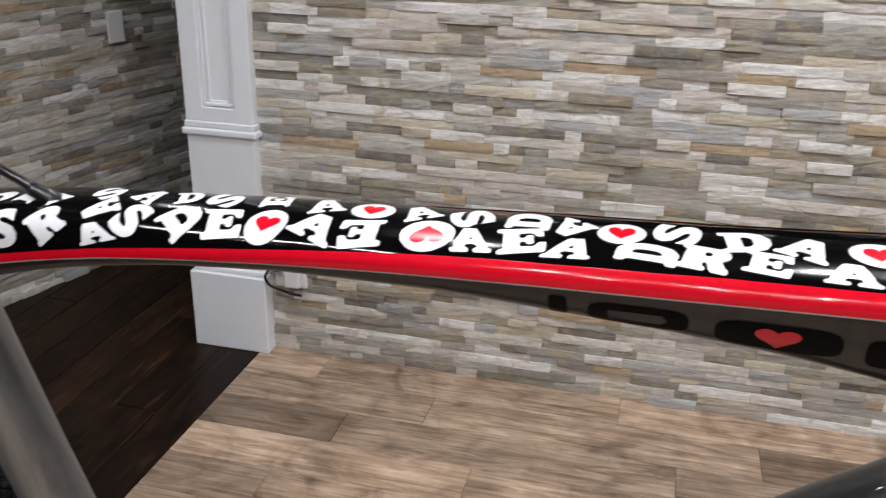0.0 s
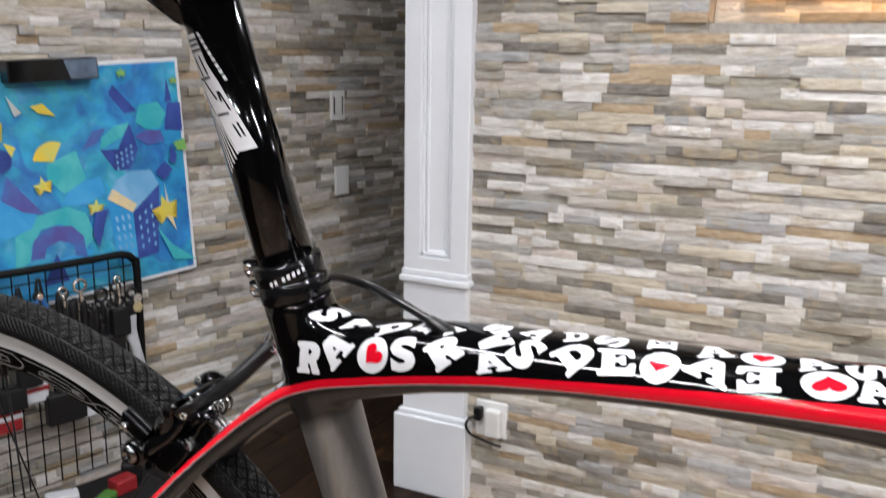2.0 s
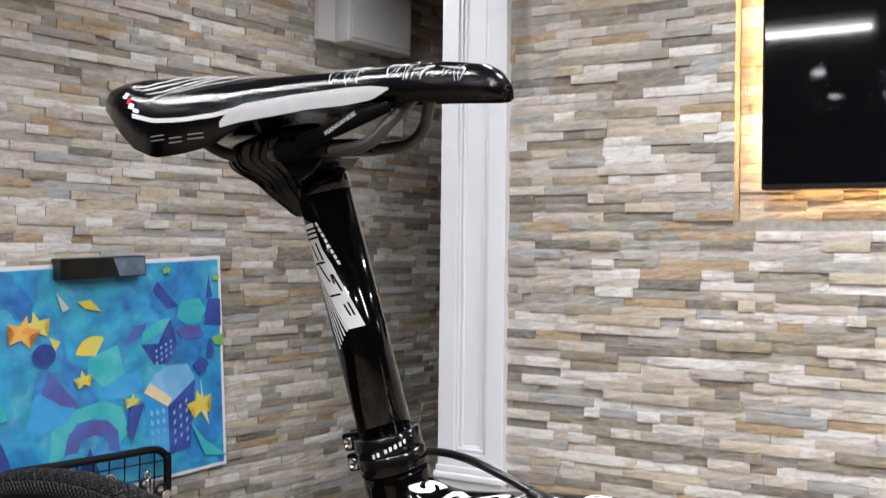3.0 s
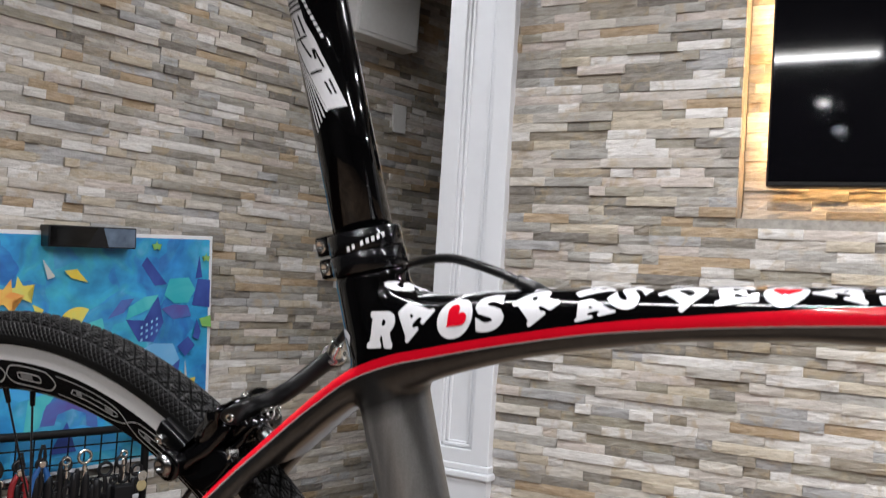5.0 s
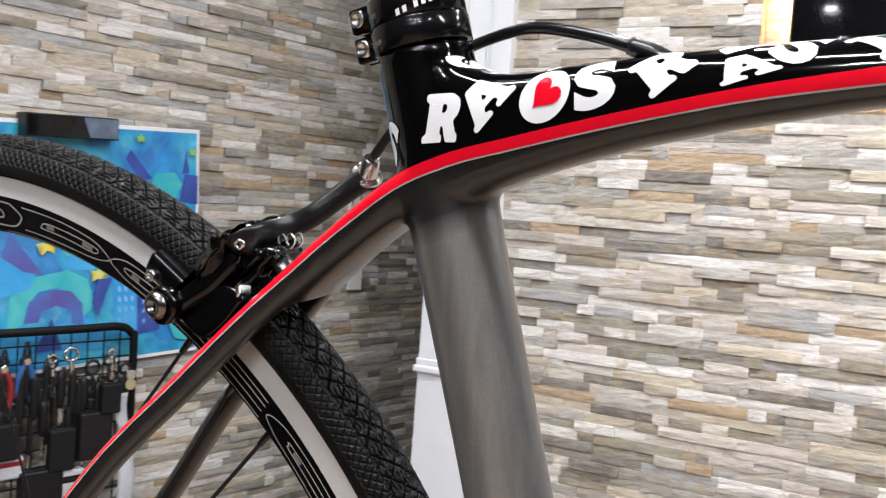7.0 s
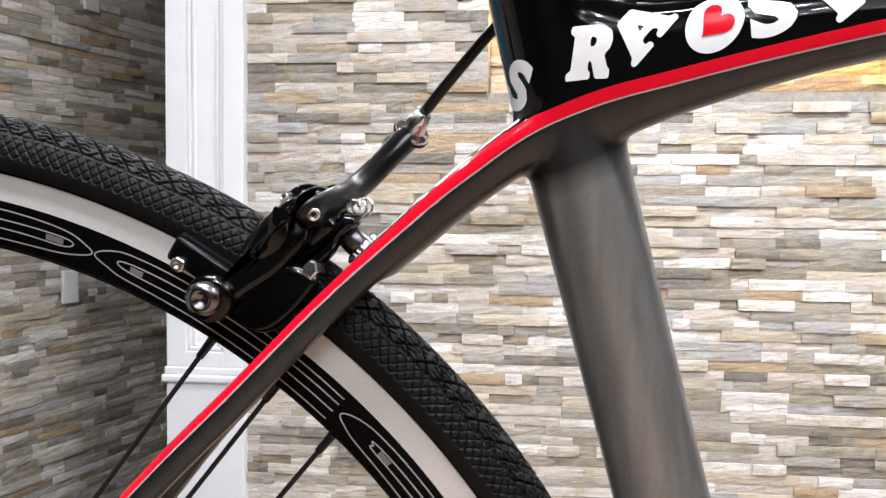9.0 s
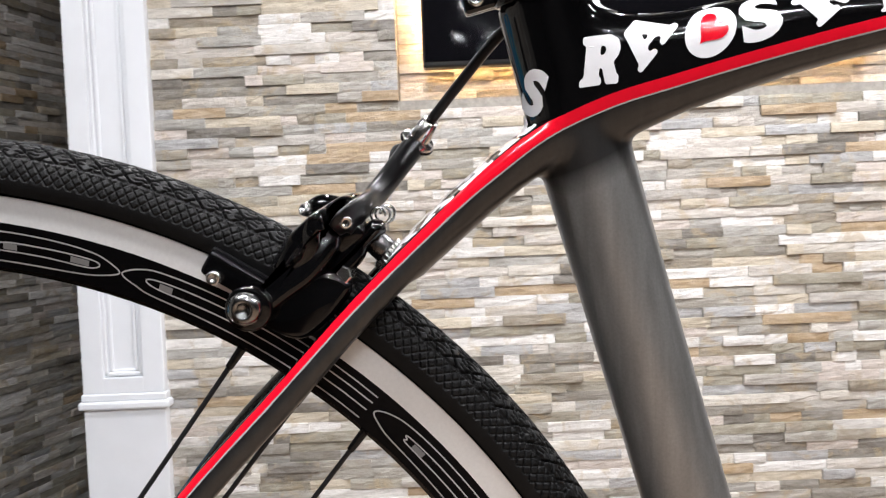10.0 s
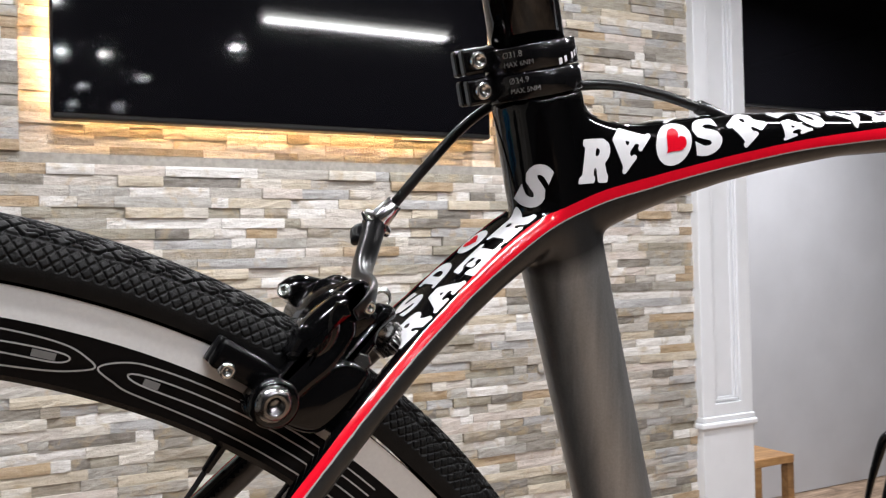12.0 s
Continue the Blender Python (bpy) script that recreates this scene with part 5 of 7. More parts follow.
hub = new("hub")
hub.parent = wheel
bm = bmesh.new()
lathe(bm, WHEEL + Vector((0, -0.056, 0)), (0, 1, 0), [(0, 0.008), (0.018, 0.010), (0.020, 0.026), (0.023, 0.026), (0.025, 0.014), (0.070, 0.014), (0.076, 0.030), (0.080, 0.030), (0.083, 0.020), (0.112, 0.018)], 32)
part("shell", bm, M_ANOD, hub, smooth=True)
for k in range(8):
    for off, ang in ((-0.0300, 45.6), (0.0058, 51.8), (0.0362, 58.4)):
        a = radians(ang + 45 * k)
        n = WHEEL + Vector((0.2850 * math.cos(a), 0, 0.2850 * math.sin(a)))
        radial = Vector((math.cos(a), 0, math.sin(a)))
        side = Vector((-math.sin(a), 0, math.cos(a)))
        root = WHEEL + side * (off * 0.72) + radial * 0.012 + Vector((0, 0.030 if abs(off) < 0.01 else -0.034, 0))
        d = (root - n).normalized()
        bm = bmesh.new()
        tube(bm, [n + d * 0.010, root], [(0.0011, 0.0006), (0.0011, 0.0006)], 8, 3)
        part("spoke", bm, M_SATIN, wheel)
        bm = bmesh.new()
        cylinder(bm, n - d * 0.004, n + d * 0.0125, 0.0023, 0.0017, 10)
        part("nipple", bm, M_ANOD, wheel)
bm = bmesh.new()
prof = []
for i, r in enumerate((0.050, 0.046, 0.042, 0.039, 0.036, 0.033, 0.030, 0.027, 0.025)):
    prof += [(i * 0.004, r), (i * 0.004 + 0.0017, r), (i * 0.004 + 0.0018, r - 0.006), (i * 0.004 + 0.0039, r - 0.006)]
lathe(bm, WHEEL + Vector((0, 0.018, 0)), (0, 1, 0), prof, 40)
part("cassette", bm, C_COGS, wheel, "stacked dark steel sprockets")


# ---- rear brake
brake = new("rear_brake")
brake.parent = bike
tagged(brake, "glossy black dual-pivot rim brake with a silver cable adjuster")


def forged(outline, w0, w1, edge, flare, top, lower=0.0):
    """A forged arm: a rounded plate of the outline (along, up) between two sideways places, splayed outwards below the height top."""
    loop = [np.array(p[:2]) for p in smooth_path(list(outline) + [outline[0]], 5)[:-1]]
    n = len(loop)
    area = sum(loop[i][0] * loop[(i + 1) % n][1] - loop[(i + 1) % n][0] * loop[i][1] for i in range(n))
    turn = 1 if area > 0 else -1
    normals = []
    for i in range(n):
        d = loop[(i + 2) % n] - loop[i - 2]
        d = d / (np.hypot(*d) or 1)
        normals.append(np.array((-d[1], d[0])) * turn)
    sign = 1 if w1 > w0 else -1
    rings = []
    for k in range(6):
        a = math.pi / 2 * k / 5
        rings.append((edge * (1 - math.sin(a)), w0 + sign * edge * (1 - math.cos(a))))
    for k in range(6):
        a = math.pi / 2 * k / 5
        rings.append((edge * (1 - math.cos(a)), w1 - sign * edge * (1 - math.sin(a))))
    bm = bmesh.new()
    made = []
    for inset, w in rings:
        ring = []
        for p, nn in zip(loop, normals):
            q = p + nn * inset
            ring.append(Vector((q[0], w + math.copysign(flare * max(0.0, top - q[1]), w0 + w1), q[1] - lower)))
        made.append(ring)
    loft(bm, made)
    return bm


OUTER = ((-0.0656, 0.1272), (-0.0695, 0.129), (-0.0738, 0.1282), (-0.0789, 0.125), (-0.0834, 0.1205), (-0.0882, 0.1153), (-0.0924, 0.1112), (-0.0951, 0.106), (-0.0994, 0.1003), (-0.1048, 0.0961), (-0.1116, 0.094), (-0.1172, 0.0883),
         (-0.1148, 0.0826), (-0.1079, 0.0817), (-0.1007, 0.0854), (-0.0923, 0.091), (-0.0851, 0.0955), (-0.0791, 0.1012), (-0.0737, 0.1081), (-0.0725, 0.1133), (-0.074, 0.1186), (-0.072, 0.1229), (-0.0675, 0.1243))
INNER = ((-0.0604, 0.1188), (-0.0561, 0.1178), (-0.0549, 0.1141), (-0.0582, 0.1111), (-0.0619, 0.1082), (-0.0641, 0.1035), (-0.068, 0.0994), (-0.0729, 0.0953), (-0.0791, 0.0924), (-0.0841, 0.0943), (-0.0805, 0.0995), (-0.0768, 0.1036), (-0.0712, 0.1089), (-0.0662, 0.1137))
part("arm", forged(OUTER, -0.0030, -0.0165, 0.0048, 0.36, 0.122), M_BLACK, brake, "curved black caliper arm", True)
part("arm", forged(INNER, -0.0030, -0.0145, 0.0036, 0.30, 0.112), M_BLACK, brake, "curved black caliper arm", True)
part("arm", forged(OUTER, 0.0065, 0.0195, 0.0040, 0.36, 0.122, 0.0015), M_BLACK, brake, "curved black caliper arm", True)
bm = bmesh.new()
tube(bm, [(-0.0770, 0.020, 0.1195), (-0.0850, 0.021, 0.1215), (-0.0915, 0.021, 0.1195)], [(0.0060, 0.0075), (0.0055, 0.0070), (0.0042, 0.0050)], 18, 5)
part("far_boss", bm, M_BLACK, brake, "black boss of the far arm", True)
bm = bmesh.new()
lathe(bm, (-0.0905, 0.0175, 0.1200), (-0.55, -0.7, 0.45), [(-0.003, 0.0030), (0.0036, 0.0030), (0.0042, 0.0024), (0.0042, 0.0012), (0.0028, 0.0010)], 18)
part("adjusting_screw", bm, M_STEEL, brake, smooth=True)
LOWER = ((-0.1063, 0.0950), (-0.0990, 0.0965), (-0.0911, 0.0972), (-0.0784, 0.1005), (-0.0683, 0.0946), (-0.0734, 0.0858), (-0.0810, 0.0782), (-0.0898, 0.0735), (-0.1000, 0.0765), (-0.1075, 0.0832))
part("arm", forged(LOWER, -0.0150, -0.0215, 0.0032, 0.10, 0.100), M_BLACK, brake, "black lower plate of the caliper", True)
BODY = ((-0.0935, 0.1105), (-0.0910, 0.1165), (-0.0862, 0.1210), (-0.0800, 0.1246), (-0.0745, 0.1264), (-0.0702, 0.1258), (-0.0690, 0.1215), (-0.0660, 0.1165), (-0.0632, 0.1110), (-0.0672, 0.1040), (-0.0780, 0.1022), (-0.0866, 0.1052))
part("caliper_body", forged(BODY, 0.0205, -0.0115, 0.0058, 0.0, 0.122), M_BLACK, brake, "rounded black arch of the caliper over the tyre", True)
DOME = ((-0.1010, 0.1035), (-0.0950, 0.1128), (-0.0870, 0.1200), (-0.0800, 0.1248), (-0.0766, 0.1240), (-0.0760, 0.1205), (-0.0785, 0.1160), (-0.0790, 0.1100), (-0.0815, 0.1040), (-0.0870, 0.0985), (-0.0960, 0.0970))
part("shoulder", forged(DOME, -0.0060, -0.0238, 0.0075, 0.0, 0.122), M_BLACK, brake, "bulging black shoulder of the arm", True)
bm = bmesh.new()
box(bm, -0.0075, 0.0075, -0.015, 0.015, -0.006, 0.006, 0.003, Matrix.Translation((-0.0710, 0.0, 0.1130)) @ Matrix.Rotation(radians(-42), 4, "Y"), 3)
part("bridge", bm, M_BLACK, brake, "black block joining the arms", True)
bm = bmesh.new()
cylinder(bm, (-0.0905, -0.010, 0.1120), (-0.0905, 0.012, 0.1085), 0.0032, sides=14)
part("return_spring", bm, M_STEEL, brake, "bright spring rod between the arms", True)
bm = bmesh.new()
tube(bm, [(-0.0742, -0.0192, 0.1166), (-0.0692, -0.0188, 0.1198), (-0.0648, -0.0080, 0.1230), (-0.0622, 0.0070, 0.1250), (-0.0580, 0.0185, 0.1295), (-0.0525, 0.0275, 0.1362), (-0.0474, 0.0360, 0.1424), (-0.0444, 0.0415, 0.1458)],
     [(0.0040, 0.0012), (0.0066, 0.0018), (0.0064, 0.0032), (0.0060, 0.0042), (0.0057, 0.0046), (0.0056, 0.0048), (0.0058, 0.0052), (0.0060, 0.0058)], 24, 6, (0.62, -0.72, -0.3))
part("cable_arm", bm, M_LEVER, brake, "satin black lever arm of the brake", True)
bm = bmesh.new()
tube(bm, [(-0.0548, 0.036, 0.1392), (-0.0522, 0.0405, 0.1425), (-0.0488, 0.042, 0.1448)], [(0.0020, 0.0030), (0.0038, 0.0040), (0.0024, 0.0034)], 12, 4)
part("quick_release", bm, M_SATIN, brake, smooth=True)
bm = bmesh.new()
lathe(bm, (-0.0696, -0.0205, 0.1196), (0.25, -1, 0), [(-0.002, 0.0027), (0.0010, 0.0027), (0.0016, 0.0021), (0.0016, 0.0012), (0.0004, 0.0010)], 20)
part("pivot_bolt", bm, M_STEEL, brake, smooth=True)
up = Vector((0.0066, -0.0050, 0.0090)).normalized()
base = Vector((-0.0444, 0.0420, 0.1458))
bm = bmesh.new()
lathe(bm, base, up, [(0, 0.0058), (0.0010, 0.0076), (0.0024, 0.0080), (0.0036, 0.0072), (0.0042, 0.0052), (0.0048, 0.0050), (0.0140, 0.0038), (0.0142, 0.0030)], 26)
part("adjuster", bm, M_STEEL, brake, "silver cone-shaped cable adjuster", True)
bm = bmesh.new()
lathe(bm, base + up * 0.0002, up, [(-0.0010, 0.0060), (0.0002, 0.0082), (0.0010, 0.0083), (0.0014, 0.0076)], 26)
part("adjuster_ring", bm, M_ANOD, brake, smooth=True)
# mounting bolt, spring washers and nut between the caliper and the stays
axis = Vector((0.72, 0, -0.69))
bm = bmesh.new()
cylinder(bm, Vector((-0.0655, -0.004, 0.1142)), Vector((-0.0512, -0.004, 0.1000)), 0.0054, sides=26, bevel=0.0005)
part("mounting_bolt", bm, M_BOLT, brake, "steel mounting bolt", True)
bm = bmesh.new()
cylinder(bm, Vector((-0.0562, -0.004, 0.1050)), Vector((-0.0520, -0.004, 0.1008)), 0.0068, sides=26, bevel=0.0004)
part("collar", bm, M_BOLT, brake, "knurled collar of the bolt", True)
for k in range(20):
    a = 2 * math.pi * k / 20
    bm = bmesh.new()
    sd = Vector((0, math.cos(a), 0)) + Vector((0.69, 0, 0.72)) * math.sin(a)
    c = Vector((-0.0541, -0.004, 0.1029)) + sd * 0.0069
    cylinder(bm, c - axis * 0.0024, c + axis * 0.0024, 0.0007, sides=6)
    part("knurl", bm, M_STEEL, brake)
bm = bmesh.new()
lathe(bm, (-0.0712, -0.0195, 0.0985), (-0.35, -0.9, 0.2), [(-0.004, 0.0036), (0.0008, 0.0036), (0.0014, 0.0030)], 6)
part("pinch_nut", bm, M_STEEL, brake, "small steel nut")
bm = bmesh.new()
spring = [(-0.0585 + 0.0035 * math.cos(a) + 0.0008 * a * 0.3, -0.006 + 0.0006 * a, 0.1195 + 0.0035 * math.sin(a)) for a in np.linspace(0, 5 * math.pi, 26)]
tube(bm, spring, 0.0006, 6, 2)
part("spring", bm, M_STEEL, brake, smooth=True)
for sd in (-1, 1):
    pad = new("brake_pad")
    pad.parent = brake
    tilt = Matrix.Translation((-0.1055, sd * 0.0192, 0.0935)) @ Matrix.Rotation(radians(33), 4, "Y")
    bm = bmesh.new()
    box(bm, -0.0245, 0.034, -0.0030, 0.0030, -0.0056, 0.0056, 0.0022, tilt, 3)
    part("holder", bm, M_PAD, pad, "black pad holder", True)
    bm = bmesh.new()
    box(bm, -0.025, 0.033, -0.0024, 0.0024, -0.0052, 0.0052, 0.001, Matrix.Translation((0, -sd * 0.0046, 0)) @ tilt)
    part("block", bm, M_CABLE, pad, "black rubber block")
bm = bmesh.new()
lathe(bm, (-0.1086, -0.0325, 0.0894), (0, -1, 0), [(-0.004, 0.0048), (0.0006, 0.0050), (0.0008, 0.0067), (0.0016, 0.0067), (0.0034, 0.0052), (0.0040, 0.0042), (0.0040, 0.0030), (0.0020, 0.0026)], 30)
part("pad_bolt", bm, M_BOLT, brake, "dished silver bolt with a socket", True)
bm = bmesh.new()
lathe(bm, (-0.1078, -0.0275, 0.0888), (0, -1, 0), [(-0.004, 0.0086), (0.0030, 0.0092), (0.0046, 0.0088), (0.0052, 0.0074)], 30)
part("arm_eye", bm, M_BLACK, brake, "round black eye of the arm round its bolt", True)
bm = bmesh.new()
lathe(bm, (-0.1226, -0.0222, 0.1000), (0, -1, 0), [(-0.003, 0.0030), (0.0018, 0.0030), (0.0024, 0.0024), (0.0024, 0.0014), (0.0012, 0.0012)], 18)
part("pad_screw", bm, M_STEEL, brake, smooth=True)

# ---- cable
bm = bmesh.new()
tube(bm, [tuple(base + up * 0.0140), (-0.0210, 0.0350, 0.1745), (-0.0040, 0.0330, 0.1925), (0.0130, 0.0295, 0.2040), (0.0330, 0.0200, 0.2095), (0.0560, 0.0090, 0.2120), (0.0800, 0.0020, 0.2085), (0.1000, -0.0020, 0.2030), (0.1120, -0.0030, 0.1985)], 0.0024, 12, 7)
part("brake_cable", bm, M_CABLE, bike, "black brake cable housing entering the top tube", True)
bm = bmesh.new()
tube(bm, [(0.098, -0.0028, 0.2038), (0.108, -0.003, 0.2005), (0.116, -0.003, 0.1990)], [(0.0034, 0.0036), (0.0034, 0.0042), (0.001, 0.003)], 14, 4)
part("cable_grommet", bm, M_CABLE, bike, "black rubber cable entry", True)


# ---------------------------------------------------------------- stand that holds the bicycle
stand = thing("repair_stand", "dark metal workshop stand under the bicycle's bottom bracket", "repair stand")
foot = BIKE_M @ Vector((0.118, 0, -0.2725))
bm = bmesh.new()
cylinder(bm, (foot.x, foot.y, FLOOR), (foot.x, foot.y, FLOOR + 0.012), 0.19, sides=40, bevel=0.003)
part("base_plate", bm, M_SATIN, stand)
bm = bmesh.new()
cylinder(bm, (foot.x, foot.y, FLOOR + 0.012), (foot.x, foot.y, foot.z - 0.02), 0.02, sides=28)
part("column", bm, M_SATIN, stand, smooth=True)
bm = bmesh.new()
box(bm, foot.x - 0.045, foot.x + 0.045, foot.y - 0.04, foot.y + 0.04, foot.z - 0.02, foot.z + 0.001, 0.004)
part("cradle", bm, M_CABLE, stand)


# ---------------------------------------------------------------- things on and before the side wall
def on_left(name, label, category, u, z, off, group="", turn=0.0):
    """A thing on the side wall: u along the wall, z up, off in front of it. Its own axes: x along, y into the wall, z up."""
    return thing(name, label, category, group, at=LEFT_M @ Matrix.Translation((u, -off, z)) @ Matrix.Rotation(radians(turn), 4, "Y"))


def flat(bm, pts, y=0.0):
    return bm.faces.new([bm.verts.new((x, y, z)) for x, z in pts])


def arc(cx, cz, r0, r1, a0, a1, k=20):
    out = [(cx + r1 * math.cos(radians(a0 + (a1 - a0) * i / k)), cz + r1 * math.sin(radians(a0 + (a1 - a0) * i / k))) for i in range(k + 1)]
    inn = [(cx + r0 * math.cos(radians(a1 + (a0 - a1) * i / k)), cz + r0 * math.sin(radians(a1 + (a0 - a1) * i / k))) for i in range(k + 1)] if r0 > 0 else [(cx, cz)]
    return out + inn


def star(cx, cz, r, turn=0):
    return [(cx + (r if i % 2 == 0 else r * 0.42) * math.cos(radians(90 + turn + 36 * i)), cz + (r if i % 2 == 0 else r * 0.42) * math.sin(radians(90 + turn + 36 * i))) for i in range(10)]


def ink(name, a, b, scale=9.0, rough=0.45):
    """Printed colour that drifts between two tones."""
    m, n, l, bs = material(name)
    mp = mapped(n, l)
    t = noise_tex(n, l, scale, 3, mp.outputs[0], 0.5, 0.6)
    r = ramp(n, [(0.35, a), (0.65, b)])
    l.new(t.outputs["Fac"], r.inputs[0])
    l.new(r.outputs[0], bs.inputs["Base Color"])
    bs.inputs["Roughness"].default_value = rough
    return m


def painted_ground():
    """Blue patchwork: cells of blue, cyan and teal with soft shading inside each."""
    m, n, l, bs = material("blue_patchwork_print")
    mp = mapped(n, l, (1, 1, 1))
    wob = noise_tex(n, l, 5, 2, mp.outputs[0])
    add = n.new("ShaderNodeMix")
    add.data_type = "RGBA"
    add.inputs[0].default_value = 0.22
    l.new(mp.outputs[0], add.inputs[6])
    l.new(wob.outputs["Color"], add.inputs[7])
    vo = n.new("ShaderNodeTexVoronoi")
    vo.inputs["Scale"].default_value = 9.5
    l.new(add.outputs[2], vo.inputs["Vector"])
    sep = n.new("ShaderNodeSeparateColor")
    l.new(vo.outputs["Color"], sep.inputs[0])
    r = ramp(n, [(0.0, (0.02, 0.10, 0.40)), (0.2, (0.03, 0.22, 0.58)), (0.4, (0.02, 0.33, 0.62)), (0.6, (0.03, 0.40, 0.56)), (0.8, (0.05, 0.16, 0.46)), (0.93, (0.10, 0.48, 0.66))], "CONSTANT")
    l.new(sep.outputs[0], r.inputs[0])
    t2 = noise_tex(n, l, 14, 3, mp.outputs[0])
    r2 = ramp(n, [(0.3, (0.65, 0.68, 0.75)), (0.7, (1.2, 1.2, 1.15))])
    l.new(t2.outputs["Fac"], r2.inputs[0])
    wash = noise_tex(n, l, 6.5, 3, add.outputs[2], 0.5, 1.6)
    wr = ramp(n, [(0.30, (0.03, 0.13, 0.42)), (0.42, (0.03, 0.24, 0.60)), (0.52, (0.05, 0.36, 0.70)), (0.62, (0.06, 0.42, 0.60)), (0.72, (0.20, 0.52, 0.78))])
    l.new(wash.outputs["Fac"], wr.inputs[0])
    soft = mixer(n, l, "MIX", 0.42, wr.outputs[0], r.outputs[0])
    l.new(mixer(n, l, "MULTIPLY", 1.0, soft, r2.outputs[0]), bs.inputs["Base Color"])
    bs.inputs["Roughness"].default_value = 0.4
    return m


I_YELLOW = ink("yellow_print", (0.80, 0.60, 0.06), (0.62, 0.66, 0.20))
I_CREAM = ink("cream_print", (0.82, 0.66, 0.36), (0.45, 0.56, 0.66))
I_TEAL = ink("teal_print", (0.03, 0.42, 0.50), (0.10, 0.55, 0.58))
I_NAVY = ink("navy_print", (0.025, 0.05, 0.26), (0.05, 0.10, 0.40))
I_AZURE = ink("azure_print", (0.03, 0.32, 0.70), (0.07, 0.42, 0.78))
I_VIOLET = ink("violet_print", (0.10, 0.09, 0.34), (0.06, 0.20, 0.55))
I_SKY = ink("pale_blue_print", (0.25, 0.52, 0.80), (0.15, 0.42, 0.72))
I_ORANGE = ink("orange_print", (0.80, 0.33, 0.08), (0.80, 0.52, 0.12), 25)
I_GREEN = ink("green_print", (0.20, 0.48, 0.12), (0.30, 0.52, 0.16))


def picture():
    """Large printed panel of a fantastic night town; its own origin is the upper corner next to the pilaster."""
    top = on_left("wall_picture", "large blue picture of a night town with yellow stars", "picture", 0.025, 1.378, 0.046, turn=-3.0)
    W, H = 1.02, 0.722
    bm = bmesh.new()
    box(bm, -W, 0, 0.0, 0.018, -H, 0, 0.002)
    part("board", bm, M_WHITE, top, "white-edged board")
    bm = bmesh.new()
    flat(bm, [(-W + 0.012, -0.012), (-0.012, -0.012), (-0.012, -H + 0.012), (-W + 0.012, -H + 0.012)], -0.0008)
    part("print", bm, painted_ground(), top, "blue patchwork print")
    k = [0]

    def patch(pts, mat, name="painted_shape"):
        k[0] += 1
        b = bmesh.new()
        flat(b, pts, -0.0010 - 0.00012 * k[0])
        bmesh.ops.triangulate(b, faces=b.faces[:])
        part(name, b, mat, top)

    X = lambda c: -0.693 + c * 0.000862      # columns and rows of the picture's own sketch grid
    Z = lambda r: -(r - 38) * 0.000880
    P2 = lambda pts: [(X(c), Z(r)) for c, r in pts]
    patch(P2([(95, 720), (110, 600), (190, 540), (300, 525), (370, 560), (395, 650), (350, 690), (330, 620), (270, 580), (200, 590), (160, 640), (150, 690)]), I_TEAL)
    patch(P2([(150, 690), (170, 620), (240, 585), (310, 595), (350, 640), (355, 720), (315, 720), (310, 660), (260, 640), (210, 655), (200, 690)]), I_VIOLET)
    patch(P2([(55, 800), (60, 740), (160, 715), (300, 700), (420, 740), (430, 800)]), I_AZURE)
    patch(P2([(30, 570), (60, 470), (150, 440), (200, 520), (170, 580), (80, 600)]), I_AZURE)
    patch(P2([(80, 470), (110, 390), (190, 500), (220, 540), (150, 520)]), I_VIOLET)
    patch(P2([(380, 340), (430, 275), (480, 270), (450, 300), (440, 320)]), I_VIOLET)
    patch(P2([(280, 520), (330, 450), (440, 440), (450, 500), (380, 530)]), I_AZURE)
    patch(P2([(250, 370), (360, 335), (385, 440), (300, 480), (245, 420)]), I_TEAL)
    patch(arc(X(275), Z(365), 0, 0.062, 60, 170), I_YELLOW)
    patch(P2([(450, 345), (520, 350), (575, 262), (600, 360), (560, 430), (500, 425)]), I_NAVY)
    patch(P2([(450, 345), (460, 300), (520, 265), (577, 258), (540, 310)]), I_TEAL)
    patch(P2([(505, 150), (525, 120), (610, 220), (560, 225)]), I_NAVY)
    patch(P2([(718, 300), (740, 200), (795, 205), (795, 310)]), I_NAVY)
    patch(P2([(730, 200), (745, 110), (760, 195)]), I_NAVY)
    patch(P2([(590, 310), (640, 295), (700, 300), (715, 340), (640, 350)]), I_VIOLET)
    patch(P2([(600, 260), (620, 200), (700, 195), (730, 240), (700, 290), (640, 290)]), I_TEAL)
    patch(P2([(455, 525), (550, 590), (552, 770), (470, 770)]), I_AZURE)
    patch(P2([(552, 588), (672, 500), (640, 760), (552, 770)]), I_NAVY)
    patch(P2([(455, 522), (500, 460), (560, 435), (640, 440), (670, 500), (550, 588)]), I_SKY)
    patch(P2([(455, 522), (480, 490), (570, 560), (550, 588)]), I_CREAM)
    for r in range(5):
        for c in range(3):
            x, y = 478 + 24 * c, 590 + 36 * r
            patch(P2([(x, y), (x + 11, y + 6), (x + 11, y + 24), (x, y + 18)]), I_SKY, "painted_window")
            x, y = 572 + 26 * c, 610 - 18 * c + 36 * r
            if y < 740 - 5 * c:
                patch(P2([(x, y), (x + 9, y - 7), (x + 9, y + 8), (x, y + 15)]), I_SKY, "painted_window")
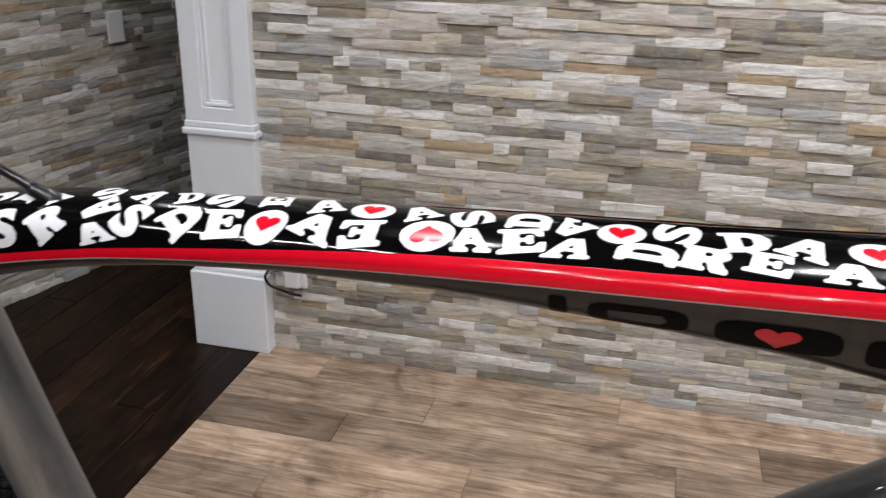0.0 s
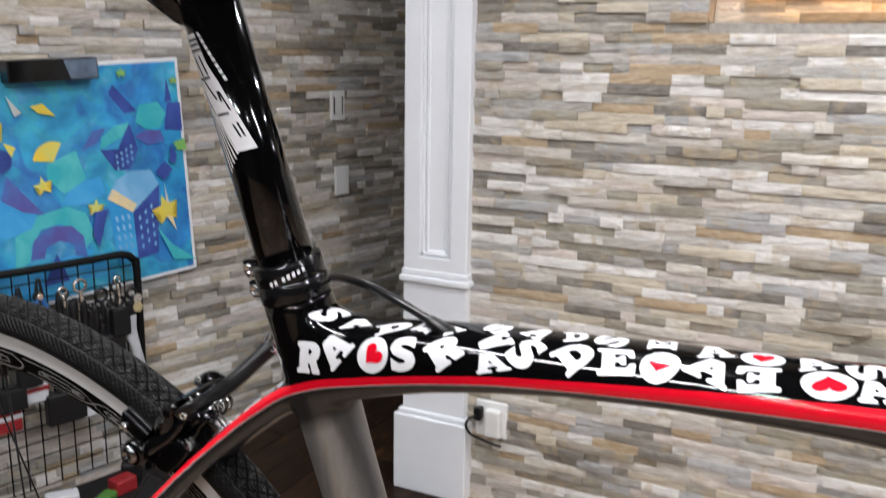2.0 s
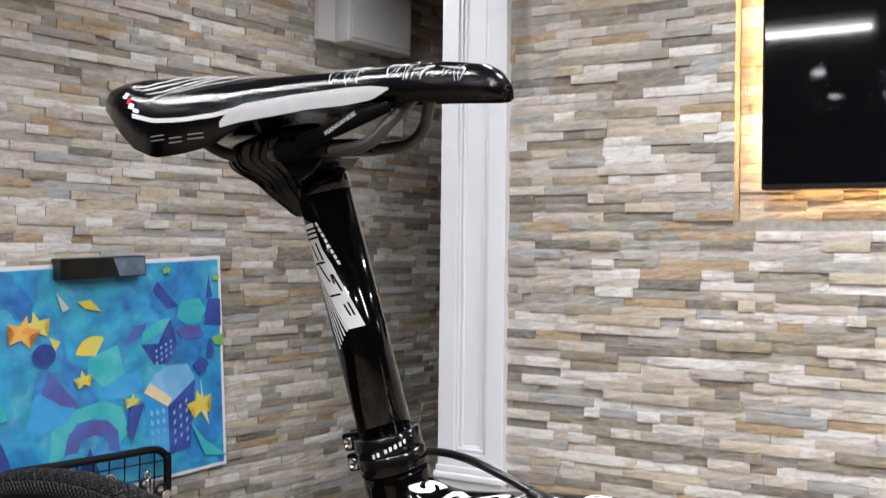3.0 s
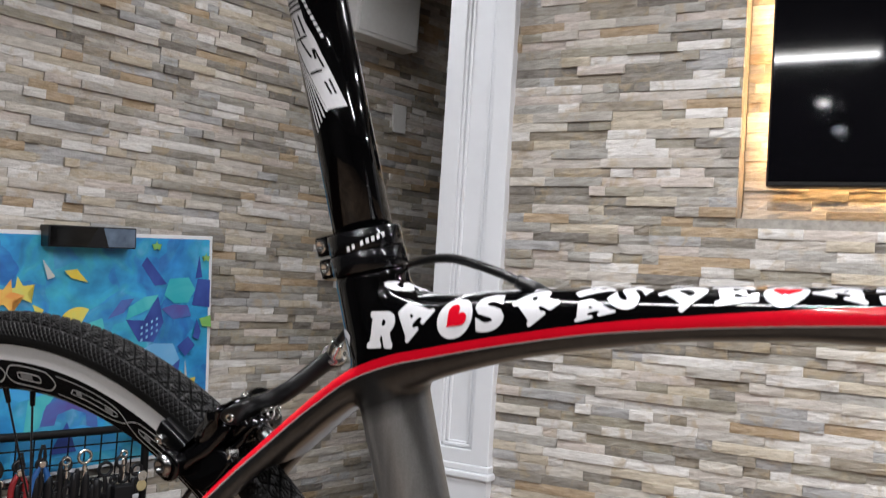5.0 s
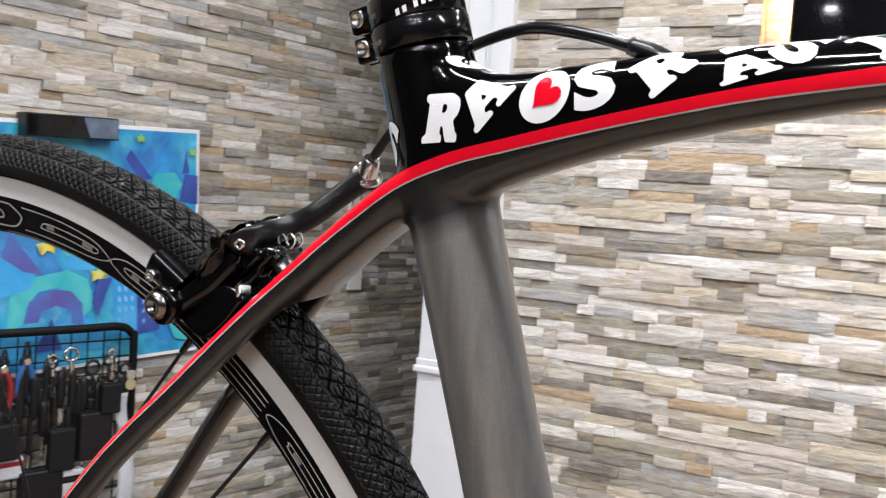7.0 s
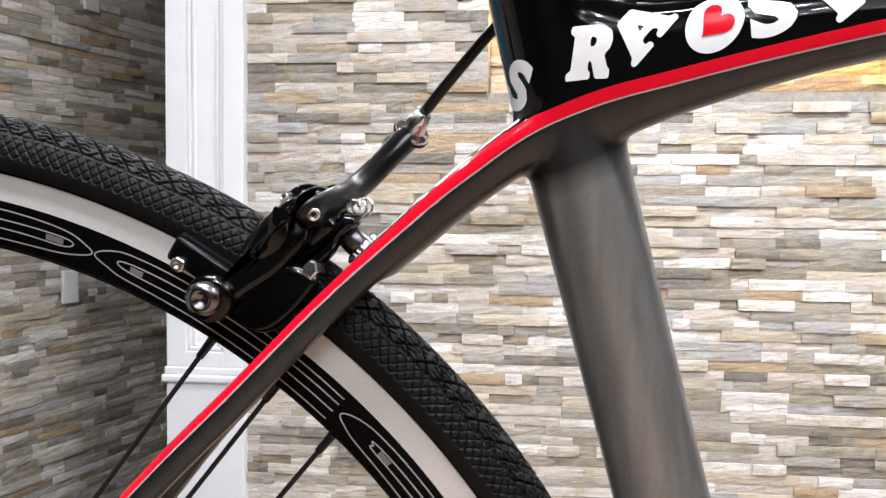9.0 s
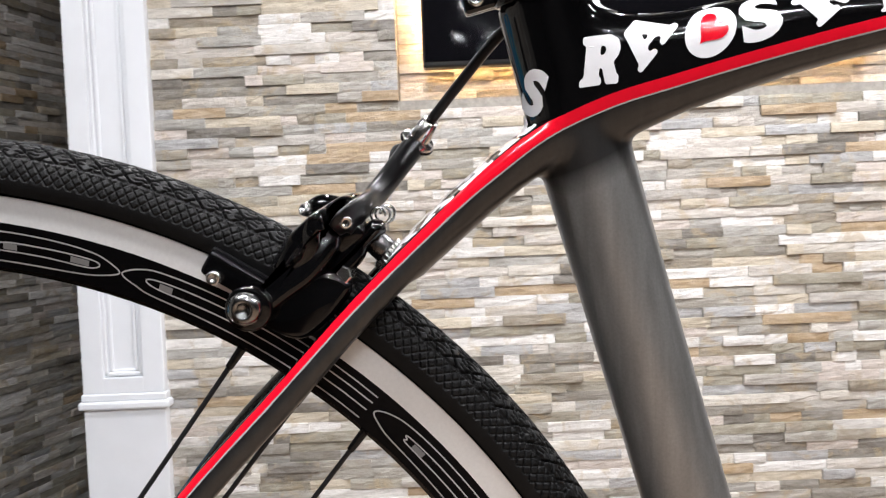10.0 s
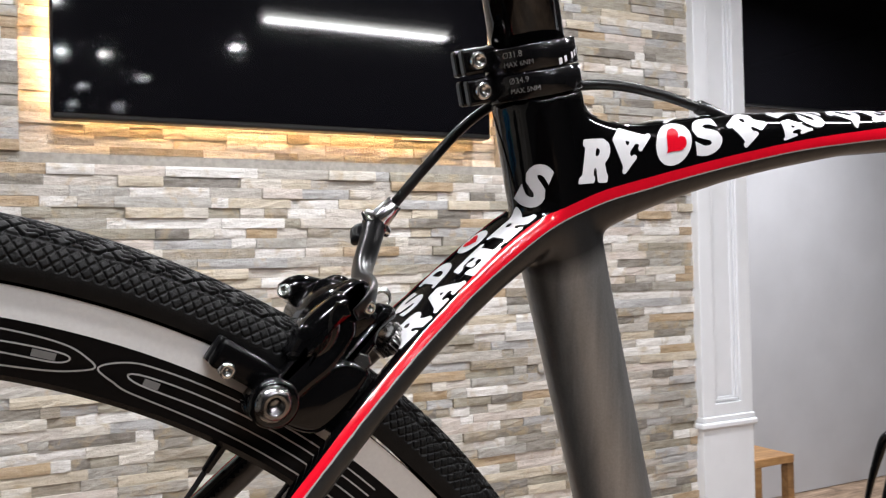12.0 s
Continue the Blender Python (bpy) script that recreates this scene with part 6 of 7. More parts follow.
    for r in range(3):
        for c in range(4):
            x, y = 505 + 20 * c, 372 - 10 * c + 22 * r
            patch(P2([(x, y), (x + 8, y - 4), (x + 8, y + 6), (x, y + 10)]), I_SKY, "painted_window")
    patch(P2([(640, 640), (690, 605), (690, 500), (705, 590), (725, 690), (690, 630)]), I_CREAM)
    patch(star(X(685), Z(600), 0.052, 12), I_YELLOW, "painted_star")
    patch(star(X(225), Z(440), 0.031, 8), I_YELLOW, "painted_star")
    patch(star(X(405), Z(545), 0.029, -10), I_YELLOW, "painted_star")
    patch(star(X(560), Z(80), 0.018), I_GREEN, "painted_star")
    patch(star(X(770), Z(120), 0.016), I_GREEN, "painted_star")
    patch(star(X(70), Z(240), 0.046, 10), I_YELLOW, "painted_star")
    patch(star(X(25), Z(255), 0.052, -15), I_ORANGE, "painted_star")
    patch(P2([(140, 130), (185, 190), (160, 200)]), I_CREAM)
    patch(P2([(215, 170), (260, 165), (300, 210), (240, 195)]), I_YELLOW)
    patch(P2([(110, 280), (150, 300), (130, 330)]), I_YELLOW)
    patch(P2([(180, 785), (240, 680), (275, 785)]), I_NAVY)
    patch(P2([(655, 450), (700, 415), (730, 450), (690, 490)]), I_NAVY)
    patch(P2([(720, 420), (735, 350), (755, 400), (745, 430)]), I_NAVY)
    patch(P2([(745, 350), (795, 340), (800, 385), (760, 380)]), I_GREEN)
    patch(P2([(700, 800), (640, 660), (700, 740), (800, 820)]), I_TEAL)
    patch(P2([(380, 640), (400, 560), (450, 560), (400, 690)]), I_NAVY)
    for rr in (0.034,):
        patch(arc(X(92), Z(338), rr - 0.005, rr, 0, 359, 28), I_NAVY, "painted_wheel")
    for i in range(6):
        a = radians(30 * i)
        patch([(X(92) + 0.031 * math.cos(a) - 0.001 * math.sin(a), Z(338) + 0.031 * math.sin(a) + 0.001 * math.cos(a)), (X(92) - 0.031 * math.cos(a) - 0.001 * math.sin(a), Z(338) - 0.031 * math.sin(a) + 0.001 * math.cos(a)),
               (X(92) - 0.031 * math.cos(a) + 0.001 * math.sin(a), Z(338) - 0.031 * math.sin(a) - 0.001 * math.cos(a)), (X(92) + 0.031 * math.cos(a) + 0.001 * math.sin(a), Z(338) + 0.031 * math.sin(a) - 0.001 * math.cos(a))], I_NAVY, "painted_spoke")
    # further shapes that show behind the wheel
    patch(arc(X(-190), Z(560), 0.075, 0.135, 10, 200), I_TEAL)
    patch(arc(X(-190), Z(560), 0.02, 0.075, 0, 220), I_AZURE)
    patch(star(X(-260), Z(430), 0.06, 20), I_YELLOW, "painted_star")
    patch(P2([(-120, 760), (-60, 600), (-10, 760)]), I_NAVY)
    patch(P2([(-330, 700), (-250, 640), (-200, 740), (-300, 790)]), I_GREEN)
    return top


picture()

clip_box = on_left("picture_light", "glossy black box-shaped picture light clamped over the panel's edge", "picture light", -0.413, 1.340, 0.085, turn=-2.5)
bm = bmesh.new()
box(bm, -0.135, 0.135, -0.012, 0.05, -0.032, 0.032, 0.003)
part("body", bm, M_SATIN, clip_box)
bm = bmesh.new()
flat(bm, [(-0.130, 0.028), (0.010, 0.028), (-0.020, -0.028), (-0.130, -0.028)], -0.0135)
part("dark_face", bm, M_BLACK, clip_box, "gloss black facet")
bm = bmesh.new()
flat(bm, [(0.028, 0.028), (0.130, 0.028), (0.130, -0.028), (0.046, -0.028)], -0.0135)
part("smoky_face", bm, plain("smoky_glass", (0.10, 0.14, 0.20), 0.12, vary=0.3, scale=25), clip_box, "smoky blue-grey facet")


def wall_plate(u, z, kind):
    top = on_left("wall_plate", "white plastic wall plate with a rocker switch" if kind else "blank white plastic wall plate", "switch", u, z, 0.033, "wall plates")
    bm = bmesh.new()
    box(bm, -0.036, 0.036, 0.0, 0.012, -0.058, 0.058, 0.003)
    part("plate", bm, M_PLASTIC, top)
    if kind:
        bm = bmesh.new()
        box(bm, -0.016, 0.016, -0.004, 0.002, -0.032, 0.032, 0.0015)
        part("rocker", bm, M_PLASTIC, top)
        for sx in (-0.024, 0.018):
            bm = bmesh.new()
            box(bm, sx, sx + 0.006, -0.001, 0.001, -0.034, 0.034)
            part("shadow_gap", bm, M_CABLE, top, "dark gap beside the rocker")


wall_plate(0.746, 1.195, 1)
wall_plate(0.766, 0.893, 0)
wall_plate(0.880, 1.935, 0)

cab = on_left("wall_cabinet", "white metal wall cabinet high on the stone wall", "cabinet", 0.70, 2.40, 0.03)
bm = bmesh.new()
box(bm, -0.17, 0.17, -0.09, 0.0, -0.20, 0.19, 0.006)
part("body", bm, M_PLASTIC, cab)
bm = bmesh.new()
box(bm, -0.155, 0.155, -0.096, -0.0905, -0.185, 0.18, 0.003)
part("door", bm, M_PLASTIC, cab)
bm = bmesh.new()
box(bm, -0.265, -0.185, -0.03, 0.0, -0.20, 0.19, 0.003)
part("side_strip", bm, M_PLASTIC, cab)
dev = on_left("wall_speaker", "small round black device mounted before the white cabinet", "speaker", 0.80, 2.50, 0.15)
bm = bmesh.new()
lathe(bm, (0, 0.025, 0), (0, -1, 0), [(0, 0.05), (0.02, 0.085), (0.05, 0.09), (0.07, 0.08), (0.075, 0.05), (0.07, 0.02)], 30)
part("housing", bm, M_SATIN, dev, smooth=True)


# ---------------------------------------------------------------- rack of tools
RACK_OFF = 0.10
M_WIRE = plain("black_coated_wire", (0.004, 0.004, 0.0044), 0.5, vary=0.1, scale=200, spec=0.2)
rack = on_left("tool_rack", "black wire grid rack with rounded frame, hung with bicycle tools", "tool rack", 0.0, FLOOR, RACK_OFF)
U0, U1, ZT = -0.742, -0.196, 0.762 - FLOOR
bm = bmesh.new()
pts = [(U0, 0, 0.0), (U0, 0, 0.3), (U0, 0, ZT - 0.08), (U0 + 0.012, 0, ZT - 0.025), (U0 + 0.06, 0, ZT), (U0 + 0.2, 0, ZT), (U1 - 0.15, 0, ZT), (U1 - 0.05, 0, ZT), (U1 - 0.010, 0, ZT - 0.022), (U1, 0, ZT - 0.07), (U1, 0, 0.3), (U1, 0, 0.0)]
tube(bm, pts, 0.0125, 12, 4, (0, 1, 0))
part("frame", bm, M_WIRE, rack, smooth=True)
u = U0 + 0.05
while u < U1 - 0.02:
    bm = bmesh.new()
    cylinder(bm, (u, 0, 0.08), (u, 0, ZT - 0.004), 0.0025, sides=8)
    part("wire", bm, M_WIRE, rack)
    u += 0.05
z = 0.08
while z < ZT:
    bm = bmesh.new()
    cylinder(bm, (U0, 0.003, z), (U1, 0.003, z), 0.0025, sides=8)
    part("wire", bm, M_WIRE, rack)
    z += 0.05
for u in (U0, U1):
    bm = bmesh.new()
    box(bm, u - 0.015, u + 0.015, -0.20, 0.09, 0.0, 0.014, 0.003)
    part("foot", bm, M_WIRE, rack)

C_RED, C_BLUE = plain("red_handle", (0.24, 0.012, 0.016), 0.45), plain("blue_handle", (0.02, 0.10, 0.30), 0.4)
C_TEAL, C_TAN = plain("teal_handle", (0.08, 0.24, 0.26), 0.45), plain("tan_leather", (0.42, 0.34, 0.18), 0.6)
C_DARK = plain("dark_tool_steel", (0.016, 0.016, 0.018), 0.38, metal=0.5)
C_PAPER, C_YELLOW = plain("white_card", (0.50, 0.51, 0.54), 0.6), plain("yellow_tip", (0.75, 0.55, 0.05), 0.4)
C_CASE = plain("black_case_plastic", (0.010, 0.010, 0.011), 0.55, spec=0.2)
C_GREEN = plain("green_plastic", (0.06, 0.17, 0.03), 0.5)


def hung(name, label, u, z, off=0.0):
    return on_left(name, label, "tool", u, z, RACK_OFF + 0.022 + off, "tools on the rack")


def pliers(u, z, mat, label):
    top = hung("pliers", label, u, z)
    for sd in (-1, 1):
        bm = bmesh.new()
        tube(bm, [(sd * 0.004, 0, -0.004), (sd * 0.018, 0, -0.035), (sd * 0.020, 0, -0.075), (sd * 0.014, 0, -0.115)], [(0.007, 0.006), (0.0085, 0.007), (0.0085, 0.007), (0.006, 0.005)], 12, 4)
        part("handle", bm, mat, top, smooth=True)
        bm = bmesh.new()
        tube(bm, [(-sd * 0.003, 0, -0.01), (sd * 0.007, 0, 0.015), (sd * 0.003, 0, 0.055)], [(0.006, 0.005), (0.006, 0.005), (0.003, 0.003)], 10, 4)
        part("jaw", bm, C_DARK, top, smooth=True)
    bm = bmesh.new()
    cylinder(bm, (0, -0.008, 0), (0, 0.008, 0), 0.011, sides=18, bevel=0.002)
    part("pivot", bm, M_STEEL, top)


def driver(u, z, n, mat, label, shaft=0.06, r=0.007):
    top = hung("screwdriver", label, u, z)
    bm = bmesh.new()
    tube(bm, [(0, 0, 0.0), (0, 0, n * 0.3), (0, 0, n * 0.8), (0, 0, n)], [(r * 0.7, r * 0.7), (r, r), (r, r), (r * 0.6, r * 0.6)], 12, 4)
    part("handle", bm, mat, top, smooth=True)
    bm = bmesh.new()
    cylinder(bm, (0, 0, -shaft), (0, 0, 0.002), r * 0.35, sides=10)
    part("shaft", bm, M_STEEL, top)


def ring_tool(u, z, r, mat, label, grip=0.0):
    top = hung("ring_tool", label, u, z)
    bm = bmesh.new()
    tube(bm, [(r * math.cos(a), 0, r * math.sin(a)) for a in np.linspace(0, 2 * math.pi, 17)], 0.005, 10, 2)
    part("ring", bm, mat, top, smooth=True)
    if grip:
        bm = bmesh.new()
        tube(bm, [(0, 0, -r), (0.004, 0, -r - grip * 0.5), (0, 0, -r - grip)], [(0.006, 0.004), (0.008, 0.005), (0.006, 0.004)], 10, 4)
        part("grip", bm, mat, top, smooth=True)


def packet(name, u, z, w, h, d, mat, label, off=0.0, band=None):
    top = hung(name, label, u, z, off)
    bm = bmesh.new()
    box(bm, -w / 2, w / 2, -d, 0, -h / 2, h / 2, min(0.006, d * 0.3))
    part("body", bm, mat, top)
    if band:
        bm = bmesh.new()
        box(bm, -w / 2 - 0.001, w / 2 + 0.001, -d - 0.001, 0.0, h * 0.1, h * 0.32, 0.001)
        part("band", bm, band, top)


pliers(-0.525, 0.685, C_BLUE, "pliers with blue dipped handles")
pliers(-0.585, 0.668, C_RED, "pliers with red dipped handles")
disc = hung("lockring_tool", "round black lockring tool with a tan grip", -0.668, 0.68)
bm = bmesh.new()
cylinder(bm, (0, -0.012, 0), (0, 0.0, 0), 0.036, sides=30, bevel=0.003)
part("disc", bm, C_DARK, disc)
bm = bmesh.new()
tube(bm, [(0.0, -0.006, -0.03), (0.006, -0.006, -0.07), (0.002, -0.006, -0.12)], [(0.010, 0.006), (0.013, 0.007), (0.008, 0.005)], 12, 4)
part("grip", bm, C_TAN, disc, smooth=True)
ring_tool(-0.400, 0.694, 0.019, M_STEEL, "shiny steel ring spanner", 0.06)
ring_tool(-0.456, 0.675, 0.016, C_DARK, "dark steel ring wrench", 0.09)
ring_tool(-0.334, 0.650, 0.020, C_DARK, "dark chain tool with a round head", 0.07)
ring_tool(-0.285, 0.668, 0.015, C_DARK, "small dark ring spanner", 0.05)
for k in range(5):
    driver(-0.708 + 0.013 * k, 0.50 + 0.004 * k, 0.11, (C_TEAL, C_DARK, C_TEAL, C_DARK, C_DARK)[k], "slim hex driver with a teal handle" if k in (0, 2) else "slim hex driver with a dark handle")
driver(-0.690, 0.41, 0.035, C_YELLOW, "short driver with a yellow handle", 0.03)
driver(-0.640, 0.53, 0.12, C_DARK, "long dark handled tool", 0.08, 0.010)
for u, z, n in ((-0.470, 0.545, 0.13), (-0.420, 0.560, 0.10), (-0.545, 0.520, 0.08), (-0.372, 0.520, 0.09)):
    driver(u, z, n, C_DARK, "black handled shop tool", 0.06, 0.009)
rngt = random.Random(4)
for k in range(9):
    u, z = -0.70 + 0.052 * k + rngt.uniform(-0.012, 0.012), rngt.uniform(0.55, 0.63)
    ring_tool(u, z, rngt.uniform(0.010, 0.017), C_DARK, "dark steel spanner on a hook", rngt.uniform(0.05, 0.10))
for k in range(7):
    driver(-0.60 + 0.05 * k + rngt.uniform(-0.012, 0.012), rngt.uniform(0.40, 0.47), rngt.uniform(0.08, 0.12), C_DARK, "black handled shop tool", 0.05, rngt.uniform(0.008, 0.013))
for k in range(14):
    u, z = -0.705 + 0.036 * k + rngt.uniform(-0.010, 0.010), rngt.uniform(0.60, 0.69)
    ring_tool(u, z, rngt.uniform(0.009, 0.016), M_STEEL if k % 5 == 2 else C_DARK, "bright steel spanner on a hook" if k % 5 == 2 else "dark steel spanner on a hook", rngt.uniform(0.05, 0.11))
for k in range(13):
    driver(-0.695 + 0.037 * k + rngt.uniform(-0.010, 0.010), rngt.uniform(0.46, 0.55), rngt.uniform(0.09, 0.14), C_DARK, "black handled shop tool", 0.05, rngt.uniform(0.009, 0.014))
for u, z, w, h in ((-0.585, 0.475, 0.07, 0.10), (-0.430, 0.430, 0.075, 0.12), (-0.290, 0.560, 0.06, 0.09), (-0.640, 0.400, 0.08, 0.07)):
    packet("tool_pouch", u, z, w, h, 0.03, C_CASE, "black fabric tool pouch on the rack", 0.012)
packet("tool_pouch", -0.330, 0.455, 0.10, 0.14, 0.035, C_DARK, "black fabric tool pouch on the rack")
packet("tool_pouch", -0.480, 0.330, 0.12, 0.10, 0.035, C_DARK, "black fabric tool pouch on the rack")
packet("card_packet", -0.570, 0.395, 0.085, 0.060, 0.02, C_PAPER, "white and red blister packet", 0.0, C_RED)
packet("card_packet", -0.665, 0.330, 0.105, 0.065, 0.022, C_RED, "red and white blister packet", 0.0, C_PAPER)
packet("small_box", -0.397, 0.320, 0.078, 0.090, 0.03, C_PAPER, "pale cardboard box with a dark lid", 0.0, C_DARK)
tan = hung("leather_tab", "round tan leather tab", -0.214, 0.588)
bm = bmesh.new()
cylinder(bm, (0, -0.006, 0), (0, 0.0, 0), 0.017, sides=24, bevel=0.001)
part("disc", bm, C_TAN, tan)
bm = bmesh.new()
cylinder(bm, (0, -0.007, 0.03), (0, 0.0, 0.03), 0.016, sides=24, bevel=0.001)
part("steel_disc", bm, M_STEEL, tan)
rag = hung("white_strap", "crumpled white strap hanging from the rack", -0.238, 0.545, 0.01)
bm = bmesh.new()
tube(bm, [(-0.012, 0, 0.02), (-0.010, 0, -0.03), (0.004, -0.004, -0.09), (0.016, 0.002, -0.16), (0.022, -0.003, -0.25), (0.018, 0, -0.33)], [(0.026, 0.008), (0.022, 0.010), (0.016, 0.009), (0.022, 0.008), (0.027, 0.010), (0.024, 0.008)], 16, 6)
part("cloth", bm, C_PAPER, rag, smooth=True)


def floor_bin(name, label, u, off, w, d, h, mat, lid=None):
    top = on_left(name, label, "box", u, FLOOR, off)
    bm = bmesh.new()
    box(bm, -w / 2, w / 2, -d / 2, d / 2, 0, h, 0.008)
    part("body", bm, mat, top)
    bm = bmesh.new()
    box(bm, -w / 2 - 0.006, w / 2 + 0.006, -d / 2 - 0.006, d / 2 + 0.006, h, h + 0.016, 0.004)
    part("lid", bm, lid or mat, top)


floor_bin("tool_case", "black tool case standing by the rack", -0.50, 0.36, 0.34, 0.20, 0.11, C_CASE)
floor_bin("storage_tub", "green plastic tub with a dark lid", -0.725, 0.53, 0.09, 0.10, 0.06, C_GREEN, C_CASE)
floor_bin("parts_box", "red cardboard parts box with a dark lid", -0.82, 0.40, 0.16, 0.16, 0.13, C_RED, C_CASE)

for k, (u, off, w, d, h, mat, name, label) in enumerate(((-0.60, 0.33, 0.09, 0.05, 0.035, C_PAPER, "paper_pad", "crumpled white paper pad on the tool case"), (-0.44, 0.38, 0.07, 0.05, 0.045, C_RED, "parts_packet", "small red parts packet on the tool case"),
                                                        (-0.52, 0.41, 0.10, 0.04, 0.022, C_GREEN, "parts_packet", "small green parts packet on the tool case"), (-0.38, 0.33, 0.06, 0.06, 0.06, C_DARK, "small_jar", "small dark jar on the tool case"))):
    top = on_left(name, label, "clutter", u, FLOOR + 0.126, off)
    bm = bmesh.new()
    box(bm, -w / 2, w / 2, -d / 2, d / 2, 0, h, 0.006, Matrix.Rotation(radians(25 * k - 20), 4, "Z"))
    part("body", bm, mat, top)

# ---------------------------------------------------------------- socket by the pilaster, things before the grey wall
outlet = thing("wall_socket", "white wall socket with a black plug and looped cable", "socket", at=pose(-1.062, WALL_Y - 0.032, 0.282))
bm = bmesh.new()
box(bm, -0.052, 0.052, 0.0, 0.02, -0.058, 0.058, 0.003)
part("plate", bm, M_PLASTIC, outlet)
bm = bmesh.new()
box(bm, -0.012, 0.040, -0.028, 0.0, -0.050, 0.040, 0.006)
part("adapter", bm, M_PLASTIC, outlet)
bm = bmesh.new()
box(bm, -0.048, -0.024, -0.03, 0.0, 0.0, 0.042, 0.004)
part("plug", bm, M_CABLE, outlet)
bm = bmesh.new()
tube(bm, [(-0.038, -0.03, 0.018), (-0.060, -0.036, 0.005), (-0.070, -0.034, -0.022), (-0.055, -0.032, -0.046), (-0.02, -0.032, -0.056), (0.02, -0.034, -0.064), (0.050, -0.034, -0.066)], 0.0042, 10, 5)
part("cable", bm, M_CABLE, outlet, smooth=True)

panel = thing("dark_display", "large black glossy display panel on the grey wall", "display", at=pose(3.35, 3.19, 2.27))
bm = bmesh.new()
box(bm, -0.95, 0.95, -0.03, 0.01, -0.335, 0.31, 0.006)
part("casing", bm, M_SATIN, panel)
bm = bmesh.new()
box(bm, -0.94, 0.94, -0.034, -0.031, -0.325, 0.30, 0.001)
part("glass", bm, M_SCREEN, panel)
for k in range(7):
    sign = thing("wall_lettering", "row of dark printed characters on the grey wall, unreadable", "sign", "wall lettering", at=pose(3.40 + 0.06 * k, 3.196, 1.82))
    bm = bmesh.new()
    box(bm, -0.02, 0.02, -0.002, 0.003, -0.025, 0.025)
    part("bar", bm, M_GREYTXT, sign)
table = thing("side_table", "low light-brown wooden table beside the white pilaster", "table", at=pose(2.445, 2.78, FLOOR))
C_WOOD = wood_material("golden_pine", [(0.25, (0.18, 0.09, 0.036)), (0.5, (0.29, 0.165, 0.07)), (0.75, (0.40, 0.25, 0.115))], 0.45, "x")
bm = bmesh.new()
box(bm, -0.32, -0.10, -0.2, 0.2, 0.362, 0.395, 0.004)
part("tabletop", bm, C_WOOD, table)
for x in (-0.30, -0.12):
    for y in (-0.18, 0.18):
        bm = bmesh.new()
        box(bm, x - 0.018, x + 0.018, y - 0.018, y + 0.018, 0, 0.362, 0.003)
        part("leg", bm, C_WOOD, table)
fork = thing("bicycle_fork", "glossy black bicycle fork with white markings leaning by the grey wall", "fork", at=pose(3.10, 2.80, FLOOR, 0, 24, 0))
for sd in (-1, 1):
    bm = bmesh.new()
    tube(bm, [(0, sd * 0.04, 0.0), (0, sd * 0.045, 0.16), (0, sd * 0.035, 0.32), (0, sd * 0.012, 0.37)], [(0.012, 0.010), (0.022, 0.014), (0.032, 0.018), (0.028, 0.022)], 16, 5)
    part("blade", bm, M_BLACK, fork, smooth=True)
bm = bmesh.new()
cylinder(bm, (0, 0, 0.35), (0, 0, 0.56), 0.016, sides=24)
part("steerer", bm, M_BLACK, fork, smooth=True)
for k in range(4):
    bm = bmesh.new()
    box(bm, -0.012, 0.012, -0.066, -0.058, 0.15 + 0.03 * k, 0.168 + 0.03 * k, 0.001)
    part("mark_bar", bm, M_LETTER, fork, "white printed bar")


# ---------------------------------------------------------------- stones of the two clad walls
COURSE = 0.0268


def stone_mesh(name, length, depth, rng, mat):
    """One split stone: a cleft, chipped front that leans and steps, and a square back. Origin at its lower left back corner."""
    h = COURSE - 0.0004
    nx = max(3, min(7, round(length / 0.03)))
    bm = bmesh.new()
    grid = []
    lean, swing = rng.uniform(-0.0012, 0.0012), rng.uniform(-0.0012, 0.0012)
    for j in range(4):
        row = []
        for i in range(nx + 1):
            fx, fz = i / nx, j / 3
            edge = (0.0015 if j in (0, 3) else 0.0) + (0.0012 if i in (0, nx) else 0.0)
            y = -depth + lean * (2 * fz - 1) + swing * (2 * fx - 1) + rng.uniform(-0.0010, 0.0010) + edge * rng.uniform(0.2, 1.1)
            inner = 0 if i in (0, nx) else rng.uniform(-0.25, 0.25) / nx
            row.append(bm.verts.new(((length - 0.0005) * (fx + inner), y, h * (fz + (rng.uniform(-0.09, 0.09) if 0 < j < 3 else 0)))))
        grid.append(row)
    for j in range(3):
        for i in range(nx):
            bm.faces.new((grid[j][i], grid[j][i + 1], grid[j + 1][i + 1], grid[j + 1][i]))
    back = [bm.verts.new((x, 0.0, z)) for x, z in ((0, 0), (length - 0.0005, 0), (length - 0.0005, h), (0, h))]
    bm.faces.new((*grid[0][::-1], back[0], back[1]))
    bm.faces.new((*grid[3], back[2], back[3]))
    bm.faces.new((*[g[0] for g in grid], back[3], back[0]))
    bm.faces.new((*[g[nx] for g in grid[::-1]], back[1], back[2]))
    bmesh.ops.recalc_face_normals(bm, faces=bm.faces[:])
    me = bpy.data.meshes.new(name)
    bm.to_mesh(me)
    bm.free()
    me.materials.append(mat)
    return me


LENGTHS = (0.045, 0.065, 0.085, 0.11, 0.14, 0.17, 0.20, 0.24)


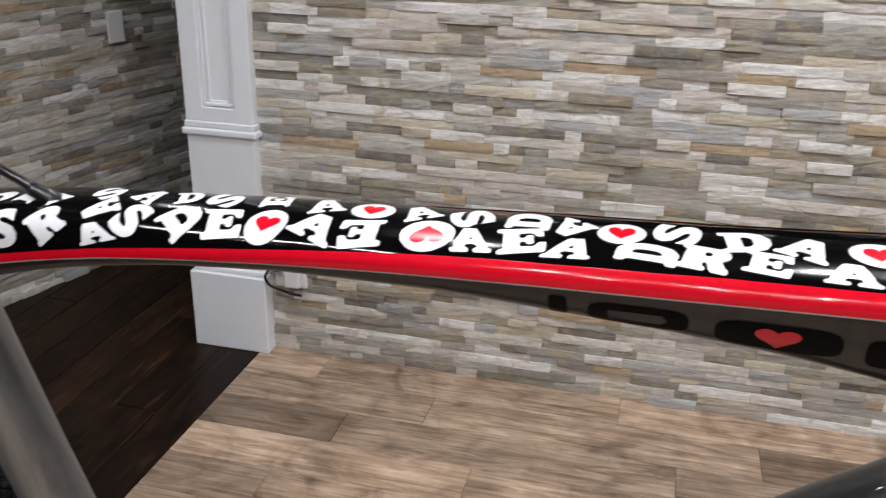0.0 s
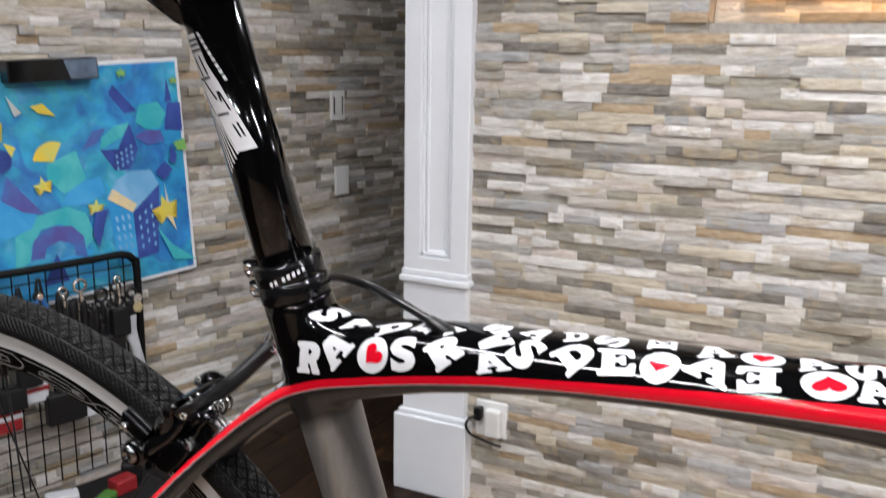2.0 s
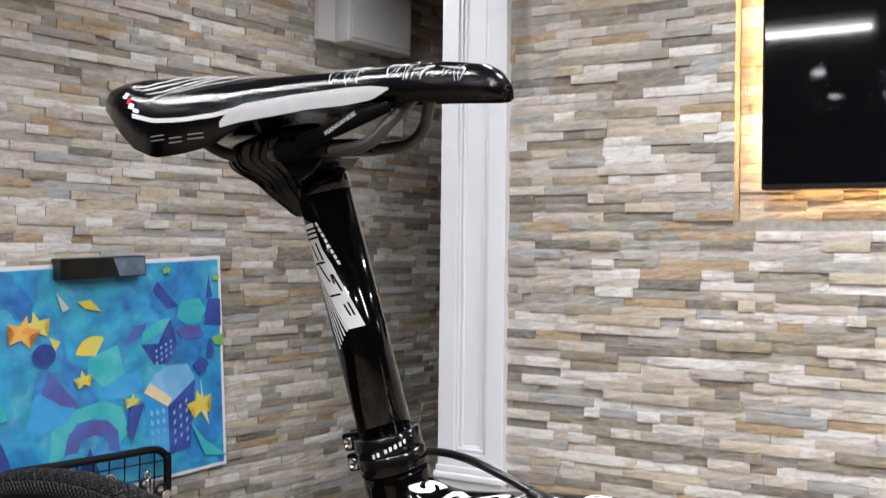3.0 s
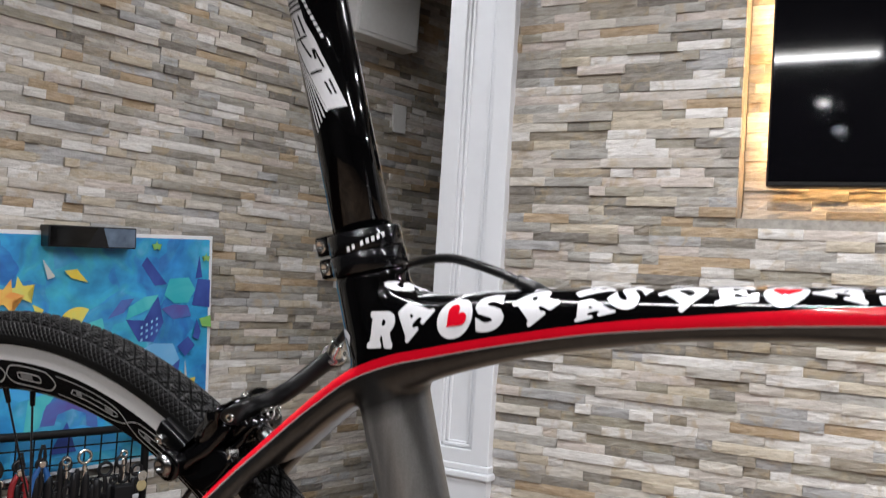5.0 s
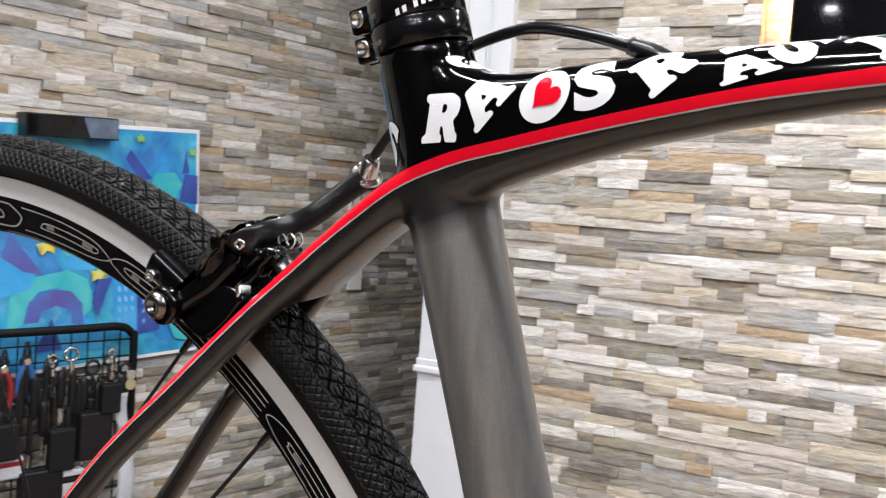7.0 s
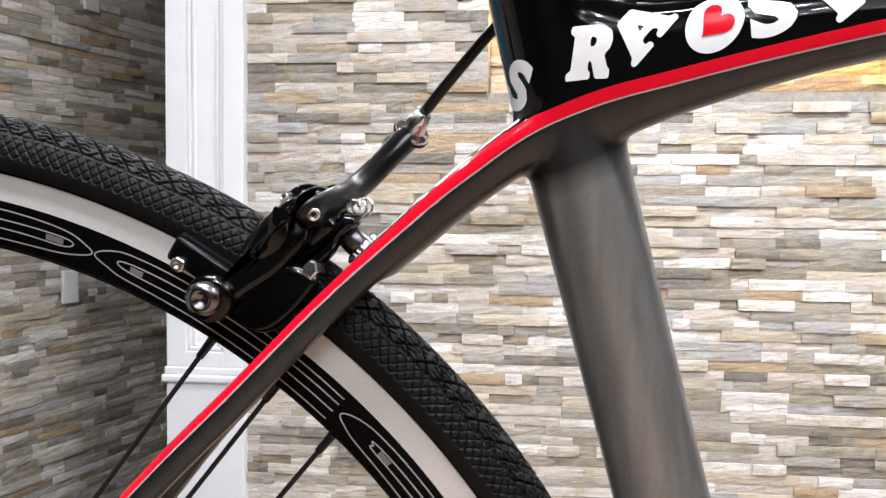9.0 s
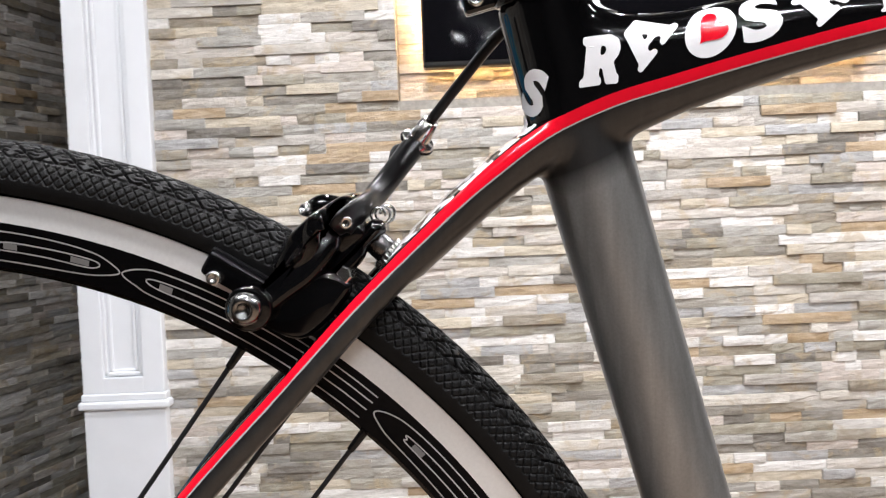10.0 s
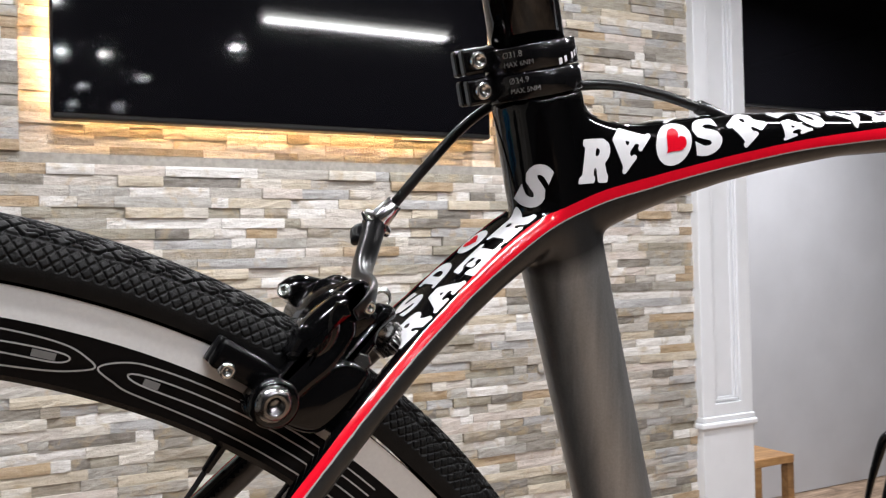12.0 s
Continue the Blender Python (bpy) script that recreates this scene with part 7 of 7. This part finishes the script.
def clad(owner, x0, x1, z1, near, seed, flip, skip=(), z0=None):
    """Courses of ledger stone on a wall: those in the stretch near as objects of their own, the rest joined."""
    rng = random.Random(seed)
    kinds = [stone_mesh("stone", n, d, rng, M_STONE) for n in LENGTHS for d in (0.015, 0.018, 0.0215, 0.026)]
    bulk = [stone_mesh("stone_bulk", n, d, rng, M_STONE_BULK) for n in LENGTHS for d in (0.015, 0.018, 0.0215, 0.026)]
    shapes = []
    for me in bulk:
        shapes.append(([tuple(v.co) for v in me.vertices], [tuple(q.vertices) for q in me.polygons]))
    verts, faces, count = [], [], 0
    z = FLOOR if z0 is None else z0
    while z < z1 - 0.01:
        x = x0 - rng.uniform(0, 0.1)
        while x < x1:
            k = rng.choices(range(len(LENGTHS)), (3, 4, 5, 6, 6, 5, 4, 3))[0]
            n = LENGTHS[k]
            kind = k * 4 + rng.choices(range(4), (4, 5, 4, 2))[0]
            a, b = x, x + n
            x = b
            if a < x0 or b > x1 or any(p < b and a < q and r < z + COURSE and z < s for p, q, r, s in skip):
                if b <= x0 or a >= x1:
                    continue
                spans = [(max(a, x0), min(b, x1))]
                for p, q, r, s in skip:
                    if p < b and a < q and r < z + COURSE and z < s:
                        spans = [(max(a, x0), p), (q, min(b, x1))]
                for a2, b2 in spans:
                    if b2 - a2 < 0.004:
                        continue
                    vs, fs = shapes[kind]
                    base = len(verts)
                    verts += [(a2 + v[0] * (b2 - a2) / n, v[1], z + v[2]) for v in vs]
                    faces += [tuple(base + i for i in f) for f in fs]
                continue
            if near[0] < a < near[1] and near[2] < z < near[3] and count < 300:
                ob = new("stone", kinds[kind])
                ob.parent = owner
                ob.location = (a, flip, z)
                count += 1
            else:
                vs, fs = shapes[kind]
                base = len(verts)
                verts += [(a + v[0], v[1], z + v[2]) for v in vs]
                faces += [tuple(base + i for i in f) for f in fs]
        z += COURSE
    me = bpy.data.meshes.new("stone_cladding")
    me.from_pydata(verts, [], faces)
    me.materials.append(M_STONE_BULK)
    ob = new("stone_cladding", me)
    ob.parent = owner
    ob.location = (0, flip, 0)
    tagged(ob, "grey, beige and rust split-face ledger stones", "", "", "stuff")


clad(wall_north, PIL[1] - 0.02, PIL2[0] + 0.02, CEIL, (-1.05, 0.45, 0.75, 1.5), 11, WALL_Y, (NICHE,))
clad(wall_north, NICHE[0] + 0.002, NICHE[1] - 0.002, NICHE[3] - 0.01, (9, 9, 9, 9), 31, NICHE_BACK, z0=NICHE[2] + 0.002)
clad(wall_west, -2.6, 2.6, CEIL, (-0.6, 0.9, 0.75, 1.6), 23, 0.0)


# ---------------------------------------------------------------- planks of the floors
def plank(owner, mesh, x, y):
    ob = new("plank", mesh)
    ob.parent = owner
    ob.location = (x, y, FLOOR)
    return ob


def plank_mesh(lx, ly, mat):
    bm = bmesh.new()
    box(bm, 0.0008, lx - 0.0008, 0.0008, ly - 0.0008, -0.004, 0.0, 0.0016, segments=1)
    me = bpy.data.meshes.new("plank")
    bm.to_mesh(me)
    bm.free()
    me.materials.append(mat)
    return me


rng = random.Random(5)
whole, cuts = plank_mesh(0.92, 0.152, M_OAK), {}
y = 2.352 - 0.152
row = 0
while y > -2.9:
    x = -1.17
    first = (0.235, 0.62, 0.40, 0.80, 0.30, 0.55, 0.14, 0.70)[row % 8]
    while x < 4.5:
        n = first if x == -1.17 else 0.92
        n = round(min(n, 4.5 - x), 3)
        if n < 0.02:
            break
        if n not in cuts:
            cuts[n] = whole if n == 0.92 else plank_mesh(n, 0.152, M_OAK)
        if n > 0.02:
            plank(floor, cuts[n], x, y)
        x += n
    y -= 0.152
    row += 1
cuts = {}
x = -1.17 - 0.13
row = 0
while x > -3.4:
    y = -2.6
    first = (0.5, 0.9, 0.25, 0.7)[row % 4]
    while y < 4.7:
        n = round(min(first if y == -2.6 else 1.2, 4.7 - y), 3)
        if n < 0.02:
            break
        if n not in cuts:
            cuts[n] = plank_mesh(0.13, n, M_DARK)
        if n > 0.02:
            plank(floor_dark, cuts[n], x, y)
        y += n
    x -= 0.13
    row += 1
